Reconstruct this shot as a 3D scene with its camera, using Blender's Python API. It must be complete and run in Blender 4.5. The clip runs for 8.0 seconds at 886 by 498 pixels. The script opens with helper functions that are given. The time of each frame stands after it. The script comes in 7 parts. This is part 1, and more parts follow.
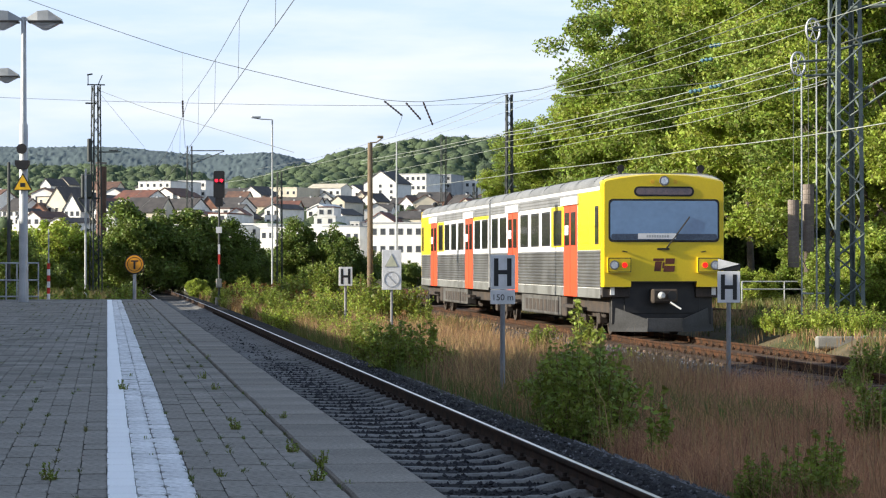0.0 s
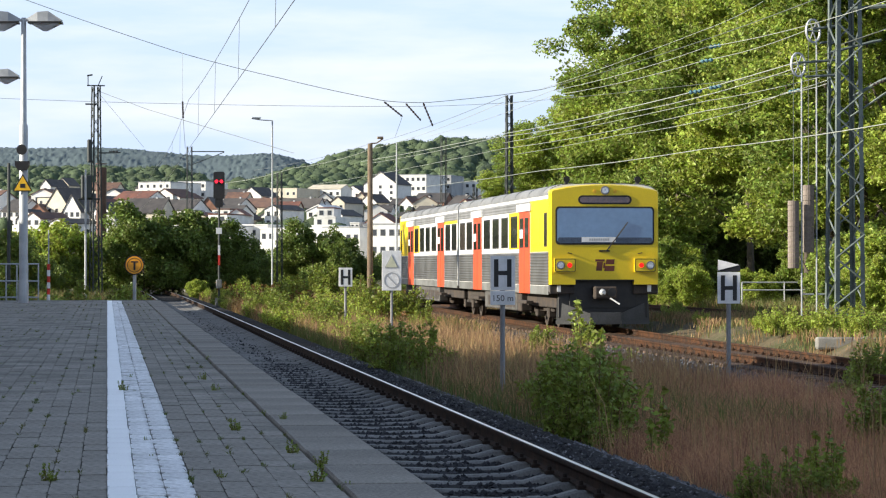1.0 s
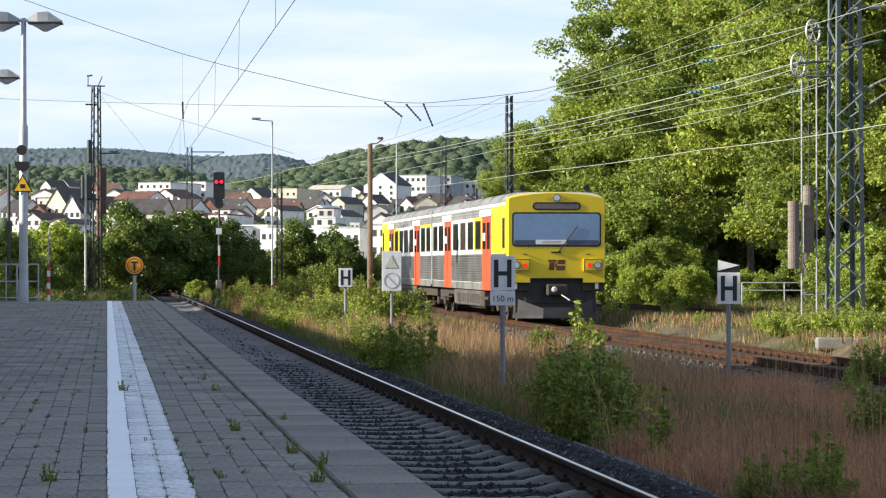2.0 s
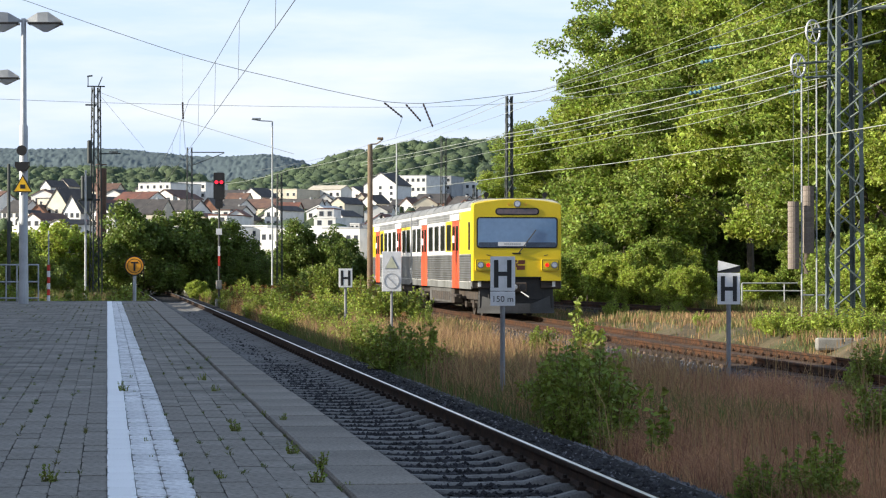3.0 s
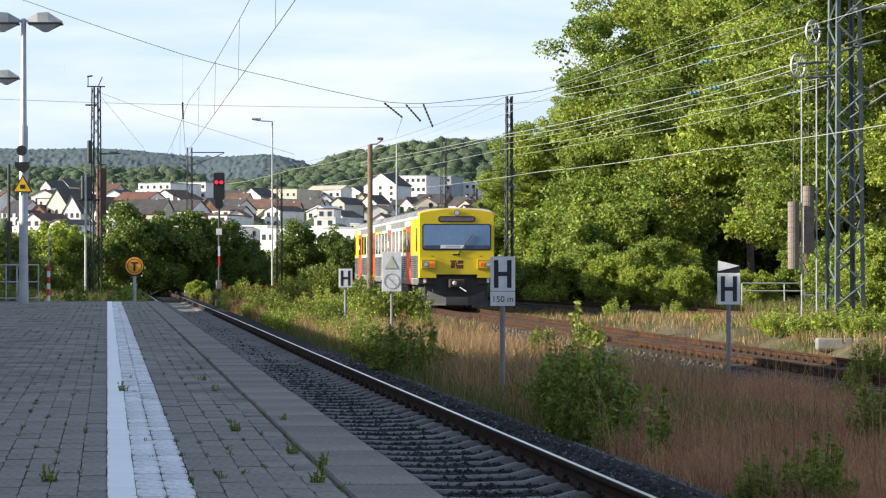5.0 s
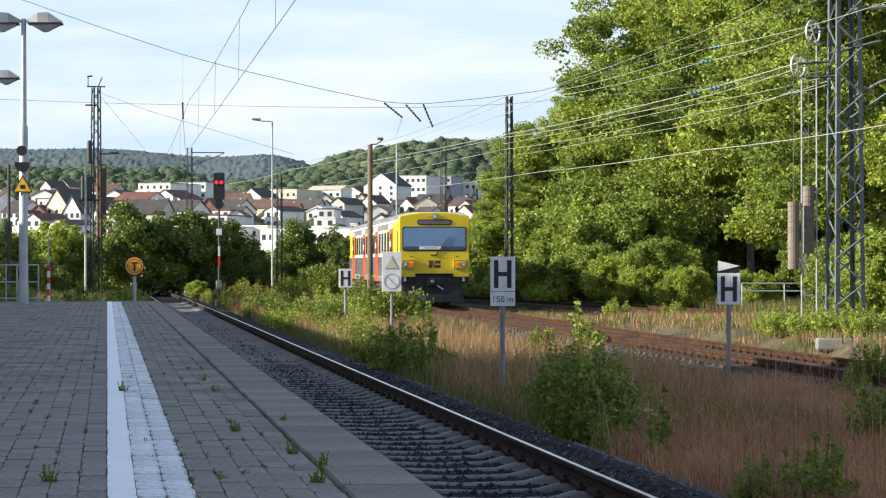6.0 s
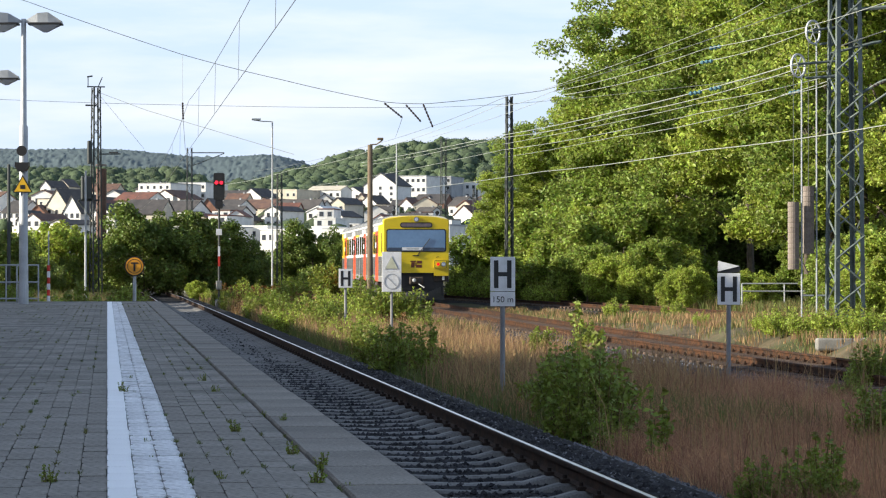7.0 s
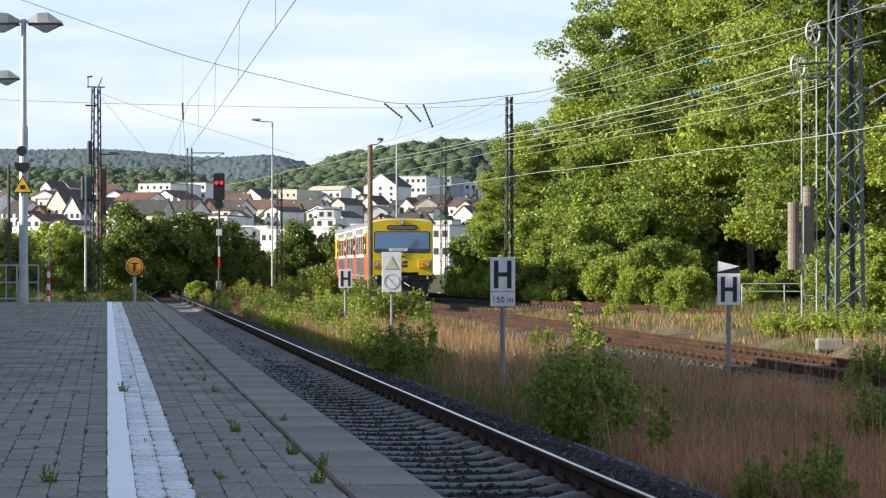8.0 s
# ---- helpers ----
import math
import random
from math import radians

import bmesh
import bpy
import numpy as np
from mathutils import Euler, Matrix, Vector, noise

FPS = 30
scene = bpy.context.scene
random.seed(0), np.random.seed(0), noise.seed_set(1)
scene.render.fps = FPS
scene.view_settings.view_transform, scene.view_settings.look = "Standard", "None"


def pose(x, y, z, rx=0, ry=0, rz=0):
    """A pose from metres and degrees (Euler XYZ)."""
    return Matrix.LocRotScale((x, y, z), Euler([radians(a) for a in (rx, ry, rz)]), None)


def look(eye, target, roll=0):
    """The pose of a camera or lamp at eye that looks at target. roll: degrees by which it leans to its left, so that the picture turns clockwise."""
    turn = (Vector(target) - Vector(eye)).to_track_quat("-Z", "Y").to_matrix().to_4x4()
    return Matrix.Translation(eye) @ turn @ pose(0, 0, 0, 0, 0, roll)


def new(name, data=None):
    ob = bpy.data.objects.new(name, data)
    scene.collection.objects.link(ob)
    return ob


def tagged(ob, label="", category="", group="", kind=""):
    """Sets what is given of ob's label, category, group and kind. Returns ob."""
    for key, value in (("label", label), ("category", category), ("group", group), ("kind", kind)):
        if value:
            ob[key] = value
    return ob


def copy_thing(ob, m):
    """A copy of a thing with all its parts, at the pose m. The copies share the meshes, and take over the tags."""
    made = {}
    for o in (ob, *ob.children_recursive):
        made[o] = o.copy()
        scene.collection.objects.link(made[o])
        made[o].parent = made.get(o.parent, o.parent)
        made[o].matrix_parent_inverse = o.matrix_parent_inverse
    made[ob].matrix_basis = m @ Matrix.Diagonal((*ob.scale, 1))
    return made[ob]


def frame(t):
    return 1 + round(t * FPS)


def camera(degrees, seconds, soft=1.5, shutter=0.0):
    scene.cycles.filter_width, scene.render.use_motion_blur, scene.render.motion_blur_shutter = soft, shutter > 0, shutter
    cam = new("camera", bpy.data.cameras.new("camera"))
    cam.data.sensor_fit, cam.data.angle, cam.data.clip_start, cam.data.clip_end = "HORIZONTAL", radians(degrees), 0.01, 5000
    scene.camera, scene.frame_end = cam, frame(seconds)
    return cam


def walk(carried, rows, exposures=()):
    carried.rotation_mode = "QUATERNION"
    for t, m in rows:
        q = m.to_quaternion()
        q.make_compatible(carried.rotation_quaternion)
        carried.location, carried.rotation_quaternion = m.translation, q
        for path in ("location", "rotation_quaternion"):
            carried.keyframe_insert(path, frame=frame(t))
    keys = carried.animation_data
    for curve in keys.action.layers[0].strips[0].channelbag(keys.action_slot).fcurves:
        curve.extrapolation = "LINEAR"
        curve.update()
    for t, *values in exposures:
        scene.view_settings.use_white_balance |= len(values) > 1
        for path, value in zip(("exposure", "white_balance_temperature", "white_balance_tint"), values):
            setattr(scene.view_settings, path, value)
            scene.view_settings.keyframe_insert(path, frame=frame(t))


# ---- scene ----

# ---- camera: on a tripod at the platform's edge, settling by a hair ----
cam = camera(20.2, 8.0, 1.2)
YAW = -7.69
FOCAL = 4400.0
walk(cam, [(t, pose(0, 0, 1.6, 90 + math.degrees(math.atan(v / FOCAL)), 0, YAW)) for t, v in (
    (0.0, 25.0), (0.5, 26.2), (1.0, 26.5), (1.5, 26.8), (3.0, 27.9), (4.5, 28.1), (6.0, 28.3), (7.0, 28.6), (8.0, 29.0))])

# ---- light: a low evening sun from the left, pale sky with thin cloud ----
SUN_AZ = -94.0
SUN_EL = 20.0
world = bpy.data.worlds.new("evening_sky")
scene.world = world
world.use_nodes = True
wn, wl = world.node_tree.nodes, world.node_tree.links
sky = wn.new("ShaderNodeTexSky")
sky.sky_type = "NISHITA"
sky.sun_disc = False
sky.sun_elevation = radians(SUN_EL)
sky.sun_rotation = radians(SUN_AZ)
sky.air_density, sky.dust_density, sky.ozone_density = 1.0, 1.2, 1.0
wco = wn.new("ShaderNodeTexCoord")
wmap = wn.new("ShaderNodeMapping")
wmap.inputs["Scale"].default_value = (2.2, 2.2, 13.0)
wnoise = wn.new("ShaderNodeTexNoise")
wnoise.inputs["Scale"].default_value = 2.6
wnoise.inputs["Detail"].default_value = 7
wnoise.inputs["Roughness"].default_value = 0.55
wramp = wn.new("ShaderNodeValToRGB")
wramp.color_ramp.elements[0].position, wramp.color_ramp.elements[1].position = 0.40, 0.60
wramp.color_ramp.elements[0].color, wramp.color_ramp.elements[1].color = (0.44, 0.545, 0.735, 1), (0.61, 0.648, 0.735, 1)
wgain = wn.new("ShaderNodeVectorMath")
wgain.operation = "SCALE"
wgain.inputs["Scale"].default_value = 6.8
wxyz, wthin, wpow = wn.new("ShaderNodeSeparateXYZ"), wn.new("ShaderNodeMapRange"), wn.new("ShaderNodeMath")
wthin.inputs["From Min"].default_value, wthin.inputs["From Max"].default_value = 0.0, 1.0
wthin.inputs["To Min"].default_value, wthin.inputs["To Max"].default_value = 1.0, 0.0
wpow.operation = "POWER"
wpow.inputs[1].default_value = 1.7
wmix = wn.new("ShaderNodeMixRGB")
wl.new(wco.outputs["Generated"], wmap.inputs["Vector"])
wl.new(wmap.outputs["Vector"], wnoise.inputs["Vector"])
wl.new(wnoise.outputs["Fac"], wramp.inputs["Fac"])
wl.new(wramp.outputs["Color"], wgain.inputs[0])
wl.new(wco.outputs["Generated"], wxyz.inputs["Vector"])
wl.new(wxyz.outputs["Z"], wthin.inputs["Value"])
wl.new(wthin.outputs["Result"], wpow.inputs[0])
wl.new(wpow.outputs["Value"], wmix.inputs["Fac"])
wl.new(sky.outputs["Color"], wmix.inputs["Color1"])
wl.new(wgain.outputs["Vector"], wmix.inputs["Color2"])
wl.new(wmix.outputs["Color"], wn["Background"].inputs["Color"])
wn["Background"].inputs["Strength"].default_value = 0.11
sun = new("sun", bpy.data.lights.new("sun", "SUN"))
sun.data.energy, sun.data.angle, sun.data.color = 4.5, radians(0.6), (1.0, 0.92, 0.76)
to_sun = Vector((math.sin(radians(SUN_AZ)) * math.cos(radians(SUN_EL)), math.cos(radians(SUN_AZ)) * math.cos(radians(SUN_EL)), math.sin(radians(SUN_EL))))
sun.matrix_basis = look(to_sun * 50, (0, 0, 0))
scene.view_settings.exposure = 1.1


# ---- materials ----
def mat(name, base, rough=0.7, other=None, scale=6.0, fine=60.0, bump=0.0, metal=0.0, grain=0.25, island=0.0, rand=0.0, ior=1.45, glow=0.0, leaf=0.0, edge=(0.4, 0.62), spec=0.5):
    """A surface with stains at one scale, grain at a finer one, relief, and variation from piece to piece."""
    m = bpy.data.materials.new(name)
    m.use_nodes = True
    n, l = m.node_tree.nodes, m.node_tree.links
    b = n["Principled BSDF"]
    b.inputs["Roughness"].default_value = rough
    b.inputs["Metallic"].default_value = metal
    b.inputs["IOR"].default_value = ior
    b.inputs["Specular IOR Level"].default_value = spec
    co = n.new("ShaderNodeTexCoord")
    big, small = n.new("ShaderNodeTexNoise"), n.new("ShaderNodeTexNoise")
    for node, s, d in ((big, scale, 5), (small, fine, 4)):
        node.inputs["Scale"].default_value = s
        node.inputs["Detail"].default_value = d
        l.new(co.outputs["Object"], node.inputs["Vector"])
    ramp = n.new("ShaderNodeValToRGB")
    ramp.color_ramp.elements[0].position, ramp.color_ramp.elements[1].position = edge
    ramp.color_ramp.elements[0].color = (*base, 1)
    ramp.color_ramp.elements[1].color = (*(other or [c * 0.8 for c in base]), 1)
    l.new(big.outputs["Fac"], ramp.inputs["Fac"])
    hsv = n.new("ShaderNodeHueSaturation")
    l.new(ramp.outputs["Color"], hsv.inputs["Color"])
    val = n.new("ShaderNodeMapRange")
    val.inputs["From Min"].default_value, val.inputs["From Max"].default_value = 0.25, 0.75
    val.inputs["To Min"].default_value, val.inputs["To Max"].default_value = 1 - grain, 1 + grain
    l.new(small.outputs["Fac"], val.inputs["Value"])
    value = val.outputs["Result"]
    for amount, kind, out in ((island, "ShaderNodeNewGeometry", "Random Per Island"), (rand, "ShaderNodeObjectInfo", "Random")):
        if amount:
            src, mr, mul = n.new(kind), n.new("ShaderNodeMapRange"), n.new("ShaderNodeMath")
            mr.inputs["To Min"].default_value, mr.inputs["To Max"].default_value = 1 - amount, 1 + amount
            l.new(src.outputs[out], mr.inputs["Value"])
            mul.operation = "MULTIPLY"
            l.new(value, mul.inputs[0])
            l.new(mr.outputs["Result"], mul.inputs[1])
            value = mul.outputs["Value"]
            if leaf:
                hue = n.new("ShaderNodeMapRange")
                hue.inputs["To Min"].default_value, hue.inputs["To Max"].default_value = 0.475, 0.52
                l.new(src.outputs[out], hue.inputs["Value"])
                l.new(hue.outputs["Result"], hsv.inputs["Hue"])
    l.new(value, hsv.inputs["Value"])
    l.new(hsv.outputs["Color"], b.inputs["Base Color"])
    if bump:
        bp = n.new("ShaderNodeBump")
        bp.inputs["Strength"].default_value = bump
        bp.inputs["Distance"].default_value = 0.01
        l.new(small.outputs["Fac"], bp.inputs["Height"])
        l.new(bp.outputs["Normal"], b.inputs["Normal"])
    if glow:
        b.inputs["Emission Color"].default_value = (*base, 1)
        b.inputs["Emission Strength"].default_value = glow
    if leaf:
        tr, mix = n.new("ShaderNodeBsdfTranslucent"), n.new("ShaderNodeMixShader")
        l.new(hsv.outputs["Color"], tr.inputs["Color"])
        mix.inputs["Fac"].default_value = leaf
        l.new(b.outputs["BSDF"], mix.inputs[1])
        l.new(tr.outputs["BSDF"], mix.inputs[2])
        l.new(mix.outputs["Shader"], n["Material Output"].inputs["Surface"])
    return m


PAVER = mat("weathered_concrete_paver", (0.262, 0.238, 0.205), 0.9, (0.16, 0.15, 0.126), 1.4, 34, 0.9, rand=0.1, grain=0.4)
PAVERS = mat("weathered_concrete_pavers", (0.262, 0.238, 0.205), 0.9, (0.16, 0.15, 0.126), 1.4, 34, 0.9, island=0.1, grain=0.4)
BOWL = mat("clear_lamp_bowl", (0.85, 0.86, 0.88), 0.3, (0.8, 0.81, 0.83), 5, 50, leaf=0.6, grain=0.03)
JOINT = mat("paver_joint_soil", (0.03, 0.027, 0.023), 0.95, (0.035, 0.042, 0.02), 3, 80, 0.5)
WHITE_PAINT = mat("white_line_paint", (0.97, 0.97, 0.96), 0.6, (0.93, 0.93, 0.92), 2.5, 90, 0.2, grain=0.05, rand=0.03)
WORN_PAINT = mat("worn_white_paint", (0.76, 0.76, 0.76), 0.75, (0.36, 0.355, 0.345), 9, 38, 0.4, grain=0.35, rand=0.12, edge=(0.5, 0.68))
WORN_PAINTS = mat("worn_white_paint_far", (0.76, 0.76, 0.76), 0.75, (0.36, 0.355, 0.345), 9, 38, 0.4, grain=0.35, island=0.12, edge=(0.5, 0.68))
KERB = mat("platform_edge_concrete", (0.262, 0.236, 0.20), 0.9, (0.16, 0.147, 0.128), 1.1, 55, 0.9, rand=0.1, grain=0.42)
CONCRETE = mat("old_concrete", (0.27, 0.26, 0.24), 0.9, (0.17, 0.165, 0.15), 1.2, 40, 0.5)
BALLAST = mat("dark_ballast_bed", (0.02, 0.02, 0.021), 0.95, (0.032, 0.03, 0.029), 1.5, 35, 1.0, grain=0.5, spec=0.1)
STONE = mat("ballast_stone", (0.045, 0.045, 0.05), 0.9, (0.03, 0.029, 0.031), 4, 60, 0.4, island=0.5, spec=0.2)
STONE_GREY = mat("grey_ballast_stone", (0.15, 0.15, 0.16), 0.9, (0.09, 0.09, 0.096), 4, 60, 0.4, island=0.5, spec=0.2)
RUST_BALLAST = mat("brown_ballast_bed", (0.05, 0.044, 0.04), 0.95, (0.035, 0.032, 0.031), 1.5, 35, 1.0, grain=0.5, spec=0.1)
RAIL_RUST = mat("rusted_rail_steel", (0.055, 0.035, 0.026), 0.9, (0.033, 0.025, 0.021), 5, 60, 0.4, spec=0.1)
RAIL_ORANGE = mat("orange_rusted_steel", (0.072, 0.032, 0.015), 0.85, (0.028, 0.018, 0.013), 4, 60, 0.4, spec=0.2)
RAIL_TOP = mat("polished_rail_head", (0.62, 0.60, 0.58), 0.28, (0.5, 0.47, 0.44), 3, 60, 0.05, metal=0.9, grain=0.1)
SLEEPER_STEEL = mat("grey_steel_sleeper", (0.185, 0.18, 0.172), 0.7, (0.05, 0.046, 0.043), 5, 60, 0.4, rand=0.2, spec=0.2, edge=(0.48, 0.72))
SLEEPER_RUST = mat("rusty_sleeper", (0.12, 0.075, 0.05), 0.85, (0.08, 0.055, 0.042), 4, 60, 0.4, rand=0.25)
SOIL = mat("dry_field_soil", (0.13, 0.105, 0.068), 0.95, (0.07, 0.08, 0.034), 0.35, 12, 0.8, grain=0.35, spec=0.1)
GALV = mat("galvanised_steel", (0.42, 0.44, 0.46), 0.5, (0.34, 0.36, 0.38), 3, 50, 0.1, metal=0.15, grain=0.1)
POST_GREY = mat("grey_steel_post", (0.24, 0.245, 0.25), 0.6, (0.19, 0.19, 0.195), 3, 50, 0.15, metal=0.2, grain=0.12)
MAST = mat("grey_green_mast_paint", (0.125, 0.155, 0.147), 0.6, (0.08, 0.10, 0.097), 2, 40, 0.2)
DARK_MAST = mat("dark_mast_paint", (0.06, 0.068, 0.066), 0.7, (0.045, 0.05, 0.049), 2, 40, 0.2)
WIRE = mat("copper_wire", (0.20, 0.21, 0.19), 0.45, (0.15, 0.16, 0.14), 2, 40, 0, metal=0.5)
# Sunshine on the wires is put into this paler copy of the wire colour
WIRE_BRIGHT = mat("sun_brightened_wire", (0.40, 0.42, 0.37), 0.4, (0.34, 0.36, 0.31), 2, 40, 0, metal=0.3)
INSULATOR = mat("brown_insulator", (0.05, 0.035, 0.03), 0.25, (0.035, 0.03, 0.03), 6, 40)
INSULATOR_GLASS = mat("teal_glass_insulator", (0.10, 0.22, 0.26), 0.2, (0.07, 0.16, 0.20), 6, 40, ior=1.5)
BLACK = mat("black_steel", (0.014, 0.014, 0.015), 0.5, (0.022, 0.02, 0.02), 5, 50, 0.1)
SIGN_WHITE = mat("sign_enamel_white", (0.72, 0.72, 0.73), 0.45, (0.64, 0.64, 0.64), 6, 60, 0.05, grain=0.05)
SIGN_BLACK = mat("sign_enamel_black", (0.012, 0.012, 0.014), 0.45, (0.02, 0.02, 0.02), 6, 60)
SIGN_GREY = mat("faded_sign_grey", (0.42, 0.43, 0.44), 0.5, (0.36, 0.37, 0.38), 6, 60, grain=0.08)
SIGN_YELLOW = mat("sign_yellow", (0.78, 0.45, 0.02), 0.45, (0.66, 0.38, 0.02), 6, 60, grain=0.06)
SIGN_PALE = mat("faded_sign_yellow", (0.55, 0.55, 0.40), 0.5, (0.48, 0.48, 0.36), 6, 60, grain=0.06)
SIGN_ORANGE = mat("sign_orange", (0.80, 0.34, 0.02), 0.45, (0.70, 0.28, 0.02), 6, 60, grain=0.06)
RED_PAINT = mat("red_post_paint", (0.55, 0.03, 0.02), 0.5, (0.42, 0.03, 0.02), 6, 60)
RED_LAMP = mat("red_signal_light", (1.0, 0.012, 0.03), 0.3, (1.0, 0.012, 0.03), 6, 60, glow=1.3, grain=0.0)
TAIL_LAMP = mat("red_tail_lamp", (0.85, 0.006, 0.004), 0.3, (0.85, 0.006, 0.004), 6, 60, glow=0.8, grain=0.0)
YELLOW = mat("rail_yellow_paint", (0.71, 0.53, 0.013), 0.35, (0.65, 0.475, 0.013), 0.8, 30, 0.03, grain=0.05)
ORANGE = mat("door_orange_paint", (0.70, 0.085, 0.028), 0.4, (0.60, 0.07, 0.025), 0.8, 30, 0.03, grain=0.05)
CREAM = mat("white_coach_paint", (0.78, 0.78, 0.76), 0.4, (0.68, 0.68, 0.66), 0.8, 30, 0.03, grain=0.06)
RIBBED = mat("ribbed_stainless_side", (0.165, 0.165, 0.16), 0.42, (0.10, 0.098, 0.093), 0.9, 30, 0.1, metal=0.45, grain=0.12)
SKIRT = mat("light_grey_skirt", (0.18, 0.185, 0.18), 0.5, (0.11, 0.11, 0.105), 1.5, 30, 0.1)
ROOF_GREY = mat("grey_coach_roof", (0.20, 0.205, 0.21), 0.55, (0.14, 0.145, 0.15), 1.2, 30, 0.1)
DARK_UNDER = mat("dirty_underframe", (0.035, 0.03, 0.028), 0.85, (0.06, 0.045, 0.035), 3, 30, 0.4)
PLOUGH = mat("grey_snow_plough", (0.06, 0.061, 0.063), 0.6, (0.04, 0.04, 0.04), 2, 30, 0.2)
RUBBER = mat("black_rubber", (0.012, 0.012, 0.012), 0.7, (0.02, 0.02, 0.02), 5, 50)
GLASS = mat("dark_coach_glass", (0.02, 0.022, 0.026), 0.06, (0.03, 0.03, 0.032), 1.0, 8, 0, ior=1.6, grain=0.1)
# The blue of the reflected sky is put into this base colour
SCREEN = mat("painted_sky_windscreen", (0.10, 0.21, 0.38), 0.08, (0.085, 0.18, 0.33), 1.0, 8, 0, ior=1.75, grain=0.1)
LENS = mat("clear_lamp_lens", (0.55, 0.58, 0.62), 0.12, (0.4, 0.42, 0.46), 30, 80, 0.1, metal=0.5)
LOGO = mat("dark_red_brown_paint", (0.12, 0.03, 0.015), 0.5, (0.10, 0.025, 0.012), 5, 50)
PAPER = mat("white_paper_notice", (0.75, 0.75, 0.76), 0.7, (0.70, 0.70, 0.70), 5, 50, grain=0.04)
LEAF = mat("sunlit_leaf", (0.27, 0.335, 0.062), 0.5, (0.19, 0.26, 0.05), 0.5, 5, 0, island=0.6, leaf=0.46, grain=0.2)
LEAF_YELLOW = mat("yellow_green_leaf", (0.35, 0.41, 0.068), 0.5, (0.27, 0.335, 0.056), 0.5, 5, 0, island=0.6, leaf=0.46, grain=0.2)
LEAF_DARK = mat("dark_shrub_leaf", (0.175, 0.23, 0.045), 0.5, (0.115, 0.165, 0.035), 0.5, 5, 0, island=0.45, leaf=0.35, grain=0.2)
LEAF_WEED = mat("weed_leaf", (0.24, 0.29, 0.045), 0.5, (0.16, 0.215, 0.034), 2, 9, 0, island=0.4, leaf=0.35, grain=0.2)
LEAF_RUST = mat("dry_rusty_leaf", (0.20, 0.10, 0.03), 0.6, (0.13, 0.09, 0.025), 2, 9, 0, island=0.4, leaf=0.35, grain=0.2)
BARK = mat("bark", (0.10, 0.08, 0.06), 0.9, (0.06, 0.05, 0.04), 4, 30, 0.8)
STEM = mat("weed_stem", (0.12, 0.12, 0.04), 0.8, (0.14, 0.07, 0.03), 4, 30, 0.2)
GRASS_BROWN = mat("dry_brown_grass", (0.50, 0.26, 0.14), 0.8, (0.38, 0.205, 0.12), 0.8, 9, 0, island=0.55, leaf=0.3, grain=0.2)
GRASS_TAN = mat("dry_tan_grass", (0.37, 0.24, 0.12), 0.8, (0.29, 0.18, 0.09), 0.8, 9, 0, island=0.35, leaf=0.35, grain=0.2)
GRASS_GREEN = mat("green_grass", (0.10, 0.14, 0.03), 0.7, (0.15, 0.15, 0.045), 0.8, 9, 0, island=0.35, leaf=0.35, grain=0.2)
# Distance haze is mixed into both wood colours as blue, more for the ridge
WOODS = mat("haze_tinted_woods", (0.066, 0.095, 0.045), 0.9, (0.045, 0.07, 0.036), 0.05, 0.6, 0, island=0.25, grain=0.2)
WOODS_FAR = mat("haze_tinted_ridge", (0.08, 0.112, 0.115), 0.9, (0.06, 0.088, 0.095), 0.01, 0.2, 0, island=0.12, grain=0.12)
WALL_WHITE = mat("white_render", (0.72, 0.71, 0.68), 0.85, (0.60, 0.59, 0.56), 0.3, 8, 0.2, grain=0.08)
WALL_CREAM = mat("cream_render", (0.55, 0.50, 0.40), 0.85, (0.46, 0.42, 0.34), 0.3, 8, 0.2, grain=0.08)
WALL_GREY = mat("grey_render", (0.36, 0.37, 0.38), 0.85, (0.29, 0.30, 0.31), 0.3, 8, 0.2, grain=0.08)
WALL_BRICK = mat("brown_brick", (0.26, 0.13, 0.09), 0.9, (0.19, 0.10, 0.07), 0.4, 6, 0.4, grain=0.2)
ROOF_RED = mat("red_tile_roof", (0.17, 0.07, 0.05), 0.85, (0.11, 0.055, 0.045), 0.4, 5, 0.5, grain=0.2)
ROOF_DARK = mat("dark_slate_roof", (0.075, 0.068, 0.066), 0.8, (0.05, 0.047, 0.047), 0.4, 5, 0.5, grain=0.2)
ROOF_BROWN = mat("brown_tile_roof", (0.15, 0.085, 0.06), 0.85, (0.10, 0.06, 0.05), 0.4, 5, 0.5, grain=0.2)
PANE = mat("house_window_pane", (0.03, 0.035, 0.04), 0.1, (0.05, 0.05, 0.05), 0.5, 4, ior=1.6)
RUST_STACK = mat("rusty_stack", (0.15, 0.08, 0.062), 0.8, (0.10, 0.06, 0.048), 0.7, 8, 0.3)
WEIGHT = mat("concrete_weight_disc", (0.22, 0.185, 0.16), 0.85, (0.16, 0.13, 0.11), 3, 30, 0.4, rand=0.1)


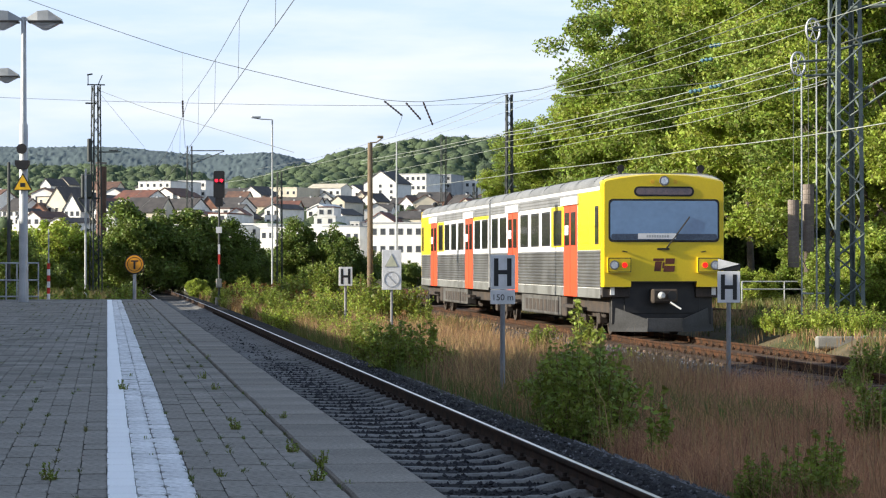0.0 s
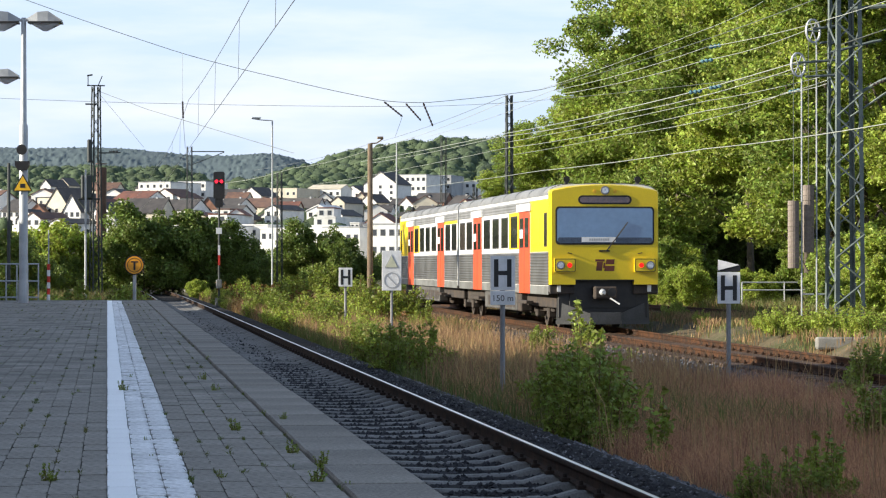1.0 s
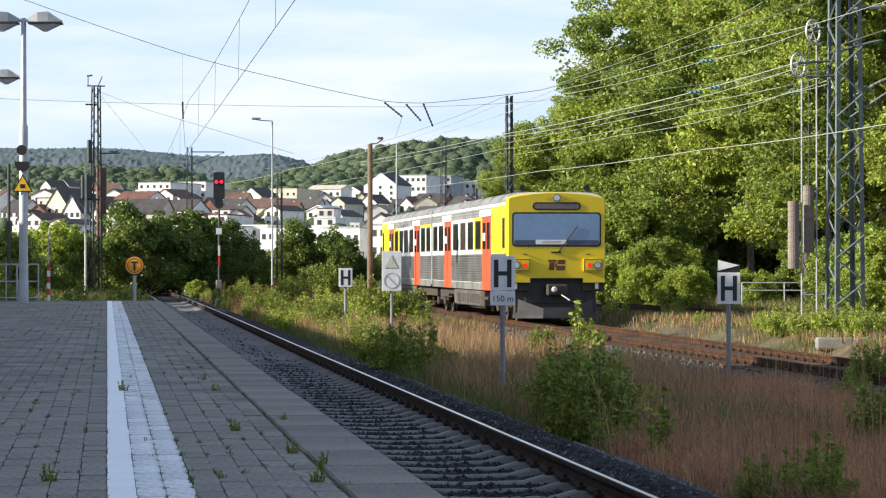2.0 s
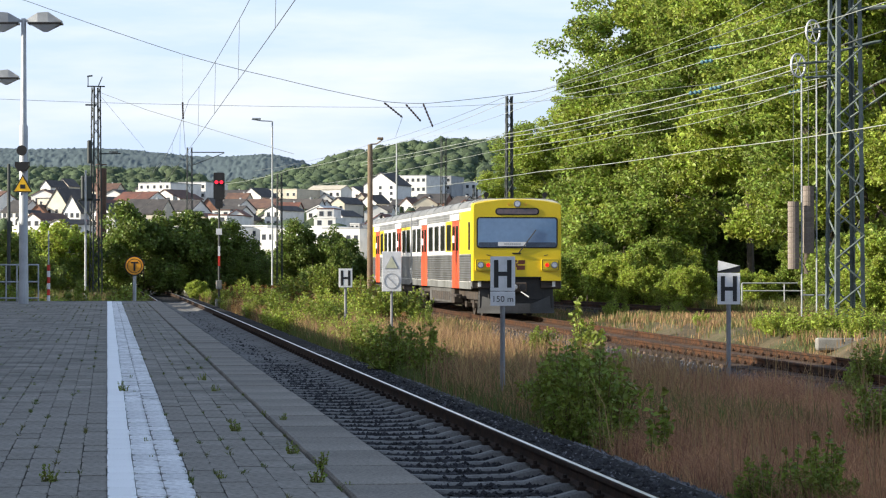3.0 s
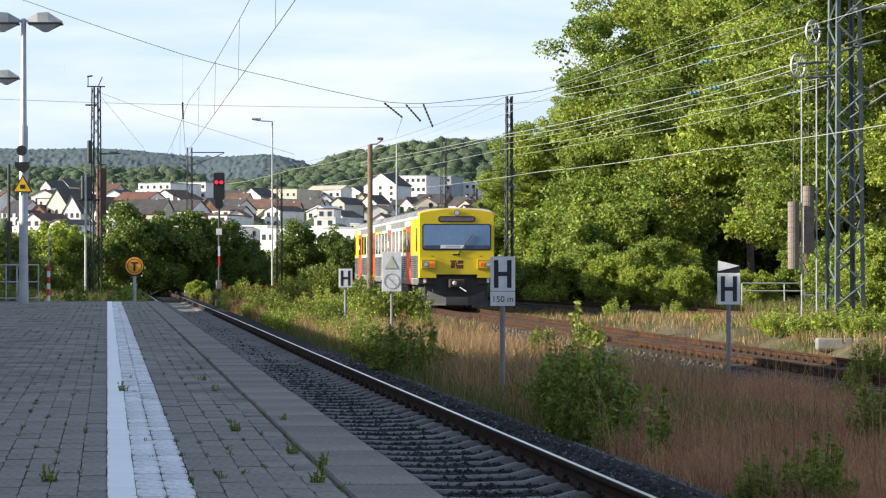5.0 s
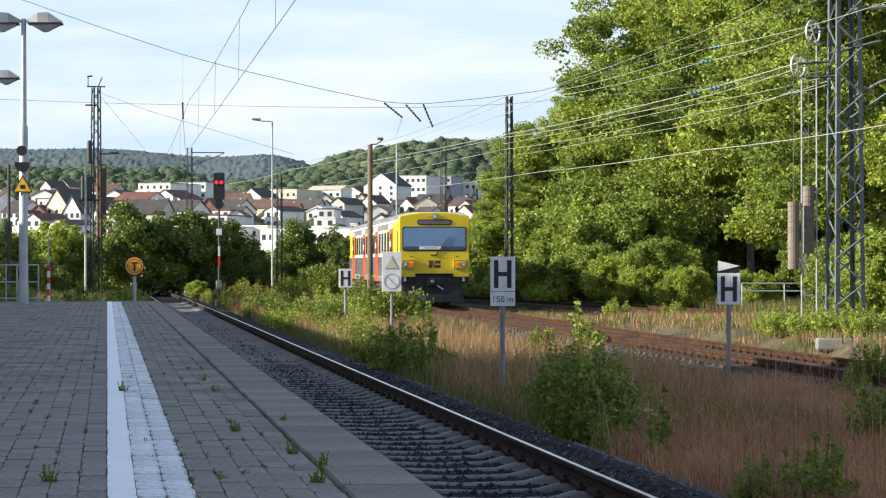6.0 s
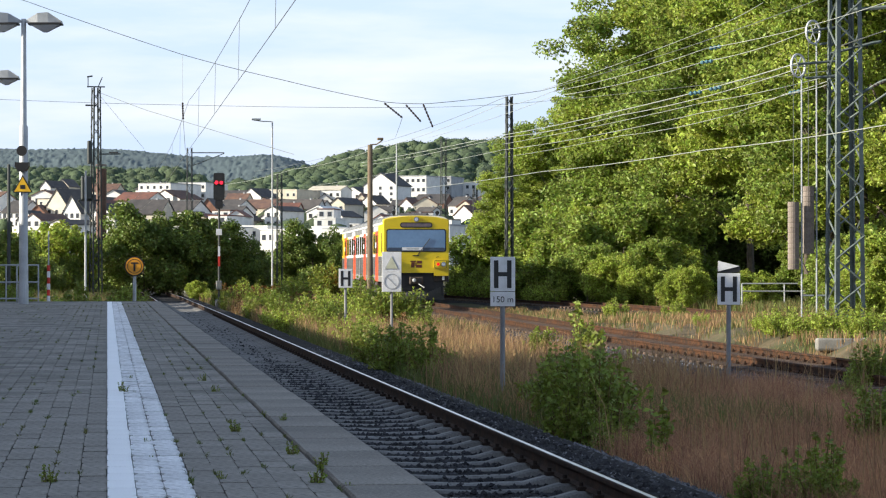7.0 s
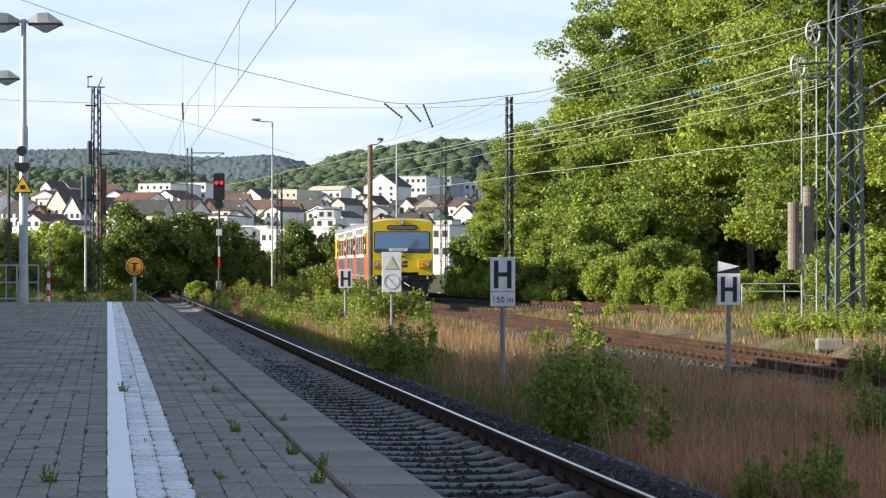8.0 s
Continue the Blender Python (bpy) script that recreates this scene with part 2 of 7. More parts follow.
# ---- building blocks ----
class Solid:
    """Collects faces for one mesh."""

    def __init__(self):
        self.v, self.f = [], []

    def add(self, verts, faces):
        k = len(self.v)
        self.v.extend(tuple(p) for p in verts)
        self.f.extend(tuple(i + k for i in f) for f in faces)
        return self

    def box(self, x0, x1, y0, y1, z0, z1, c=0.0):
        """A box, its four upright edges and the top edges chamfered by c."""
        if c <= 0:
            v = [(x, y, z) for z in (z0, z1) for x, y in ((x0, y0), (x1, y0), (x1, y1), (x0, y1))]
            return self.add(v, [(3, 2, 1, 0), (4, 5, 6, 7), (0, 1, 5, 4), (1, 2, 6, 5), (2, 3, 7, 6), (3, 0, 4, 7)])

        def ring(i, z):
            return [(x0 + i, y0 + c, z), (x0 + c, y0 + i, z), (x1 - c, y0 + i, z), (x1 - i, y0 + c, z), (x1 - i, y1 - c, z), (x1 - c, y1 - i, z), (x0 + c, y1 - i, z), (x0 + i, y1 - c, z)]
        return self.loft([ring(c * 0.6, z0), ring(0, z0 + c), ring(0, z1 - c), ring(c * 0.6, z1)])

    def loft(self, rings, caps=True):
        n, k = len(rings[0]), len(self.v)
        faces = [(a * n + i, a * n + (i + 1) % n, (a + 1) * n + (i + 1) % n, (a + 1) * n + i) for a in range(len(rings) - 1) for i in range(n)]
        if caps:
            faces += [tuple(range(n - 1, -1, -1)), tuple(range((len(rings) - 1) * n, len(rings) * n))]
        return self.add([p for r in rings for p in r], faces)

    def tube(self, points, radii, n=8, caps=True):
        points = [Vector(p) for p in points]
        if not isinstance(radii, (list, tuple)):
            radii = [radii] * len(points)
        rings = []
        for i, p in enumerate(points):
            d = (points[min(i + 1, len(points) - 1)] - points[max(i - 1, 0)]).normalized()
            side = d.cross(Vector((0, 0, 1)) if abs(d.z) < 0.95 else Vector((1, 0, 0))).normalized()
            up = side.cross(d)
            rings.append([p + (side * math.cos(a) + up * math.sin(a)) * radii[i] for a in (2 * math.pi * j / n for j in range(n))])
        return self.loft(rings, caps)

    def prism(self, outline, axis, a, b):
        """Extrudes a closed outline of pairs along x, y or z from a to b."""
        def at(p, q, w):
            return {"x": (w, p, q), "y": (p, w, q), "z": (p, q, w)}[axis]
        return self.loft([[at(p, q, a) for p, q in outline], [at(p, q, b) for p, q in outline]])

    def mesh(self, name, material, smooth=False):
        me = bpy.data.meshes.new(name)
        me.from_pydata(self.v, [], self.f)
        me.materials.append(material)
        bm = bmesh.new()
        bm.from_mesh(me)
        bmesh.ops.recalc_face_normals(bm, faces=bm.faces)
        bm.to_mesh(me)
        bm.free()
        if smooth:
            me.shade_smooth()
            me.set_sharp_from_angle(angle=radians(35))
        return me


def part(name, solid, material, parent, label="", m=None, smooth=False):
    me = solid if isinstance(solid, bpy.types.Mesh) else solid.mesh(name, material, smooth)
    ob = new(name, me)
    ob.parent = parent
    if m is not None:
        ob.matrix_basis = m
    return tagged(ob, label)


def thing(name, label, category, m=None, group="", kind=""):
    ob = tagged(new(name), label, category, group, kind)
    ob.matrix_basis = m if m is not None else Matrix()
    return ob


def raw(name, verts, quads, material):
    """A mesh from numpy arrays of corners and faces."""
    me = bpy.data.meshes.new(name)
    me.from_pydata(verts.tolist(), [], quads.tolist())
    me.materials.append(material)
    return me


def single(name, solid, material, label, category, kind="", group="", m=None, smooth=False):
    me = solid if isinstance(solid, bpy.types.Mesh) else solid.mesh(name, material, smooth)
    ob = tagged(new(name, me), label, category, group, kind)
    if m is not None:
        ob.matrix_basis = m
    return ob


def rounded(x0, x1, z0, z1, r, n=4):
    pts = []
    for cx, cz, a0 in ((x1 - r, z0 + r, -90), (x1 - r, z1 - r, 0), (x0 + r, z1 - r, 90), (x0 + r, z0 + r, 180)):
        pts += [(cx + r * math.cos(radians(a0 + 90 * i / n)), cz + r * math.sin(radians(a0 + 90 * i / n))) for i in range(n + 1)]
    return pts


def smooth01(a, b, v):
    s = np.clip((np.asarray(v, float) - a) / (b - a), 0, 1)
    return s * s * (3 - 2 * s)


def spline(points, step):
    """Points at even steps along a smooth line through the given (x, y, z)."""
    out, pts = [], [Vector(p) for p in points]
    for i in range(len(pts) - 1):
        p0, p1, p2, p3 = pts[max(i - 1, 0)], pts[i], pts[i + 1], pts[min(i + 2, len(pts) - 1)]
        n = max(1, round((p2 - p1).length / step))
        for k in range(n):
            t = k / n
            out.append(0.5 * ((2 * p1) + (p2 - p0) * t + (2 * p0 - 5 * p1 + 4 * p2 - p3) * t * t + (3 * p1 - p0 - 3 * p2 + p3) * t ** 3))
    return out + [pts[-1]]


# ---- the lie of the land ----
TRACK_A = [(2.98, -30, 0), (2.98, 40, 0), (2.98, 100, 0), (2.7, 150, 0), (1.0, 210, 0), (-4, 270, 0), (-14, 330, 0.2)]
TRACK_B = [(12.5, -30, -0.12), (12.62, 20, -0.12), (12.7, 40, -0.12), (12.8, 56.4, -0.12), (13.1, 80, -0.09), (13.62, 115, -0.02), (15.1, 150, 0.0), (16.6, 190, 0.0), (14.0, 260, 0.1), (6, 330, 0.2)]
TRACK_C = [(23.5, -10, -0.12), (23.0, 50, -0.12), (22.4, 80, -0.1), (21.0, 108, -0.06), (18.9, 135, -0.03), (17.2, 165, 0.0), (16.7, 188, 0.0)]
LINE_A, LINE_B, LINE_C = (spline(t, 3.0) for t in (TRACK_A, TRACK_B, TRACK_C))


def land(x, y):
    """Height of the ground: flat by the railway, rising to the town, the woods and a far ridge."""
    x, y = np.asarray(x, float), np.asarray(y, float)
    d = x * 0.134 + y * 0.991
    s = np.where(d > 1, (x * 0.991 - y * 0.134) / np.maximum(d, 1), 0)
    z = -0.41 + 0.08 * np.sin(x * 0.9 + y * 0.23) * np.sin(y * 0.31) * smooth01(4.5, 6, x)
    z = z + 0.45 * smooth01(14.5, 15.4, x) * (1 - smooth01(19.6, 21.0, x)) * smooth01(46, 50.5, y) * (1 - smooth01(72, 84, y))
    z = z - 2.4 * smooth01(240, 520, d)
    z = z + 28.6 * smooth01(506, 1232, d) + 19.8 * smooth01(1144, 1760, d)
    z = z + 46.2 * smooth01(1408, 2024, d) * (1 - smooth01(2530, 3300, d)) * smooth01(-0.105, 0.0, s)
    z = z + 41.8 * smooth01(1870, 2530, d) * (1 - smooth01(2750, 3300, d)) * (1 - smooth01(-0.11, -0.07, s))
    ridge = (152 + 7.5 * np.sin(s * 31 + 1.0) + 3.7 * np.sin(s * 83)) * (1 - 0.5 * smooth01(-0.075, -0.02, s))
    return z + ridge * smooth01(2700, 4600, d)


def build_ground():
    ys = np.concatenate([np.arange(-60, 70, 2.0), np.arange(70, 300, 8.0), np.geomspace(300, 8000, 90)])
    us = np.linspace(-1, 1, 201)
    verts, quads = [], []
    for y in ys:
        half = 60 + max(y, 0) * 0.75
        x = us * half + max(y, 0) * 0.134
        z = land(x, np.full_like(x, y))
        verts.append(np.stack([x, np.full_like(x, y), z], 1))
    n = len(us)
    for a in range(len(ys) - 1):
        i = np.arange(n - 1) + a * n
        quads.append(np.stack([i, i + 1, i + 1 + n, i + n], 1))
    single("ground", raw("ground", np.concatenate(verts), np.concatenate(quads), SOIL), None, "dry soil and weeds beside the tracks, rising to hills", "ground", "structure")


def build_bed(name, line, left, half, top, material, label):
    s = Solid()
    rings = []
    for i, p in enumerate(line):
        d = (line[min(i + 1, len(line) - 1)] - line[max(i - 1, 0)]).normalized()
        r = Vector((d.y, -d.x, 0))
        z = p.z - top
        base = -0.6
        rings.append([p + r * o + Vector((0, 0, h - p.z)) for o, h in ((-left - 0.6, base), (-left, z), (half, z), (half + 0.75, base))])
    s.loft(rings)
    return single(name, s, material, label, "ballast", "structure")


RAIL_FOOT = [(-0.0625, -0.149), (0.0625, -0.149), (0.0625, -0.138), (0.012, -0.122), (0.009, -0.05), (0.036, -0.038), (0.036, -0.008), (0.03, -0.001), (-0.03, -0.001), (-0.036, -0.008), (-0.036, -0.038), (-0.009, -0.05), (-0.012, -0.122), (-0.0625, -0.138)]
RAIL_HEAD = [(-0.021, -0.002), (0.021, -0.002), (0.019, 0.0), (0.012, 0.0008), (-0.012, 0.0008), (-0.019, 0.0)]


def sweep(outline, line, off):
    rings = []
    for i, p in enumerate(line):
        d = (line[min(i + 1, len(line) - 1)] - line[max(i - 1, 0)]).normalized()
        r = Vector((d.y, -d.x, 0))
        rings.append([p + r * (off + a) + Vector((0, 0, b)) for a, b in outline])
    return Solid().loft(rings)


def steel_sleeper():
    """A pressed-steel trough whose ends rise to the rail seats."""
    s, rings = Solid(), []
    for x, z in ((-1.25, -0.30), (-1.17, -0.19), (-1.0, -0.155), (-0.62, -0.155), (-0.45, -0.19), (0, -0.205), (0.45, -0.195), (0.62, -0.15), (1.0, -0.15), (1.17, -0.19), (1.25, -0.30)):
        rings.append([(x, -0.10, z - 0.1), (x, -0.075, z - 0.018), (x, -0.052, z), (x, 0.052, z), (x, 0.075, z - 0.018), (x, 0.10, z - 0.1)])
    return s.loft(rings).mesh("sleeper", SLEEPER_STEEL)


def wood_sleeper():
    return Solid().box(-1.3, 1.3, -0.13, 0.13, -0.31, -0.152, 0.012).mesh("sleeper", SLEEPER_RUST)


def rail_clip():
    s = Solid()
    for sx in (-1, 1):
        s.box(min(sx * 0.05, sx * 0.12), max(sx * 0.05, sx * 0.12), -0.05, 0.05, -0.155, -0.115, 0.008)
        s.tube([(sx * 0.085, 0, -0.12), (sx * 0.085, 0, -0.085)], 0.018, 6)
    return s.mesh("rail_clip", RAIL_RUST)


def build_track(label, line, sleeper, spacing, y0, y1, rail_mat, head_mat, clips=0):
    track = thing("railway_track", label, "track", kind="structure")
    for off in (-0.7525, 0.7525):
        r = part("rail", sweep(RAIL_FOOT, line, off), rail_mat, track)
        part("rail_head", sweep(RAIL_HEAD, line, off), head_mat, r, "polished running surface")
    clip = rail_clip()
    clip.materials[0] = rail_mat
    run, nxt, count = 0.0, 0.0, 0
    for p, q in zip(line, line[1:]):
        d = (q - p).length
        while nxt < run + d:
            w = p.lerp(q, (nxt - run) / d)
            if y0 <= w.y <= y1:
                turn = math.degrees(math.atan2(-(q - p).x, (q - p).y))
                part("sleeper", sleeper, None, track, m=pose(w.x, w.y, w.z, 0, 0, turn + random.uniform(-0.6, 0.6)))
                if count < clips:
                    for off in (-0.7525, 0.7525):
                        part("rail_clip", clip, None, track, m=pose(w.x + off, w.y, w.z, 0, 0, turn))
                count += 1
            nxt += spacing
        run += d


def scatter_stones(name, n, x0, x1, y0, y1, level, size, material, label, avoid=None):
    rng = np.random.default_rng(len(name) + n)
    octa = np.array([(1, 0, 0), (0, 1, 0), (-1, 0, 0), (0, -1, 0), (0, 0, 1), (0, 0, -1)], float)
    tri = np.array([(0, 1, 4), (1, 2, 4), (2, 3, 4), (3, 0, 4), (1, 0, 5), (2, 1, 5), (3, 2, 5), (0, 3, 5)])
    y = y0 + (y1 - y0) * rng.random(n) ** 1.7
    x = rng.uniform(x0, x1, n)
    z = level(x) + rng.uniform(-0.01, 0.012, n)
    v = octa[None] * rng.uniform(0.55, 1.2, (n, 6, 1)) * (size * rng.uniform(0.6, 1.25, (n, 1, 1)))
    a = rng.uniform(0, 6.28, n)
    c, s = np.cos(a)[:, None], np.sin(a)[:, None]
    v = np.stack([v[..., 0] * c - v[..., 1] * s, v[..., 0] * s + v[..., 1] * c, v[..., 2] * 0.75 + 0.25 * v[..., 0]], 2)
    v += np.stack([x, y, z], 1)[:, None]
    f = tri[None] + (np.arange(n) * 6)[:, None, None]
    single(name, raw(name, v.reshape(-1, 3), f.reshape(-1, 3), material), None, label, "ballast", "stuff")


PLAT_Z, PLAT_END, EDGE = 0.64, 65.5, 1.39


def build_platform():
    s = Solid().box(-9, 0.985, -25, PLAT_END, -0.6, PLAT_Z - 0.007)
    s.box(1.12, 1.30, -25, PLAT_END, -0.6, PLAT_Z - 0.16)
    plat = single("platform", s, JOINT, "paved station platform with a white safety line", "platform", "structure")
    part("end_kerb", Solid().box(-9, EDGE, PLAT_END, PLAT_END + 0.25, -0.6, PLAT_Z + 0.012, 0.012), CONCRETE, plat, "pale concrete kerb at the platform end")
    slab = Solid().box(0, 0.372, 0.004, 0.996, -0.13, 0, 0.012).mesh("edge_slab", KERB)
    for i in range(91):
        part("edge_slab", slab, None, plat, m=pose(1.018 + random.uniform(-0.004, 0.004), -25 + i * 0.995, PLAT_Z + random.uniform(-0.004, 0.004)))
    w, d = 0.1235, 0.38

    def paver(x0, x1, y0, y1, z, tilt, cut):
        """Corners of a paver with cut corners: a skirt below and a slightly tilted top."""
        cx, cy = cut * 0.75, cut * 2.2
        ring = [(x0 + cx, y0), (x1 - cx, y0), (x1, y0 + cy), (x1, y1 - cy), (x1 - cx, y1), (x0 + cx, y1), (x0, y1 - cy), (x0, y0 + cy)]
        mx, my = (x0 + x1) / 2, (y0 + y1) / 2
        low = [(px, py, z - 0.035) for px, py in ring]
        top = [(mx + (px - mx) * 0.985, my + (py - my) * 0.992, z + tilt * (py - my) / d) for px, py in ring]
        faces = [(8, 9, 10, 11, 12, 13, 14, 15)] + [(i, (i + 1) % 8, 8 + (i + 1) % 8, 8 + i) for i in range(8)]
        return low + top, faces

    cuts = (0.014, 0.012, 0.028)
    near_mesh = []
    for which, m in enumerate((PAVER, WHITE_PAINT, WORN_PAINT)):
        v, f = paver(0.001, w - 0.001, 0.002, d - 0.002, 0.0, 0.0, cuts[which])
        near_mesh.append(Solid().add(v, f).mesh("paver", m))
    rest = {"pavers": ([], []), "painted_line": ([], []), "worn_stripe": ([], [])}
    near = 0
    for c in range(-58, 8):
        shift = random.uniform(0, d)
        for r in range(-34, int((PLAT_END - 9.4) / d)):
            x, y = c * w + random.uniform(-0.002, 0.002), 9.4 + r * d + shift
            if y + d > PLAT_END or x < -0.6 - abs(y - 9) * 0.075 - (1.6 if y < 9 else 0):
                continue
            which = 1 if c == 0 else 2 if c in (1, 2) else 0
            z = PLAT_Z + random.uniform(-0.0015, 0.0015) + 0.002 * math.sin(y * 0.7 + c * 0.3)
            if which == 1:
                z = PLAT_Z + 0.005
            if 9.4 <= y < 17.4 and near < 300:
                near += 1
                part("paver", near_mesh[which], None, plat, m=pose(x, y, z, random.uniform(-0.25, 0.25) * (which != 1), random.uniform(-0.4, 0.4) * (which != 1), random.uniform(-0.3, 0.3)))
                continue
            v, f = rest[("pavers", "painted_line", "worn_stripe")[which]]
            pv, pf = paver(x + 0.001, x + w - 0.001, y + 0.002, y + d - 0.002, z, random.uniform(-0.002, 0.002) * (which != 1), cuts[which])
            k = len(v)
            v += pv
            f += [tuple(i + k for i in face) for face in pf]
    for name, m in (("pavers", PAVERS), ("painted_line", WHITE_PAINT), ("worn_stripe", WORN_PAINTS)):
        v, f = rest[name]
        me = bpy.data.meshes.new(name)
        me.from_pydata(v, [], f)
        me.materials.append(m)
        ob = part(name, me, None, plat)
        ob["kind"] = "stuff"


# ---- plants ----
def leaf_mesh(name, centres, size, material, rng, flat=0.9, tall=1.7):
    """Folded leaves at the given places, each four corners and two faces."""
    n = len(centres)
    a, b = rng.uniform(0, 6.283, n), rng.normal(0.3, 0.7, n)
    d = np.stack([np.cos(a) * np.cos(b), np.sin(a) * np.cos(b), -np.sin(b) * 0.8], 1)
    up = np.stack([rng.normal(0, flat, n), rng.normal(0, flat, n), np.ones(n)], 1)
    side = np.cross(d, up)
    side /= np.linalg.norm(side, axis=1, keepdims=True) + 1e-6
    up = np.cross(side, d)
    s = (size * rng.uniform(0.6, 1.25, n))[:, None]
    v = np.stack([centres - d * s * tall / 2, centres + side * s * 0.5 + up * s * 0.12, centres + d * s * tall / 2 - up * s * 0.15, centres - side * s * 0.5 + up * s * 0.12], 1)
    k = np.arange(n)[:, None] * 4
    f = np.concatenate([k + np.array([[0, 1, 2]]), k + np.array([[0, 2, 3]])])
    return raw(name, v.reshape(-1, 3), f, material)


def make_tree(name, label, category, height, width, seed, leaf, material, clumps=120, per=100, low=0.12, trunk=0.16, group="", clump=(0.072, 1.2, 0.65)):
    """A tapered trunk with limbs, and a many-lobed crown of leaf clumps with gaps between them."""
    rng = np.random.default_rng(seed)
    tree = thing(name, label, category, group=group)
    s = Solid()
    top = height * 0.8
    bend = [Vector((rng.normal(0, 0.02) * height * i / 4, rng.normal(0, 0.02) * height * i / 4, top * i / 4)) for i in range(5)]
    s.tube(bend, [trunk * (1.15 - 0.25 * i) for i in range(5)], 8)
    lobes = []
    for i in range(9):
        z = height * (low + 0.12 + (0.82 - low) * (i + 0.5) / 9)
        ang = i * 2.4 + rng.uniform(-0.5, 0.5)
        spread = width * 0.5 * (0.35 + 0.5 * math.sin(math.pi * min(1, (z / height) * 0.85 + 0.12)))
        tip = Vector((math.cos(ang) * spread, math.sin(ang) * spread, z + height * 0.05))
        base = bend[min(4, int(z / top * 3.2))]
        s.tube([base, base.lerp(tip, 0.5) + Vector((0, 0, height * 0.02)), tip], [trunk * 0.42, trunk * 0.25, trunk * 0.08], 5)
        lobes.append((tip, width * rng.uniform(0.17, 0.27)))
    lobes.append((Vector((0, 0, height * 0.84)), width * 0.2))
    part("trunk", s, BARK, tree)
    pts = []
    for i in range(clumps):
        c, r = lobes[i % len(lobes)]
        v = rng.normal(0, 1, 3)
        v /= np.linalg.norm(v)
        q = np.array(c) + v * r * rng.uniform(0.55, 1.1) * np.array([1, 1, 0.85])
        q[2] = max(q[2], height * low * 0.6)
        cr = width * clump[0] * rng.uniform(0.55, 1.35)
        k = int(per * rng.uniform(0.7, 1.3))
        w = rng.normal(0, 1, (k, 3))
        w /= np.linalg.norm(w, axis=1, keepdims=True)
        pts.append(q + w * (cr * rng.random((k, 1)) ** 0.45) * np.array([clump[1], clump[1], clump[2]]))
    part("crown", leaf_mesh("crown", np.concatenate(pts), leaf, material, rng), None, tree)
    return tree


def make_weed(label, height, width, seed, leaf, material, stems=9, per=40, category="weed"):
    """Stems that lean apart, with leaves along them."""
    rng = np.random.default_rng(seed)
    weed = thing("weed", label, category)
    s, pts = Solid(), []
    for i in range(stems):
        a, r = rng.uniform(0, 6.28), width * 0.5 * math.sqrt(rng.random())
        h = height * rng.uniform(0.35, 1.1) * (1 - 0.3 * (2 * r / width) ** 2)
        foot = np.array([math.cos(a) * r * 0.45, math.sin(a) * r * 0.45, -0.05])
        tip = np.array([math.cos(a) * r, math.sin(a) * r, h])
        mid = (foot + tip) / 2 + np.array([0, 0, h * 0.08])
        s.tube([foot, mid, tip], [0.012, 0.009, 0.003], 4)
        t = rng.uniform(0.12, 1.0, per)[:, None]
        line = foot * (1 - t) ** 2 + 2 * mid * t * (1 - t) + tip * t * t
        reach = (0.17 * width * (1.1 - 0.8 * t)) * rng.random((per, 1)) ** 0.6
        b = rng.uniform(0, 6.28, (per, 1))
        pts.append(line + np.concatenate([np.cos(b) * reach, np.sin(b) * reach, rng.normal(0, 0.03, (per, 1))], 1))
    part("stem", s, STEM, weed)["kind"] = "stuff"
    part("leaf_mass", leaf_mesh("leaf_mass", np.concatenate(pts), leaf, material, rng), None, weed)["kind"] = "stuff"
    return weed


def grass_patch(name, label, n, places, height, width, material, seed, lean=0.35, level=None):
    """Bent blades of three faces each; places(rng, n) gives their feet."""
    rng = np.random.default_rng(seed)
    x, y = places(rng, n)
    n = len(x)
    z = land(x, y) - 0.02 if level is None else np.full(n, level)
    h = height * rng.uniform(0.45, 1.15, n)
    a, b = rng.uniform(0, 6.283, n), rng.uniform(0, 6.283, n)
    w = width * rng.uniform(0.6, 1.3, n)
    l = np.abs(rng.normal(0, lean, n)) * h
    foot = np.stack([x, y, z], 1)
    side = np.stack([np.cos(a), np.sin(a), 0 * a], 1) * w[:, None]
    tilt = np.stack([np.cos(b) * l, np.sin(b) * l, 0 * a], 1)
    mid = foot + tilt * 0.3 + np.stack([0 * h, 0 * h, h * 0.6], 1)
    tip = foot + tilt + np.stack([0 * h, 0 * h, h], 1)
    v = np.stack([foot - side, foot + side, mid + side * 0.8, mid - side * 0.8, tip], 1)
    k = np.arange(n)[:, None] * 5
    f = np.concatenate([k + np.array([[0, 1, 2]]), k + np.array([[0, 2, 3]]), k + np.array([[3, 2, 4]])])
    single(name, raw(name, v.reshape(-1, 3), f, material), None, label, "grass", "stuff")


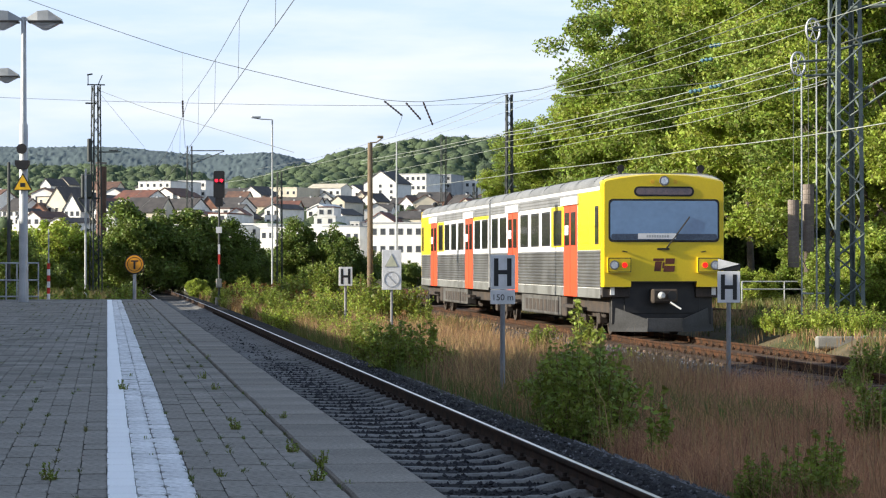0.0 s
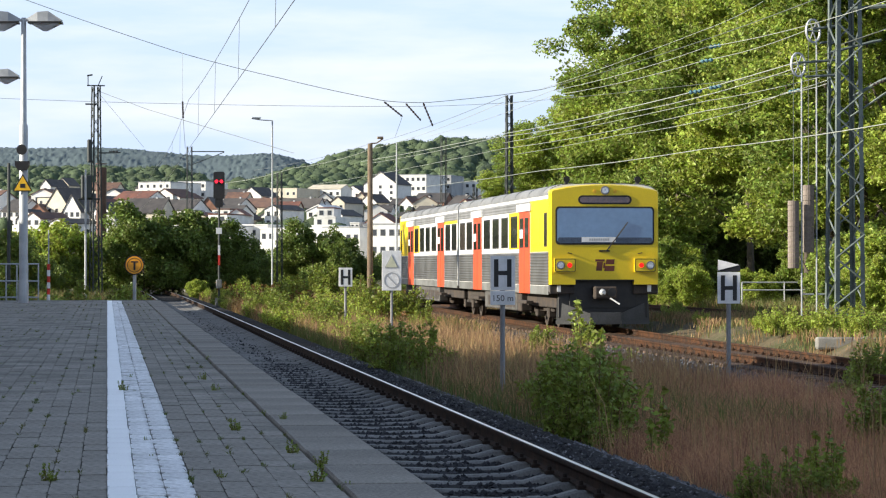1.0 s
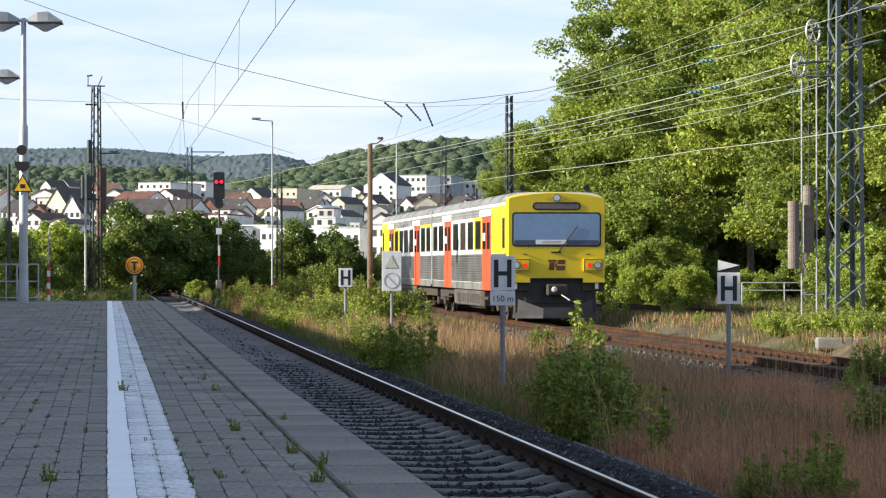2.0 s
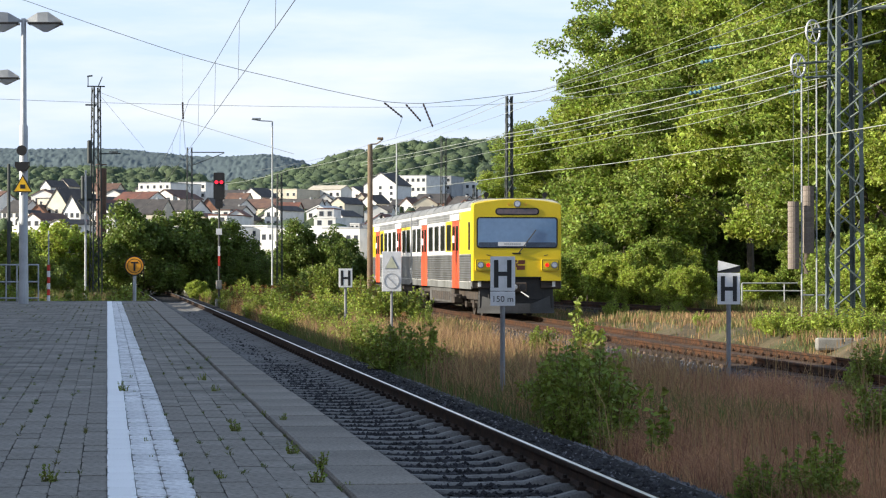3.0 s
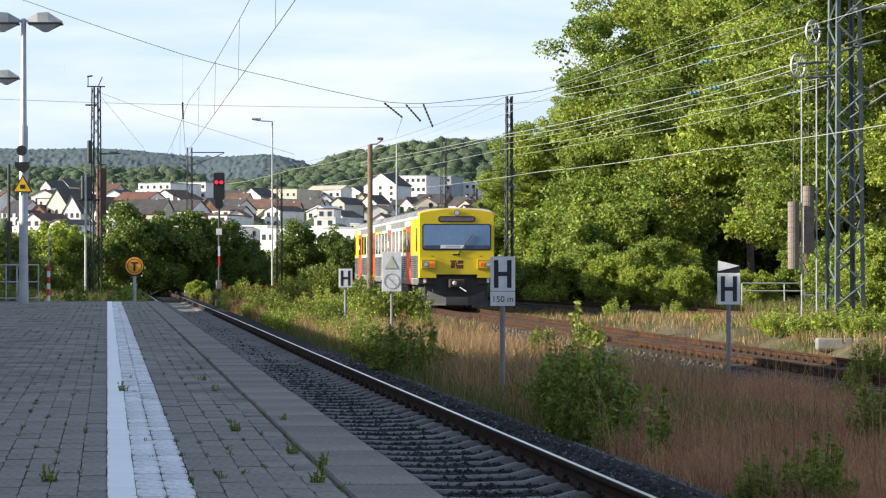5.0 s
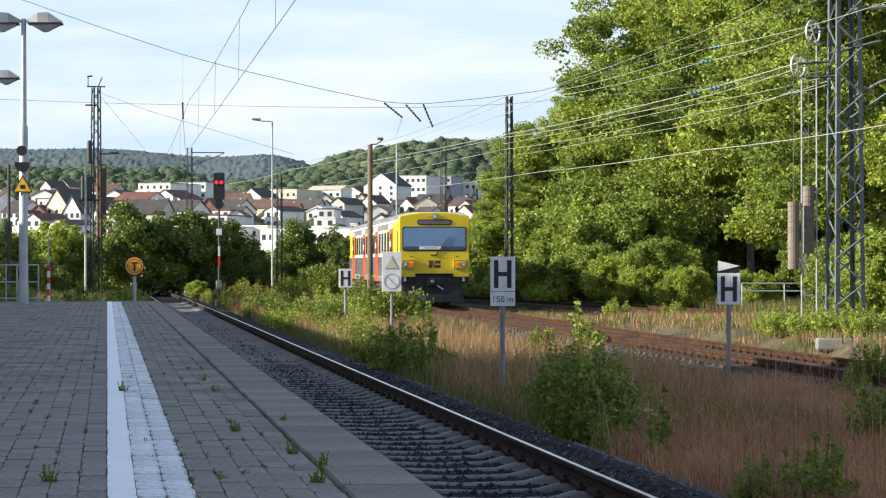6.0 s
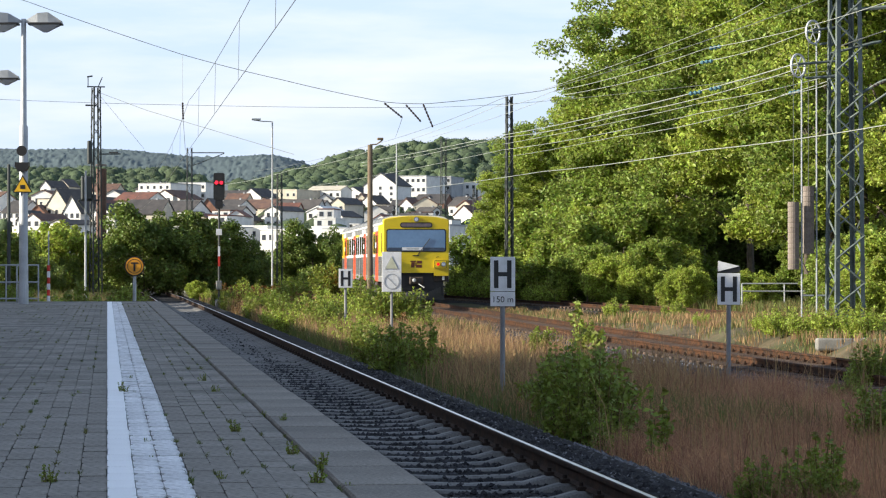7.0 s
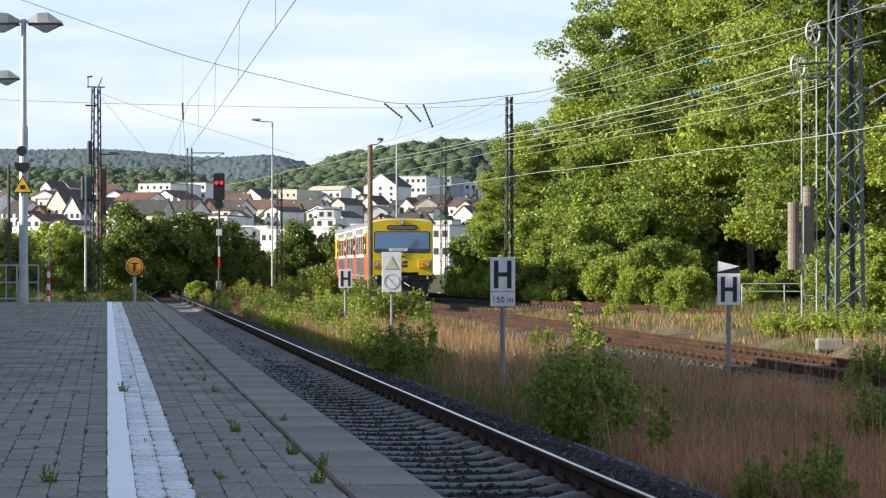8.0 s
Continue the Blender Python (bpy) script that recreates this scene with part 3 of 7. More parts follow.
def woods(name, label, n, d0, d1, s0, s1, size, material, seed, keep=None):
    """Tree tops of a far wood as uneven clumps on the land."""
    rng = np.random.default_rng(seed)
    d, s = rng.uniform(d0, d1, n), rng.uniform(s0, s1, n)
    x, y = d * (0.134 + s * 0.991), d * (0.991 - s * 0.134)
    if keep is not None:
        ok = keep(d, s)
        x, y = x[ok], y[ok]
    n = len(x)
    ball = bmesh.new()
    bmesh.ops.create_icosphere(ball, subdivisions=2, radius=1.0)
    unit = np.array([v.co[:] for v in ball.verts])
    tri = np.array([[v.index for v in f.verts] for f in ball.faces])
    ball.free()
    r = size * rng.uniform(0.6, 1.35, (n, 1, 1))
    squash = np.stack([rng.uniform(0.85, 1.2, n), rng.uniform(0.85, 1.2, n), rng.uniform(0.8, 1.25, n)], 1)[:, None]
    foot = np.stack([x, y, land(x, y) + r[:, 0, 0] * 0.55], 1)[:, None]
    v = unit[None] * r * squash * rng.uniform(0.78, 1.14, (n, len(unit), 1)) + foot
    f = tri[None] + (np.arange(n) * len(unit))[:, None, None]
    crowns = raw(name, v.reshape(-1, 3), f.reshape(-1, 3), material)
    crowns.shade_smooth()
    wood = single(name, crowns, None, label, "woods", "stuff")
    w = rng.normal(0, 1, (n, 44, 3))
    w /= np.linalg.norm(w, axis=2, keepdims=True)
    w[..., 2] = np.abs(w[..., 2])
    spray = w * r * squash * rng.uniform(0.88, 1.14, (n, 44, 1)) + foot
    part("leaf_sprays", leaf_mesh("leaf_sprays", spray.reshape(-1, 3), size * 0.17, material, rng, 0.9, 1.3), None, wood)["kind"] = "stuff"


def canopy(name, label, d0, d1, rows, s0, s1, cols, lift, bump, material, seed):
    """The closed canopy of a far wood as one uneven sheet."""
    rng = np.random.default_rng(seed)
    d, s = np.meshgrid(np.linspace(d0, d1, rows), np.linspace(s0, s1, cols), indexing="ij")
    s = s + rng.normal(0, 0.25 * (s1 - s0) / cols, s.shape)
    x, y = d * (0.134 + s * 0.991), d * (0.991 - s * 0.134)
    z = land(x, y) + lift + rng.gamma(2.0, bump, s.shape)
    z[:, 0] -= lift + 16
    z[0] -= lift + 16
    i = (np.arange(rows - 1)[:, None] * cols + np.arange(cols - 1)[None]).ravel()
    me = raw(name, np.stack([x, y, z], 2).reshape(-1, 3), np.stack([i, i + 1, i + cols + 1, i + cols], 1), material)
    me.shade_smooth()
    single(name, me, None, label, "woods", "stuff")


# ---- the railcar ----
def roof_profile(w=1.45, e=3.50, t=3.80, z0=0.98):
    arc = [(w * math.copysign(abs(math.cos(a)) ** 0.36, math.cos(a)), e + (t - e) * math.sin(a) ** 0.9) for a in (math.pi * i / 18 for i in range(19))]
    return [(-w, z0), (w, z0)] + [(x, z) for x, z in arc]


def ribbed_panel(x, out, y0, y1, z0, z1, pitch=0.075):
    """A side panel with lengthwise ribs that stand out by 14 mm."""
    s, n = Solid(), int((z1 - z0) / pitch)
    line = [(0, z0)]
    for i in range(n):
        z = z0 + (z1 - z0) * i / n
        p = (z1 - z0) / n
        line += [(0.004, z + p * 0.1), (0.016, z + p * 0.25), (0.016, z + p * 0.6), (0.004, z + p * 0.75)]
    line += [(0, z1), (-0.02, z1), (-0.02, z0)]
    return s.prism([(x + out * a, b) for a, b in line], "y", y0, y1)


def slab(out, x, th, y0, y1, z0, z1, c=0.008):
    a, b = sorted((x, x + out * th))
    return Solid().box(a, b, y0, y1, z0, z1, min(c, th * 0.45))


def side_window(car, out, y0, y1, z0=2.16, z1=3.06):
    x = out * 1.45
    w = part("window", slab(out, x, 0.012, y0, y1, z0, z1), RUBBER, car, "dark side window in a black rubber frame")
    part("pane", slab(out, x + out * 0.012, 0.006, y0 + 0.04, y1 - 0.04, z0 + 0.04, z1 - 0.04, 0.002), GLASS, w)


def side_door(train, out, y0):
    x, y1, ym = out * 1.45, y0 + 1.85, y0 + 0.925
    d = part("door", slab(out, x, 0.02, y0, y1, 0.90, 3.14), ORANGE, train, "orange-red two-leaf passenger door")
    part("door_gap", slab(out, x + out * 0.02, 0.004, ym - 0.012, ym + 0.012, 0.92, 3.12, 0.001), RUBBER, d)
    for a, b in ((y0 + 0.16, ym - 0.14), (ym + 0.14, y1 - 0.16)):
        part("door_window", slab(out, x + out * 0.02, 0.008, a, b, 2.16, 2.98, 0.003), GLASS, d)
    part("notice", slab(out, x + out * 0.028, 0.004, ym + 0.2, ym + 0.72, 2.42, 2.66, 0.001), PAPER, d, "white notice on the door glass")
    part("door_header", slab(out, x, 0.06, y0 - 0.25, y1 + 0.25, 3.16, 3.36), CREAM, d, "white door gear cover")
    part("step", slab(out, x - out * 0.1, 0.2, y0 + 0.05, y1 - 0.05, 0.62, 0.70), DARK_UNDER, d)


def car_side(train, car, out, flip):
    """One side of a car, measured from its cab end; flip mirrors it for the car that leads."""
    def at(a, b):
        return (a, b) if not flip else (36.4 - b, 36.4 - a)
    x = out * 1.45
    for a, b in ((0.12, 3.1), (5.05, 12.55), (14.5, 17.95)):
        y0, y1 = at(a, b)
        part("ribbed_panel", ribbed_panel(x, out, y0, y1, 1.14, 2.02), RIBBED, car, "dark ribbed steel side panel")
        part("belt_rail", slab(out, x, 0.006, y0, y1, 2.03, 2.12, 0.002), YELLOW if a < 1 else CREAM, car)
        part("sill", slab(out, x, 0.012, y0, y1, 0.90, 1.13, 0.004), SKIRT, car, "light grey sill strip")
    for a, b, m in ((0.12, 3.1, YELLOW), (5.05, 7.0, YELLOW), (7.0, 12.55, CREAM), (14.5, 17.95, CREAM)):
        y0, y1 = at(a, b)
        part("window_band", slab(out, x, 0.004, y0, y1, 2.12, 3.16 if a > 1 else 3.42, 0.001), m, car, "painted window band")
    y0, y1 = at(3.1, 17.95)
    part("cant_rail", ribbed_panel(x, out, y0, y1, 3.17, 3.43), ROOF_GREY, car, "grey ribbed panel under the roof")
    if flip:
        y0, y1 = at(14.5, 17.95)
        part("window_band", slab(out, x, 0.007, y0, y1, 3.07, 3.17, 0.001), YELLOW, car, "yellow strip over the windows")
    for a, b in ((0.35, 0.8), (5.4, 6.6), (7.15, 8.45), (8.95, 10.25), (10.8, 12.15), (14.8, 16.1), (16.5, 17.75)):
        y0, y1 = at(a, b)
        side_window(car, out, y0, y1)
    y0, y1 = at(1.5, 2.3)
    part("cab_grille", slab(out, x, 0.01, y0, y1, 2.2, 2.95), YELLOW, car)
    for a in (3.15, 12.6):
        y0, y1 = at(a, a + 1.85)
        side_door(train, out, y0)
    for a, b in ((5.2, 5.9), (6.1, 12.4)):
        y0, y1 = at(a, b)
        part("equipment_box", slab(out, out * 1.05, 0.33, y0, y1, 0.38, 0.88, 0.03), UNDER_GREY if b > 8 else DARK_UNDER, car, "dirty grey equipment box")
        for i in range(9 if b > 8 else 0):  # hatches
            part("access_panel", slab(out, out * 1.38, 0.008, y0 + 0.15 + i * 0.62, y0 + 0.6 + i * 0.62, 0.46, 0.76), DARK_UNDER, car)


def cab_front(car, y, face):
    """The yellow driver's front; face is -1 or +1, the way it looks along y."""
    def lay(d0, d1):
        a, b = sorted((y + face * d0, y + face * d1))
        return a, b
    crown = [(1.39 - 0.1 * 1.39 * i, 3.655 + 0.145 * (1 - (1 - 0.1 * i) ** 2)) for i in range(21)]
    outline = [(-1.45, 1.17), (-0.78, 1.17), (-0.78, 1.30), (0.78, 1.30), (0.78, 1.17), (1.45, 1.17), (1.45, 3.58), (1.432, 3.63)] + crown + [(-1.432, 3.63), (-1.45, 3.58)]
    inner = [(x * 0.972 if abs(x) > 0.8 else x, z if z < 1.31 else 1.17 + (z - 1.17) * 0.988) for x, z in outline]
    s = Solid().loft([[(p[0], y + face * d, p[1]) for p in ring] for ring, d in ((outline, -0.12), (outline, 0.10), (inner, 0.24))])
    front = part("cab_front", s, YELLOW, car, "yellow painted driver's cab front")
    part("windscreen_frame", Solid().prism(rounded(-1.31, 1.31, 2.21, 3.21, 0.1), "y", *lay(0.235, 0.252)), RUBBER, front)
    part("windscreen", Solid().prism(rounded(-1.265, 1.265, 2.255, 3.165, 0.08), "y", *lay(0.252, 0.262)), SCREEN, front, "windscreen whose blue colour stands for the mirrored sky")
    # dark strip laid on the glass in place of the dashboard behind it
    part("dashboard_strip", Solid().prism(rounded(-1.25, 1.25, 2.26, 2.40, 0.05), "y", *lay(0.263, 0.266)), mat("dashboard_shade", (0.05, 0.075, 0.12), 0.2, (0.04, 0.06, 0.1), 3, 30), front)
    notice = Solid().prism(rounded(-0.62, 0.28, 2.28, 2.41, 0.01), "y", *lay(0.267, 0.271))
    part("destination_notice", notice, PAPER, front, "white destination notice behind the glass")
    bars = Solid()
    for i in range(9):
        bars.box(-0.42 + i * 0.06, -0.375 + i * 0.06, *lay(0.272, 0.274), 2.315, 2.375)
    part("notice_writing", bars, SIGN_GREY, front)
    wiper = Solid().tube([(-face * 0.05, y + face * 0.25, 2.06), (-face * 0.4, y + face * 0.29, 2.52), (-face * 0.58, y + face * 0.285, 2.76)], [0.018, 0.012, 0.01], 6)
    wiper.tube([(-face * 0.3, y + face * 0.28, 2.40), (-face * 0.6, y + face * 0.28, 2.80)], 0.014, 5)
    wiper.box(-0.16, 0.12, *lay(0.24, 0.29), 2.03, 2.07)
    part("wiper", wiper, RUBBER, front)
    part("display_frame", Solid().prism(rounded(-0.71, 0.71, 3.27, 3.50, 0.11), "y", *lay(0.235, 0.256)), RUBBER, front)
    part("display", Solid().prism(rounded(-0.66, 0.66, 3.31, 3.46, 0.07), "y", *lay(0.256, 0.262)), mat("dim_display", (0.16, 0.12, 0.13), 0.3, (0.12, 0.1, 0.12), 6, 40), front)
    top = Solid().tube([(0, y + face * 0.20, 3.63), (0, y + face * 0.29, 3.63)], 0.115, 20)
    lamp = part("top_headlight", top, SKIRT, front)
    part("lens", Solid().tube([(0, y + face * 0.29, 3.63), (0, y + face * 0.30, 3.63)], 0.085, 18), LENS, lamp)
    for sx in (-1, 1):
        part("marker_lamp", Solid().tube([(sx * 0.27, y + face * 0.22, 3.61), (sx * 0.27, y + face * 0.25, 3.61)], 0.05, 12), SIGN_YELLOW, front)
        box = part("lamp_box", Solid().prism(rounded(sx * 1.06 - 0.285, sx * 1.06 + 0.285, 1.49, 1.86, 0.03), "y", *lay(0.22, 0.33)), YELLOW, front)
        part("lamp_plate", Solid().prism(rounded(sx * 1.06 - 0.25, sx * 1.06 + 0.25, 1.525, 1.825, 0.02), "y", *lay(0.333, 0.337)), YELLOW, front)
        part("lamp_rim", Solid().prism(rounded(sx * 1.06 - 0.268, sx * 1.06 + 0.268, 1.508, 1.842, 0.025), "y", *lay(0.33, 0.333)), RUBBER, front)
        ring = Solid().tube([(sx * 1.19, y + face * 0.33, 1.675), (sx * 1.19, y + face * 0.365, 1.675)], 0.11, 20)
        head = part("headlight", ring, SKIRT, front, "unlit round headlight")
        ring2 = Solid().tube([(sx * 0.95, y + face * 0.33, 1.675), (sx * 0.95, y + face * 0.35, 1.675)], 0.085, 18)
        part("tail_light_ring", ring2, YELLOW, front)
        part("tail_light", Solid().tube([(sx * 0.95, y + face * 0.35, 1.675), (sx * 0.95, y + face * 0.362, 1.675)], 0.062, 16), TAIL_LAMP, front, "glowing red tail light")
        part("headlight_lens", Solid().tube([(sx * 1.19, y + face * 0.365, 1.675), (sx * 1.19, y + face * 0.372, 1.675)], 0.08, 18), LENS, front)
        part("hand_hold", Solid().tube([(sx * 0.98, y + face * 0.2, 1.99), (sx * 0.98, y + face * 0.29, 2.0), (sx * 0.88, y + face * 0.29, 1.98), (sx * 0.88, y + face * 0.2, 1.98)], 0.012, 5), BLACK, front)
        part("front_sill", Solid().box(min(sx * 0.78, sx * 1.43), max(sx * 0.78, sx * 1.43), *lay(-0.05, 0.12), 0.93, 1.16, 0.01), DARK_UNDER, front)
        part("end_plate", Solid().box(min(sx * 1.15, sx * 1.25), max(sx * 1.15, sx * 1.25), *lay(0.12, 0.15), 0.98, 1.16, 0.005), CREAM, front)
        part("roof_horn", Solid().tube([(sx * 0.95, y - face * 0.2, 3.62), (sx * 0.95, y - face * 0.2, 3.90)], 0.05, 8).tube([(sx * 0.95, y - face * 0.1, 3.93), (sx * 0.95, y - face * 0.34, 3.95)], [0.09, 0.05], 10), BLACK, front)
    logo = Solid()
    for x0, x1, z0, z1 in ((-0.27, -0.02, 1.77, 1.83), (-0.22, -0.06, 1.53, 1.76), (0.02, 0.24, 1.70, 1.83), (0.0, 0.26, 1.52, 1.66), (-0.04, 0.01, 1.60, 1.74)):
        x0, x1 = (x0, x1) if face < 0 else (-x1, -x0)
        logo.add([(x + 0.12 * (-face) * (z - 1.67), yy, z) for z in (z0, z1) for x, yy in ((x0, y + face * 0.236), (x1, y + face * 0.236), (x1, y + face * 0.244), (x0, y + face * 0.244))], [(3, 2, 1, 0), (4, 5, 6, 7), (0, 1, 5, 4), (1, 2, 6, 5), (2, 3, 7, 6), (3, 0, 4, 7)])
    part("operator_mark", logo, LOGO, front, "dark painted operator's mark")
    part("coupler_recess", Solid().box(-0.9, 0.9, *lay(-0.1, 0.02), 0.55, 1.32, 0.01), BLACK, front)
    part("recess_soffit", Solid().box(-0.777, 0.777, *lay(0.02, 0.235), 1.27, 1.297, 0.004), BLACK, front)
    cp = Solid().box(-0.30, 0.30, *lay(0.02, 0.40), 0.80, 1.12, 0.04)
    coupler = part("coupler", cp, DARK_UNDER, front, "automatic centre coupler")
    part("coupler_cone", Solid().tube([(face * 0.1, y + face * 0.44, 0.97), (face * 0.1, y + face * 0.62, 0.97)], [0.09, 0.05], 14), GALV, front)
    part("coupler_funnel", Solid().tube([(-face * 0.14, y + face * 0.44, 0.97), (-face * 0.14, y + face * 0.475, 0.97)], 0.11, 14), BLACK, front)
    part("coupler_lever", Solid().tube([(-face * 0.08, y + face * 0.55, 0.82), (-face * 0.32, y + face * 0.62, 0.66)], 0.022, 6), CREAM, front)
    for sx in (-1, 1):
        wing = [(sx * 1.24, -0.05, 0.14), (sx * 0.42, 0.34, 0.14), (sx * 0.42, 0.34, 0.42), (sx * 1.14, -0.02, 0.70), (sx * 1.22, -0.05, 0.70)]
        part("plough_wing", Solid().loft([[(a, y + face * (b + k), z) for a, b, z in wing] for k in (0.0, -0.03)]), PLOUGH, front, "grey snow plough wing")
        lip = [(sx * 1.25, -0.04, 0.13), (sx * 0.42, 0.37, 0.13), (sx * 0.42, 0.36, 0.22), (sx * 1.25, -0.05, 0.22)]
        part("plough_lip", Solid().loft([[(a, y + face * (b + k), z) for a, b, z in lip] for k in (0.0, -0.02)]), PLOUGH, front)
    part("plough_blade", Solid().box(-0.42, 0.42, *lay(0.31, 0.345), 0.13, 0.44, 0.008), PLOUGH, front, "grey snow plough blade")
    part("buffer_beam", Solid().box(-1.2, 1.2, *lay(-0.2, 0.0), 0.30, 0.95, 0.02), BLACK, front)


def wheelset():
    s = Solid()
    for sx in (-1, 1):
        s.tube([(sx * 0.69, 0, 0), (sx * 0.715, 0, 0)], 0.41, 22)
        s.tube([(sx * 0.715, 0, 0), (sx * 0.82, 0, 0)], 0.38, 22)
    s.tube([(-1.0, 0, 0), (1.0, 0, 0)], 0.08, 10)
    for k in range(4):
        a = k * math.pi / 2
        s.tube([(-0.83, math.cos(a) * 0.25, math.sin(a) * 0.25), (0.83, math.cos(a) * 0.25, math.sin(a) * 0.25)], 0.025, 5)
    return s.mesh("wheelset", DARK_UNDER)


UNDER_GREY = mat("dirty_grey_box", (0.095, 0.094, 0.09), 0.7, (0.055, 0.052, 0.05), 2, 30, 0.3)
WHEELS = []


def build_railcar():
    train = thing("railcar", "yellow, orange and white two-section diesel railcar running on the track", "train")
    for y0, y1, flip in ((0.12, 18.0, False), (18.4, 36.28, True)):
        car = part("car_body", Solid().prism(roof_profile(1.45), "y", y0, y1), CREAM, train, "white coach body")
        base = [(x, z) for x, z in roof_profile(1.455)[2:] if z > 3.43]
        upper = []
        for k, ((xa, za), (xb, zb)) in enumerate(zip(base, base[1:])):
            for u, o in ((0.0, 0.012), (0.25, 0.03), (0.5, 0.03), (0.75, 0.012)):
                upper.append((xa + (xb - xa) * u, za + (zb - za) * u + o))
        upper.append((base[-1][0], base[-1][1] + 0.012))
        roof = upper + [(x * 0.97, z - 0.03) for x, z in reversed(base)]
        part("roof", Solid().prism(roof, "y", y0 + 0.02, y1 - 0.02), ROOF_GREY, car, "weathered grey roof")
        for i in range(7):
            yy = y0 + 0.9 + i * 2.4
            part("roof_seam", Solid().prism([(x, z + 0.04) for x, z in base] + [(x * 0.99, z) for x, z in reversed(base)], "y", yy, yy + 0.05), ROOF_GREY, car)
        for i in range(3):
            yy = (y0 + 3.4 + i * 1.7) if not flip else (y1 - 4.6 - i * 1.7)
            part("roof_vent", Solid().box(-0.55, 0.55, yy, yy + 1.1, 3.70, 3.90, 0.05), ROOF_GREY, car, "low roof ventilator box")
            for sx in (-1, 1):
                part("roof_flap", Solid().box(min(sx * 1.0, sx * 1.3), max(sx * 1.0, sx * 1.3), yy + 0.2, yy + 0.75, 3.36, 3.62, 0.03), CREAM, car)
        part("underframe", Solid().box(-1.2, 1.2, y0 + 0.3, y1 - 0.3, 0.55, 0.97, 0.02), DARK_UNDER, car)
        part("tank", Solid().box(-1.0, 1.0, y0 + 5.0, y1 - 5.2, 0.32, 0.58, 0.06), DARK_UNDER, car)
        for out in (-1, 1):
            car_side(train, car, out, flip)
        cab_front(car, y0 if not flip else y1, -1 if not flip else 1)
    gang = Solid()
    for i in range(5):
        gang.prism([(x * (0.985 if i % 2 else 0.93), z * (0.992 if i % 2 else 0.975)) for x, z in roof_profile(1.42)], "y", 18.0 + i * 0.08, 18.08 + i * 0.08)
    part("gangway_bellows", gang, RUBBER, train, "dark folded gangway bellows")
    ws = wheelset()
    for yb in (3.2, 18.2, 33.2):
        for sx in (-1, 1):
            side = Solid().box(min(sx * 0.9, sx * 1.06), max(sx * 0.9, sx * 1.06), yb - 1.55, yb + 1.55, 0.42, 0.62, 0.03)
            for dy in (-0.95, 0.95):
                side.box(min(sx * 0.88, sx * 1.12), max(sx * 0.88, sx * 1.12), yb + dy - 0.16, yb + dy + 0.16, 0.26, 0.54, 0.03)
            for dy in (-0.3, 0.3):
                side.tube([(sx * 0.98, yb + dy, 0.60), (sx * 0.98, yb + dy, 0.92)], 0.1, 10)
            part("bogie_frame", side, DARK_UNDER, train, "dirty brown bogie side frame")
        for dy in (-0.95, 0.95):
            WHEELS.append((part("wheelset", ws, None, train), yb + dy))
    return train


# ---- signs, masts, lamps ----
def letter(text, size, depth, material, parent, m, name="writing"):
    cu = bpy.data.curves.new(name, "FONT")
    cu.body, cu.size, cu.extrude, cu.align_x, cu.align_y = text, size, depth, "CENTER", "CENTER"
    cu.materials.append(material)
    ob = new(name, cu)
    ob.parent, ob.matrix_basis = parent, m
    return ob


def stop_board(x, y, top, base, turn, extra=""):
    """A white board with a black H on a steel post."""
    b = thing("stop_board", "white rectangular board with a black H on a grey post", "sign", pose(x, y, base, 0, 0, turn))
    h = top - base
    part("post", Solid().tube([(0, 0.05, -0.1), (0, 0.05, h - 0.06)], 0.036, 12), POST_GREY, b, "grey steel post", smooth=True)
    z1 = h if extra != "flag" else h - 0.2
    part("plate", Solid().box(-0.18, 0.18, -0.012, 0.012, z1 - 0.5, z1, 0.006), SIGN_WHITE, b)
    hh = Solid()
    hh.box(-0.127, -0.062, -0.016, -0.0125, z1 - 0.452, z1 - 0.05).box(0.062, 0.127, -0.016, -0.0125, z1 - 0.452, z1 - 0.05).box(-0.062, 0.062, -0.0159, -0.0125, z1 - 0.282, z1 - 0.22)
    part("letter_h", hh, SIGN_BLACK, b)
    for dz in (0.1, 0.4):
        part("clamp", Solid().box(-0.06, 0.06, 0.012, 0.09, z1 - dz - 0.02, z1 - dz + 0.02, 0.004), GALV, b)
    if extra == "length":
        p = part("length_plate", Solid().box(-0.18, 0.18, -0.012, 0.012, z1 - 0.715, z1 - 0.508, 0.006), SIGN_WHITE, b)
        letter("150 m", 0.125, 0.002, SIGN_BLACK, p, pose(0, -0.0145, z1 - 0.62, 90, 0, 0))
    if extra == "flag":
        p = part("arrow_plate", Solid().prism([(-0.17, h), (-0.17, h - 0.17), (0.17, h - 0.085)], "y", -0.012, 0.0), SIGN_WHITE, b, "white triangular pointer")
        part("arrow_backing", Solid().box(-0.18, 0.18, 0.001, 0.012, h - 0.19, h - 0.08, 0.004), SIGN_BLACK, b)
    return b


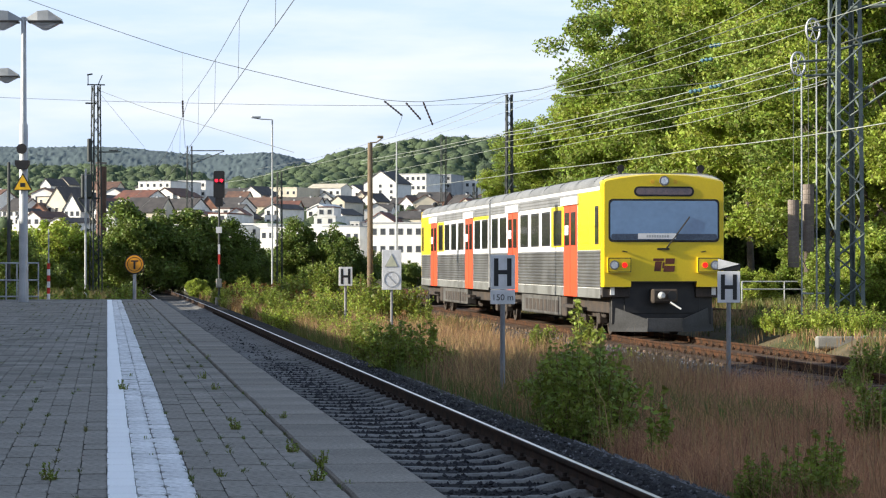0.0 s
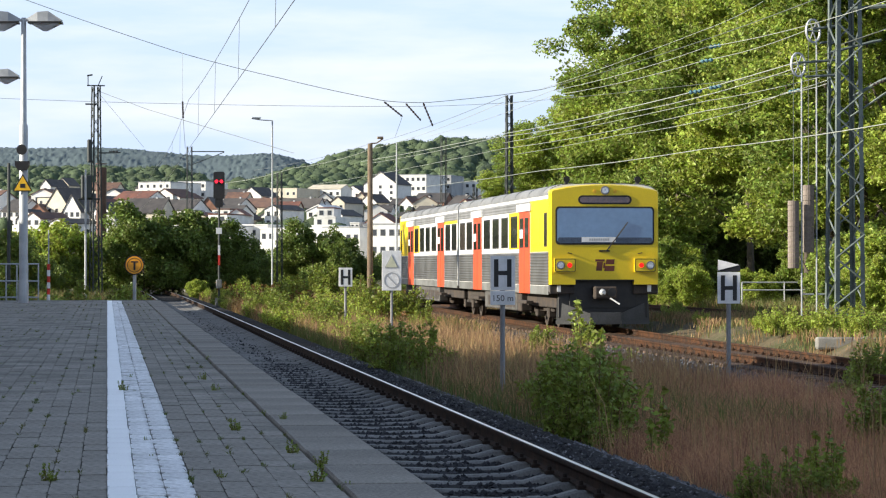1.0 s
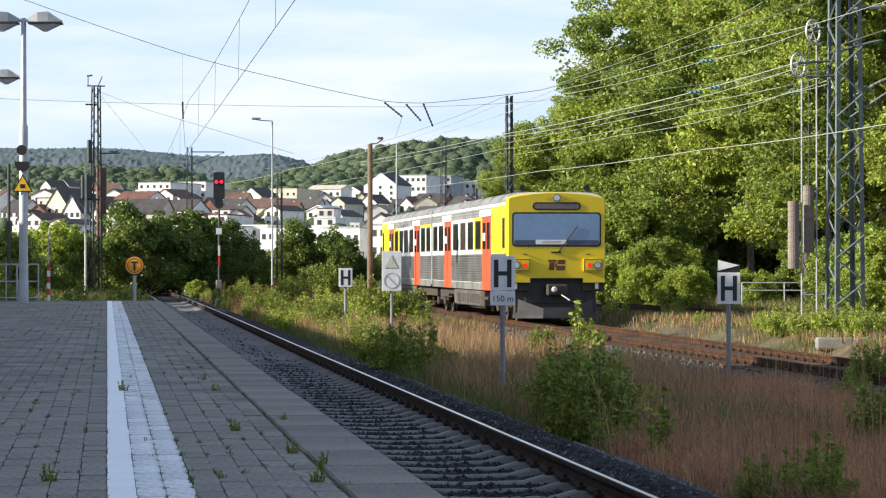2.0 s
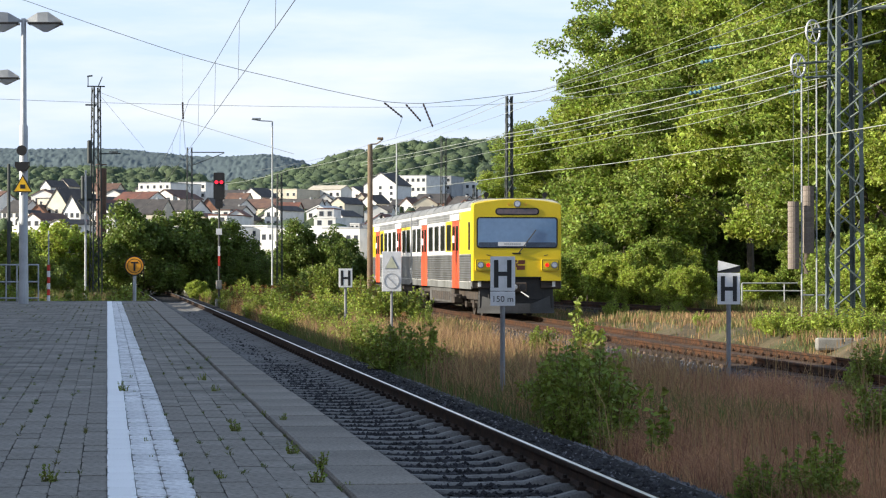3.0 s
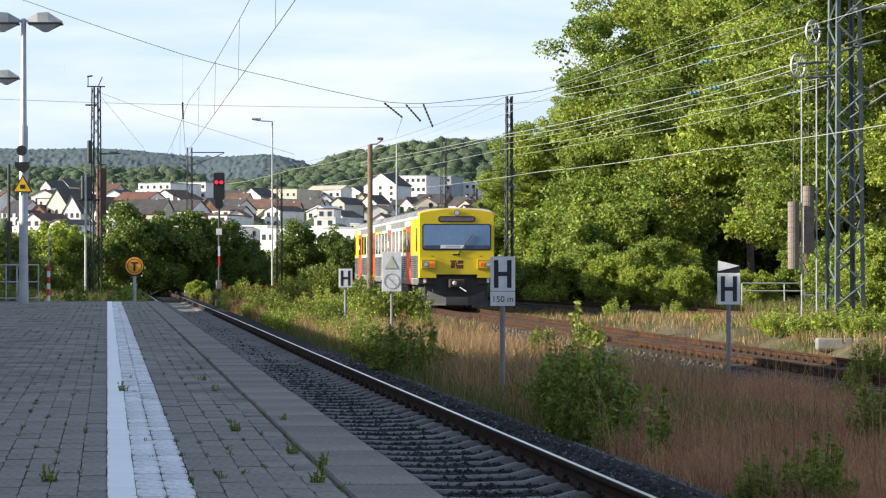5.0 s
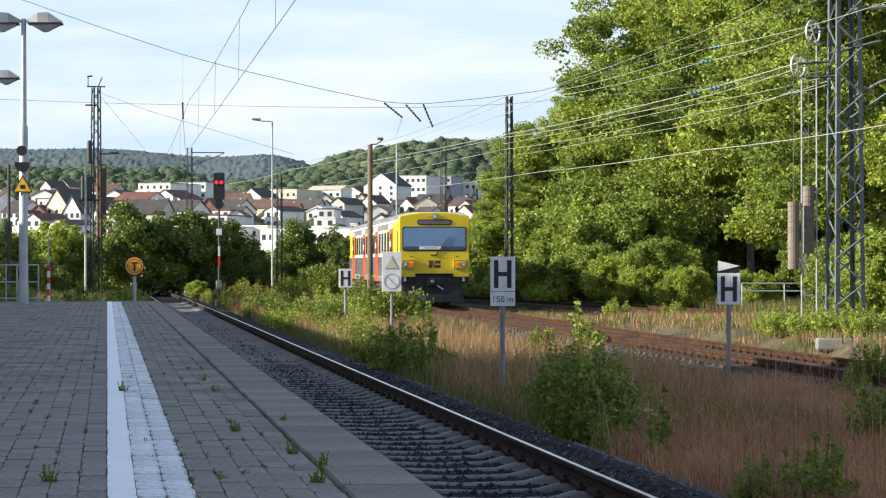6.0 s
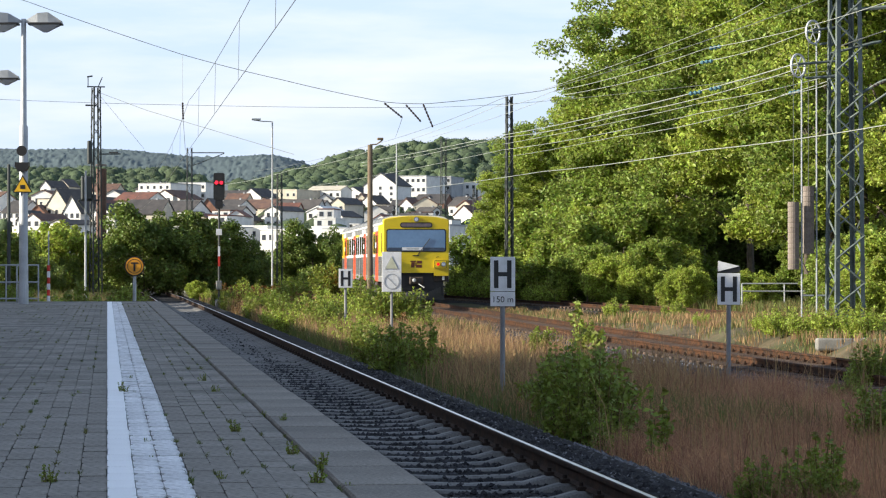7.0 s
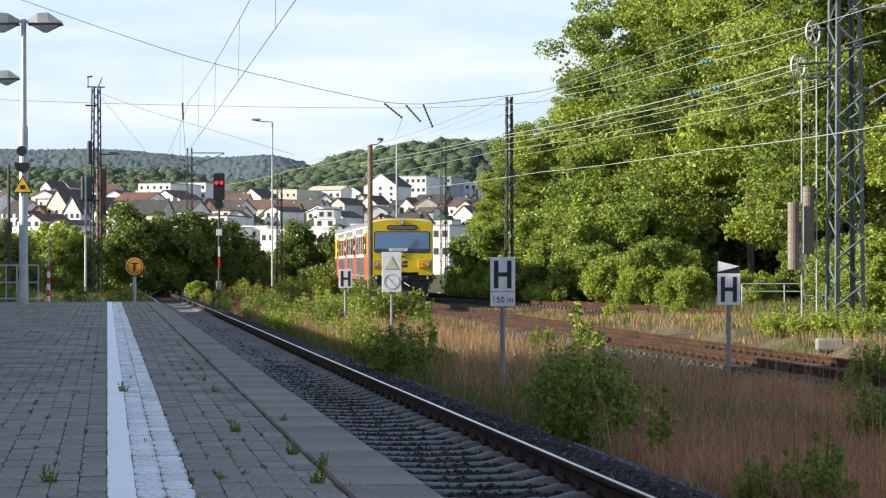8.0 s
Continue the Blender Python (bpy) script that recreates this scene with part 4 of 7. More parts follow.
def lattice_mast(x, y, base, height, foot, tip, turn, material, label, bays=9, legs=0.055):
    """Four angle legs that taper, laced with diagonals on each face."""
    mast = thing("lattice_mast", label, "mast", pose(x, y, base, 0, 0, turn))

    def corner(i, z):
        w = (foot + (tip - foot) * z / height) / 2
        return Vector(((-w, w, w, -w)[i], (-w, -w, w, w)[i], z))
    for i in range(4):
        a, b = corner(i, 0), corner(i, height)
        sx, sy = (1, -1, -1, 1)[i], (1, 1, -1, -1)[i]
        shape = [(0, 0), (legs * 1.6, 0), (legs * 1.6, legs * 0.3), (legs * 0.3, legs * 0.3), (legs * 0.3, legs * 1.6), (0, legs * 1.6)]
        part("leg", Solid().loft([[p + Vector((sx * u, sy * v, 0)) for u, v in shape] for p in (a, b)]), material, mast)
        lace = Solid()
        j = (i + 1) % 4
        for k in range(bays):
            z0, z1 = height * k / bays, height * (k + 1) / bays
            p, q = (corner(i, z0), corner(j, z1)) if k % 2 else (corner(j, z0), corner(i, z1))
            lace.tube([p, q], legs * 0.38, 4)
        part("lacing", lace, material, mast)["kind"] = "stuff"
    part("base_block", Solid().box(-foot * 0.8, foot * 0.8, -foot * 0.8, foot * 0.8, -0.6, 0.05, 0.03), CONCRETE, mast)
    return mast


def wire(points, r=0.012, sag=0.0, material=None, label="overhead line wire strung between masts", name="overhead_wire"):
    """A wire along the points, each span hanging by sag."""
    pts = []
    for a, b in zip(points, points[1:]):
        a, b = Vector(a), Vector(b)
        for k in range(12):
            t = k / 12
            pts.append(a.lerp(b, t) - Vector((0, 0, sag * 4 * t * (1 - t))))
    pts.append(Vector(points[-1]))
    return single(name, Solid().tube(pts, r, 5), material or WIRE, label, "wire", group="overhead wires")


def insulator(a, b, n=7, r=0.042, material=INSULATOR, label="dark ribbed insulator in the overhead line"):
    a, b = Vector(a), Vector(b)
    ins = Solid()
    pts, rad = [], []
    for k in range(n * 2 + 1):
        pts.append(a.lerp(b, k / (n * 2)))
        rad.append(r if k % 2 else r * 0.5)
    ins.tube(pts, rad, 10)
    return single("insulator", ins, material, label, "insulator", group="line insulators")


# ---- houses ----
def house(x, y, z, w, d, h, rise, turn, wall, roof, cols=3, rows=2, gable=True, label="rendered town house with a pitched roof"):
    """Walls down into the slope, a roof with eaves, windows set in reveals."""
    ob = thing("house" if rise else "flat_roofed_building", label, "house" if rise else "building", pose(x, y, z, 0, 0, turn))
    part("wall", Solid().box(-w / 2, w / 2, -d / 2, d / 2, -14, h), wall, ob)
    if rise:
        e = 0.5
        if gable:
            tri = [(-w / 2 - e, h - e * 2 * rise / w), (0, h + rise), (w / 2 + e, h - e * 2 * rise / w), (w / 2 + e, h + 0.25 - e * 2 * rise / w), (0, h + rise + 0.3), (-w / 2 - e, h + 0.25 - e * 2 * rise / w)]
            part("roof", Solid().prism(tri, "y", -d / 2 - 0.4, d / 2 + 0.4), roof, ob)
            part("gable", Solid().prism([(-w / 2, h), (w / 2, h), (0, h + rise)], "y", -d / 2, d / 2), wall, ob)
        else:
            tri = [(-d / 2 - e, h - e * 2 * rise / d), (0, h + rise), (d / 2 + e, h - e * 2 * rise / d), (d / 2 + e, h + 0.25 - e * 2 * rise / d), (0, h + rise + 0.3), (-d / 2 - e, h + 0.25 - e * 2 * rise / d)]
            part("roof", Solid().prism(tri, "x", -w / 2 - 0.4, w / 2 + 0.4), roof, ob)
            part("gable", Solid().prism([(-d / 2, h), (d / 2, h), (0, h + rise)], "x", -w / 2, w / 2), wall, ob)
            part("chimney", Solid().box(w * 0.2, w * 0.2 + 0.7, -0.3, 0.4, h, h + rise + 0.7, 0.03), WALL_GREY, ob)
    else:
        part("parapet", Solid().box(-w / 2 - 0.15, w / 2 + 0.15, -d / 2 - 0.15, d / 2 + 0.15, h, h + 0.4, 0.05), roof, ob)
    if cols:
        ww, wh = min(1.3, w / cols * 0.5), min(1.5, h / rows * 0.5)
        win = Solid().box(-ww / 2 - 0.12, ww / 2 + 0.12, -0.06, 0.0, -wh / 2 - 0.12, wh / 2 + 0.12).mesh("window", WALL_WHITE if wall is not WALL_WHITE else WALL_GREY)
        pane = Solid().box(-ww / 2, ww / 2, -0.09, -0.061, -wh / 2, wh / 2).mesh("pane", PANE)
        for face in (0, 1):
            n = cols if face == 0 else max(1, int(cols * d / w))
            span = w if face == 0 else d
            for i in range(n):
                for j in range(rows):
                    u, v = -span / 2 + span * (i + 0.5) / n, h * (j + 0.55) / rows
                    m = pose(u, -d / 2, v) if face == 0 else pose(-w / 2, u, v, 0, 0, -90)
                    wo = part("window", win, None, ob, m=m)
                    part("pane", pane, None, wo)
    return ob


# ---- the place ----
build_ground()
build_bed("ballast_bed_near", LINE_A, 1.75, 1.75, 0.222, BALLAST, "dark oily ballast under the platform track")
build_bed("ballast_bed_middle", LINE_B, 4.2, 1.7, 0.21, RUST_BALLAST, "brown ballast under the middle track")
build_bed("ballast_bed_far", LINE_C, 1.6, 1.6, 0.22, RUST_BALLAST, "brown ballast under the far track")

# an unseen station building and annexe, added to shade the platform and near track
house(-19.5, -7.0, 0.0, 13.0, 100.0, 9.3, 0, 0, WALL_BRICK, ROOF_DARK, 4, 2, True, "unseen long brick station building added to shade the platform")
house(-14.0, 69.5, 0.0, 5.0, 52.0, 5.6, 0, 0, WALL_BRICK, ROOF_DARK, 3, 1, True, "unseen low brick annexe added to shade the platform end")


def build_town():
    """Houses on the slope behind the railway."""
    house(128.7, 1144.7, 30.20, 16.9, 15.4, 8.1, 5.7, -32.7, WALL_WHITE, ROOF_DARK, 3, 3, True)
    house(151.8, 1204.7, 31.04, 16.3, 30.8, 13.4, 0.0, -26.7, WALL_WHITE, WALL_GREY, 6, 3, True, "flat-roofed white building in the town")
    house(169.4, 1233.5, 34.07, 9.2, 26.4, 11.2, 0.0, -21.9, WALL_GREY, WALL_GREY, 3, 3, True, "flat-roofed grey building in the town")
    house(183.4, 1253.8, 34.09, 12.8, 26.4, 9.0, 0.0, -21.9, WALL_WHITE, WALL_GREY, 4, 2, True, "flat-roofed white building in the town")
    house(123.7, 1034.4, 19.46, 9.9, 15.4, 6.2, 3.1, -18.3, WALL_CREAM, ROOF_DARK, 2, 1, False)
    house(135.7, 1032.7, 18.98, 13.0, 15.4, 8.4, 3.7, -23.7, WALL_BRICK, ROOF_DARK, 4, 2, False)
    house(152.5, 1052.7, 18.65, 15.0, 15.4, 7.9, 3.5, -23.7, WALL_GREY, ROOF_DARK, 4, 2, False)
    house(70.5, 674.1, 5.49, 10.8, 35.2, 5.7, 0.0, -30.3, WALL_WHITE, WALL_GREY, 5, 1, True, "flat-roofed white building in the town")
    house(82.8, 639.1, 2.74, 21.1, 35.2, 8.8, 0.0, -24.3, WALL_WHITE, WALL_GREY, 9, 2, True, "flat-roofed white building in the town")
    house(72.4, 930.4, 15.04, 16.7, 15.4, 3.3, 7.7, -33.9, WALL_WHITE, ROOF_DARK, 5, 1, False)
    house(79.8, 907.1, 14.71, 9.5, 15.4, 6.2, 2.0, -29.7, WALL_WHITE, WALL_WHITE, 3, 2, True)
    house(93.4, 1246.1, 33.52, 16.5, 30.8, 5.3, 0.0, -29.7, WALL_CREAM, WALL_CREAM, 5, 1, True, "low flat-roofed pale building in the town")
    house(112.1, 1258.0, 34.09, 17.6, 15.4, 5.5, 2.0, -26.7, WALL_WHITE, WALL_CREAM, 5, 1, False)
    house(94.0, 971.7, 17.22, 9.2, 15.4, 6.6, 3.3, -14.7, WALL_BRICK, ROOF_BROWN, 3, 2, False)
    house(83.2, 884.4, 14.40, 7.9, 15.4, 4.4, 2.0, -32.7, WALL_WHITE, ROOF_DARK, 2, 1, True)
    house(109.4, 1058.4, 22.24, 4.8, 15.4, 7.3, 2.4, -20.7, WALL_CREAM, ROOF_BROWN, 2, 2, True)
    house(107.1, 970.0, 17.00, 8.4, 15.4, 4.8, 2.6, -14.7, WALL_WHITE, ROOF_DARK, 3, 1, False)
    house(59.7, 954.1, 16.87, 13.0, 15.4, 6.4, 3.3, -33.9, WALL_CREAM, ROOF_BROWN, 3, 1, False)
    house(31.2, 1254.4, 34.07, 18.3, 30.8, 7.9, 0.0, -31.5, WALL_WHITE, WALL_GREY, 5, 2, True, "flat-roofed white building in the town")
    house(49.0, 1285.2, 34.38, 15.0, 30.8, 9.0, 0.0, -24.3, WALL_WHITE, WALL_GREY, 5, 2, True, "flat-roofed white building in the town")
    house(62.2, 1242.6, 31.85, 14.5, 15.4, 3.7, 3.1, -20.7, WALL_GREY, ROOF_DARK, 4, 1, False)
    house(71.2, 1174.6, 29.17, 11.2, 15.4, 4.4, 4.0, -35.1, WALL_WHITE, ROOF_DARK, 2, 1, True)
    house(27.4, 1047.4, 23.69, 10.6, 15.4, 5.7, 2.4, -20.7, WALL_WHITE, ROOF_BROWN, 3, 1, False)
    house(13.1, 982.7, 21.62, 15.4, 15.4, 5.1, 3.3, -33.9, WALL_WHITE, ROOF_RED, 4, 1, False)
    house(2.9, 806.5, 10.77, 7.3, 15.4, 7.3, 3.1, -38.7, WALL_WHITE, ROOF_DARK, 2, 2, True)
    house(14.3, 871.6, 13.50, 14.1, 15.4, 5.9, 4.8, -20.7, WALL_CREAM, ROOF_DARK, 4, 1, False)
    house(27.7, 891.9, 13.81, 12.1, 15.4, 6.6, 4.0, -30.3, WALL_WHITE, ROOF_DARK, 4, 2, False)
    house(38.6, 912.8, 14.71, 8.1, 15.4, 6.2, 4.8, -18.3, WALL_BRICK, ROOF_DARK, 2, 2, True)
    house(47.7, 933.7, 15.46, 8.8, 15.4, 6.8, 3.7, -32.7, WALL_WHITE, ROOF_DARK, 3, 1, False)
    house(39.8, 760.3, 7.39, 7.5, 22.0, 5.5, 0.0, -29.7, WALL_WHITE, WALL_GREY, 3, 1, True, "flat-roofed white building in the town")
    house(48.6, 770.2, 8.51, 9.0, 22.0, 4.8, 0.0, -23.1, WALL_WHITE, WALL_WHITE, 3, 1, True, "flat-roofed white building in the town")
    house(-12.9, 897.4, 14.40, 9.9, 15.4, 7.9, 6.2, -38.7, WALL_CREAM, ROOF_DARK, 3, 2, True)
    house(-7.3, 830.1, 10.49, 6.6, 15.4, 8.6, 5.1, -32.7, WALL_WHITE, ROOF_DARK, 3, 3, True)
    house(-26.2, 1254.4, 36.32, 5.9, 15.4, 4.0, 3.1, -32.7, WALL_WHITE, ROOF_DARK, 1, 1, True)
    house(-19.8, 1275.8, 37.50, 6.8, 15.4, 4.0, 3.5, -20.7, WALL_CREAM, ROOF_DARK, 1, 1, True)
    house(-41.2, 945.6, 17.55, 9.2, 15.4, 7.9, 3.5, -32.7, WALL_WHITE, ROOF_BROWN, 3, 2, False)
    house(-30.5, 922.0, 15.13, 8.1, 15.4, 5.7, 4.2, -32.7, WALL_WHITE, ROOF_DARK, 3, 2, False)
    house(-21.8, 898.7, 12.40, 7.9, 15.4, 6.8, 3.5, -20.7, WALL_BRICK, ROOF_BROWN, 3, 2, True)
    house(62.1, 739.6, 7.21, 23.1, 30.8, 4.6, 0.0, -28.5, WALL_WHITE, WALL_WHITE, 10, 1, True, "long low white building below the town")
    house(26.1, 1380.5, 39.11, 15.4, 15.4, 4.0, 3.7, -32.7, WALL_WHITE, ROOF_DARK, 3, 1, False)
    house(-0.7, 1362.0, 36.98, 16.7, 15.4, 4.6, 4.0, -19.5, WALL_CREAM, ROOF_BROWN, 3, 1, False)
    house(133.0, 1321.8, 35.81, 10.6, 15.4, 4.2, 3.1, -31.5, WALL_WHITE, ROOF_DARK, 2, 1, True)
    house(30.7, 866.1, 14.16, 8.1, 15.4, 5.1, 0.0, -28.7, WALL_CREAM, WALL_WHITE, 2, 2, True)
    house(91.3, 952.2, 17.35, 6.2, 15.4, 7.7, 2.2, -33.6, WALL_CREAM, ROOF_DARK, 2, 2, True)
    house(-13.9, 802.6, 9.54, 7.9, 15.4, 4.8, 0.0, -11.1, WALL_CREAM, WALL_WHITE, 2, 2, True)
    house(1.8, 827.0, 10.77, 7.7, 15.4, 6.2, 1.8, -28.5, WALL_CREAM, ROOF_BROWN, 2, 2, True)
    house(-18.9, 969.5, 19.35, 7.3, 15.4, 7.5, 0.0, -38.0, WALL_CREAM, ROOF_DARK, 2, 2, True)
    house(30.6, 1019.9, 22.26, 8.4, 15.4, 6.2, 2.0, -38.5, WALL_WHITE, ROOF_BROWN, 2, 2, True)
    house(-13.8, 920.0, 16.78, 5.7, 15.4, 6.4, 0.0, -36.6, WALL_WHITE, ROOF_RED, 2, 2, True)
    house(-0.9, 983.4, 18.39, 6.4, 15.4, 7.7, 2.0, -30.6, WALL_WHITE, ROOF_DARK, 2, 2, True)
    house(63.9, 999.7, 19.64, 8.8, 15.4, 7.3, 0.0, -12.6, WALL_WHITE, WALL_WHITE, 2, 2, True)
    house(27.4, 1020.4, 22.10, 8.1, 15.4, 7.7, 2.2, -35.4, WALL_WHITE, ROOF_BROWN, 2, 2, True)
    house(76.1, 857.8, 13.88, 5.7, 15.4, 6.8, 0.0, -14.7, WALL_WHITE, ROOF_RED, 2, 2, True)
    house(15.2, 885.5, 14.80, 6.8, 15.4, 5.7, 1.5, -23.2, WALL_WHITE, ROOF_DARK, 2, 2, True)
    house(-15.7, 874.7, 13.28, 6.6, 15.4, 5.7, 0.0, -25.9, WALL_WHITE, WALL_WHITE, 2, 2, True)
    house(4.7, 1040.2, 22.41, 7.7, 15.4, 8.1, 2.0, -17.9, WALL_WHITE, ROOF_DARK, 2, 2, True)
    house(67.8, 761.9, 8.24, 7.0, 15.4, 4.8, 0.0, -20.5, WALL_WHITE, WALL_WHITE, 2, 2, True)
    house(-18.4, 782.5, 10.11, 5.7, 15.4, 5.5, 1.8, -34.5, WALL_WHITE, ROOF_BROWN, 2, 2, True)
    house(37.9, 797.1, 11.28, 6.4, 15.4, 5.9, 0.0, -25.2, WALL_WHITE, ROOF_RED, 2, 2, True)
    house(65.1, 974.2, 19.22, 9.2, 15.4, 6.2, 2.0, -35.7, WALL_CREAM, ROOF_BROWN, 2, 2, True)
    house(-16.9, 917.4, 16.23, 7.7, 15.4, 5.5, 0.0, -32.6, WALL_WHITE, WALL_WHITE, 2, 2, True)
    house(32.7, 928.8, 16.21, 5.7, 15.4, 6.6, 1.8, -10.5, WALL_WHITE, ROOF_DARK, 2, 2, True)
    house(-22.2, 1052.0, 21.53, 8.4, 15.4, 7.3, 0.0, -36.8, WALL_WHITE, ROOF_BROWN, 2, 2, True)
    house(3.1, 801.7, 11.24, 6.2, 15.4, 4.8, 1.8, -27.5, WALL_WHITE, ROOF_DARK, 2, 2, True)
    house(73.2, 819.3, 10.80, 7.3, 15.4, 5.9, 0.0, -20.0, WALL_WHITE, WALL_WHITE, 2, 2, True)
    house(-10.7, 777.5, 9.54, 6.4, 15.4, 4.6, 1.3, -36.8, WALL_WHITE, ROOF_DARK, 2, 2, True)
    house(17.7, 895.8, 14.54, 5.3, 15.4, 6.8, 0.0, -15.2, WALL_WHITE, WALL_WHITE, 2, 2, True)
    house(-23.7, 1041.0, 21.73, 10.1, 15.4, 8.4, 2.2, -18.6, WALL_WHITE, ROOF_BROWN, 2, 2, True)
    house(25.8, 796.4, 9.30, 5.1, 15.4, 4.8, 0.0, -27.5, WALL_WHITE, WALL_WHITE, 2, 2, True)
    house(62.8, 889.0, 14.51, 6.6, 15.4, 6.4, 1.5, -38.2, WALL_WHITE, ROOF_DARK, 2, 2, True)
    house(7.2, 937.9, 15.44, 7.5, 15.4, 6.4, 0.0, -13.2, WALL_WHITE, ROOF_RED, 2, 2, True)
    house(43.2, 820.4, 12.36, 5.7, 15.4, 5.3, 1.8, -10.8, WALL_WHITE, ROOF_RED, 2, 2, True)
    house(89.3, 1016.0, 20.12, 6.4, 15.4, 6.6, 0.0, -20.6, WALL_WHITE, ROOF_RED, 2, 2, True)
    house(32.8, 858.2, 12.18, 6.4, 15.4, 5.5, 1.5, -20.4, WALL_CREAM, ROOF_RED, 2, 2, True)
    house(42.6, 883.7, 14.95, 6.6, 15.4, 5.7, 0.0, -22.4, WALL_WHITE, ROOF_BROWN, 2, 2, True)
    house(-1.4, 968.0, 17.70, 6.2, 15.4, 7.0, 1.8, -32.4, WALL_CREAM, ROOF_RED, 2, 2, True)
    house(51.3, 948.6, 17.09, 4.8, 15.4, 2.9, 0.0, -31.1, WALL_WHITE, WALL_GREY, 2, 1, True, "small white flat-roofed building in the town")
    house(87.2, 999.2, 19.53, 5.7, 15.4, 2.6, 0.0, -36.1, WALL_WHITE, WALL_GREY, 2, 1, True, "small white flat-roofed building in the town")
    house(20.4, 1154.1, 26.66, 4.0, 15.4, 3.1, 0.0, -40.7, WALL_WHITE, WALL_GREY, 2, 1, True, "small white flat-roofed building in the town")
    house(98.4, 1147.3, 25.82, 5.3, 15.4, 4.2, 0.0, -8.2, WALL_WHITE, WALL_GREY, 2, 1, True, "small white flat-roofed building in the town")
    house(47.5, 955.9, 15.02, 3.7, 15.4, 3.5, 0.0, -37.0, WALL_WHITE, WALL_GREY, 2, 1, True, "small white flat-roofed building in the town")
    house(67.9, 1112.1, 23.86, 3.5, 15.4, 3.7, 0.0, -33.0, WALL_WHITE, WALL_WHITE, 2, 1, True, "small white flat-roofed building in the town")
    house(56.8, 1078.0, 22.39, 7.3, 15.4, 2.6, 0.0, -38.7, WALL_WHITE, WALL_WHITE, 2, 1, True, "small white flat-roofed building in the town")
    house(46.0, 1056.4, 21.75, 4.6, 15.4, 3.5, 0.0, -13.5, WALL_WHITE, WALL_WHITE, 2, 1, True, "small white flat-roofed building in the town")
    house(-0.6, 937.9, 15.48, 4.8, 15.4, 2.9, 0.0, -12.7, WALL_WHITE, WALL_GREY, 2, 1, True, "small white flat-roofed building in the town")
    house(41.3, 951.7, 15.31, 3.5, 15.4, 2.9, 0.0, -36.2, WALL_WHITE, WALL_GREY, 2, 1, True, "small white flat-roofed building in the town")
    house(69.2, 973.5, 16.19, 6.6, 15.4, 3.7, 0.0, -29.8, WALL_WHITE, WALL_GREY, 2, 1, True, "small white flat-roofed building in the town")
    house(34.3, 962.3, 15.61, 6.2, 15.4, 2.9, 0.0, -4.2, WALL_WHITE, WALL_GREY, 2, 1, True, "small white flat-roofed building in the town")
    house(61.9, 1128.2, 23.51, 4.0, 15.4, 3.1, 0.0, -12.5, WALL_WHITE, WALL_WHITE, 2, 1, True, "small white flat-roofed building in the town")
    house(92.4, 896.7, 13.79, 5.9, 15.4, 2.9, 0.0, -35.3, WALL_WHITE, WALL_GREY, 2, 1, True, "small white flat-roofed building in the town")
    house(89.5, 847.9, 11.41, 4.4, 15.4, 3.3, 0.0, -9.7, WALL_WHITE, WALL_GREY, 2, 1, True, "small white flat-roofed building in the town")
    house(21.5, 888.8, 13.63, 2.9, 15.4, 2.6, 0.0, -25.6, WALL_WHITE, WALL_WHITE, 2, 1, True, "small white flat-roofed building in the town")
    house(86.1, 852.7, 12.82, 3.1, 15.4, 2.6, 0.0, -17.9, WALL_WHITE, WALL_WHITE, 2, 1, True, "small white flat-roofed building in the town")
    house(93.6, 1126.0, 25.40, 6.6, 15.4, 4.2, 0.0, -38.3, WALL_WHITE, WALL_GREY, 2, 1, True, "small white flat-roofed building in the town")
    house(40.5, 1144.2, 26.00, 4.8, 15.4, 3.5, 0.0, -9.6, WALL_WHITE, WALL_WHITE, 2, 1, True, "small white flat-roofed building in the town")
    house(70.2, 1033.6, 19.97, 5.1, 15.4, 2.9, 0.0, -19.0, WALL_WHITE, WALL_WHITE, 2, 1, True, "small white flat-roofed building in the town")
    house(94.2, 946.4, 17.29, 3.7, 15.4, 2.2, 0.0, -25.2, WALL_WHITE, WALL_GREY, 2, 1, True, "small white flat-roofed building in the town")
    house(84.9, 871.9, 11.96, 3.3, 15.4, 2.9, 0.0, -31.7, WALL_WHITE, WALL_WHITE, 2, 1, True, "small white flat-roofed building in the town")
    house(17.5, 904.2, 13.44, 5.9, 15.4, 2.6, 0.0, -30.1, WALL_WHITE, WALL_GREY, 2, 1, True, "small white flat-roofed building in the town")
    house(49.4, 894.5, 13.11, 3.3, 15.4, 3.3, 0.0, -42.7, WALL_WHITE, WALL_WHITE, 2, 1, True, "small white flat-roofed building in the town")
    house(-5.0, 1113.2, 22.98, 4.8, 15.4, 3.5, 0.0, -6.6, WALL_WHITE, WALL_GREY, 2, 1, True, "small white flat-roofed building in the town")
    house(3.3, 977.7, 17.09, 3.7, 15.4, 2.6, 0.0, -23.4, WALL_WHITE, WALL_WHITE, 2, 1, True, "small white flat-roofed building in the town")
    house(84.8, 953.0, 15.86, 6.2, 15.4, 2.6, 0.0, -23.0, WALL_WHITE, WALL_GREY, 2, 1, True, "small white flat-roofed building in the town")
    house(34.6, 896.7, 13.44, 3.7, 15.4, 2.4, 0.0, -11.2, WALL_WHITE, WALL_WHITE, 2, 1, True, "small white flat-roofed building in the town")
    house(57.7, 1075.8, 23.23, 6.8, 15.4, 3.7, 0.0, -17.0, WALL_WHITE, WALL_GREY, 2, 1, True, "small white flat-roofed building in the town")
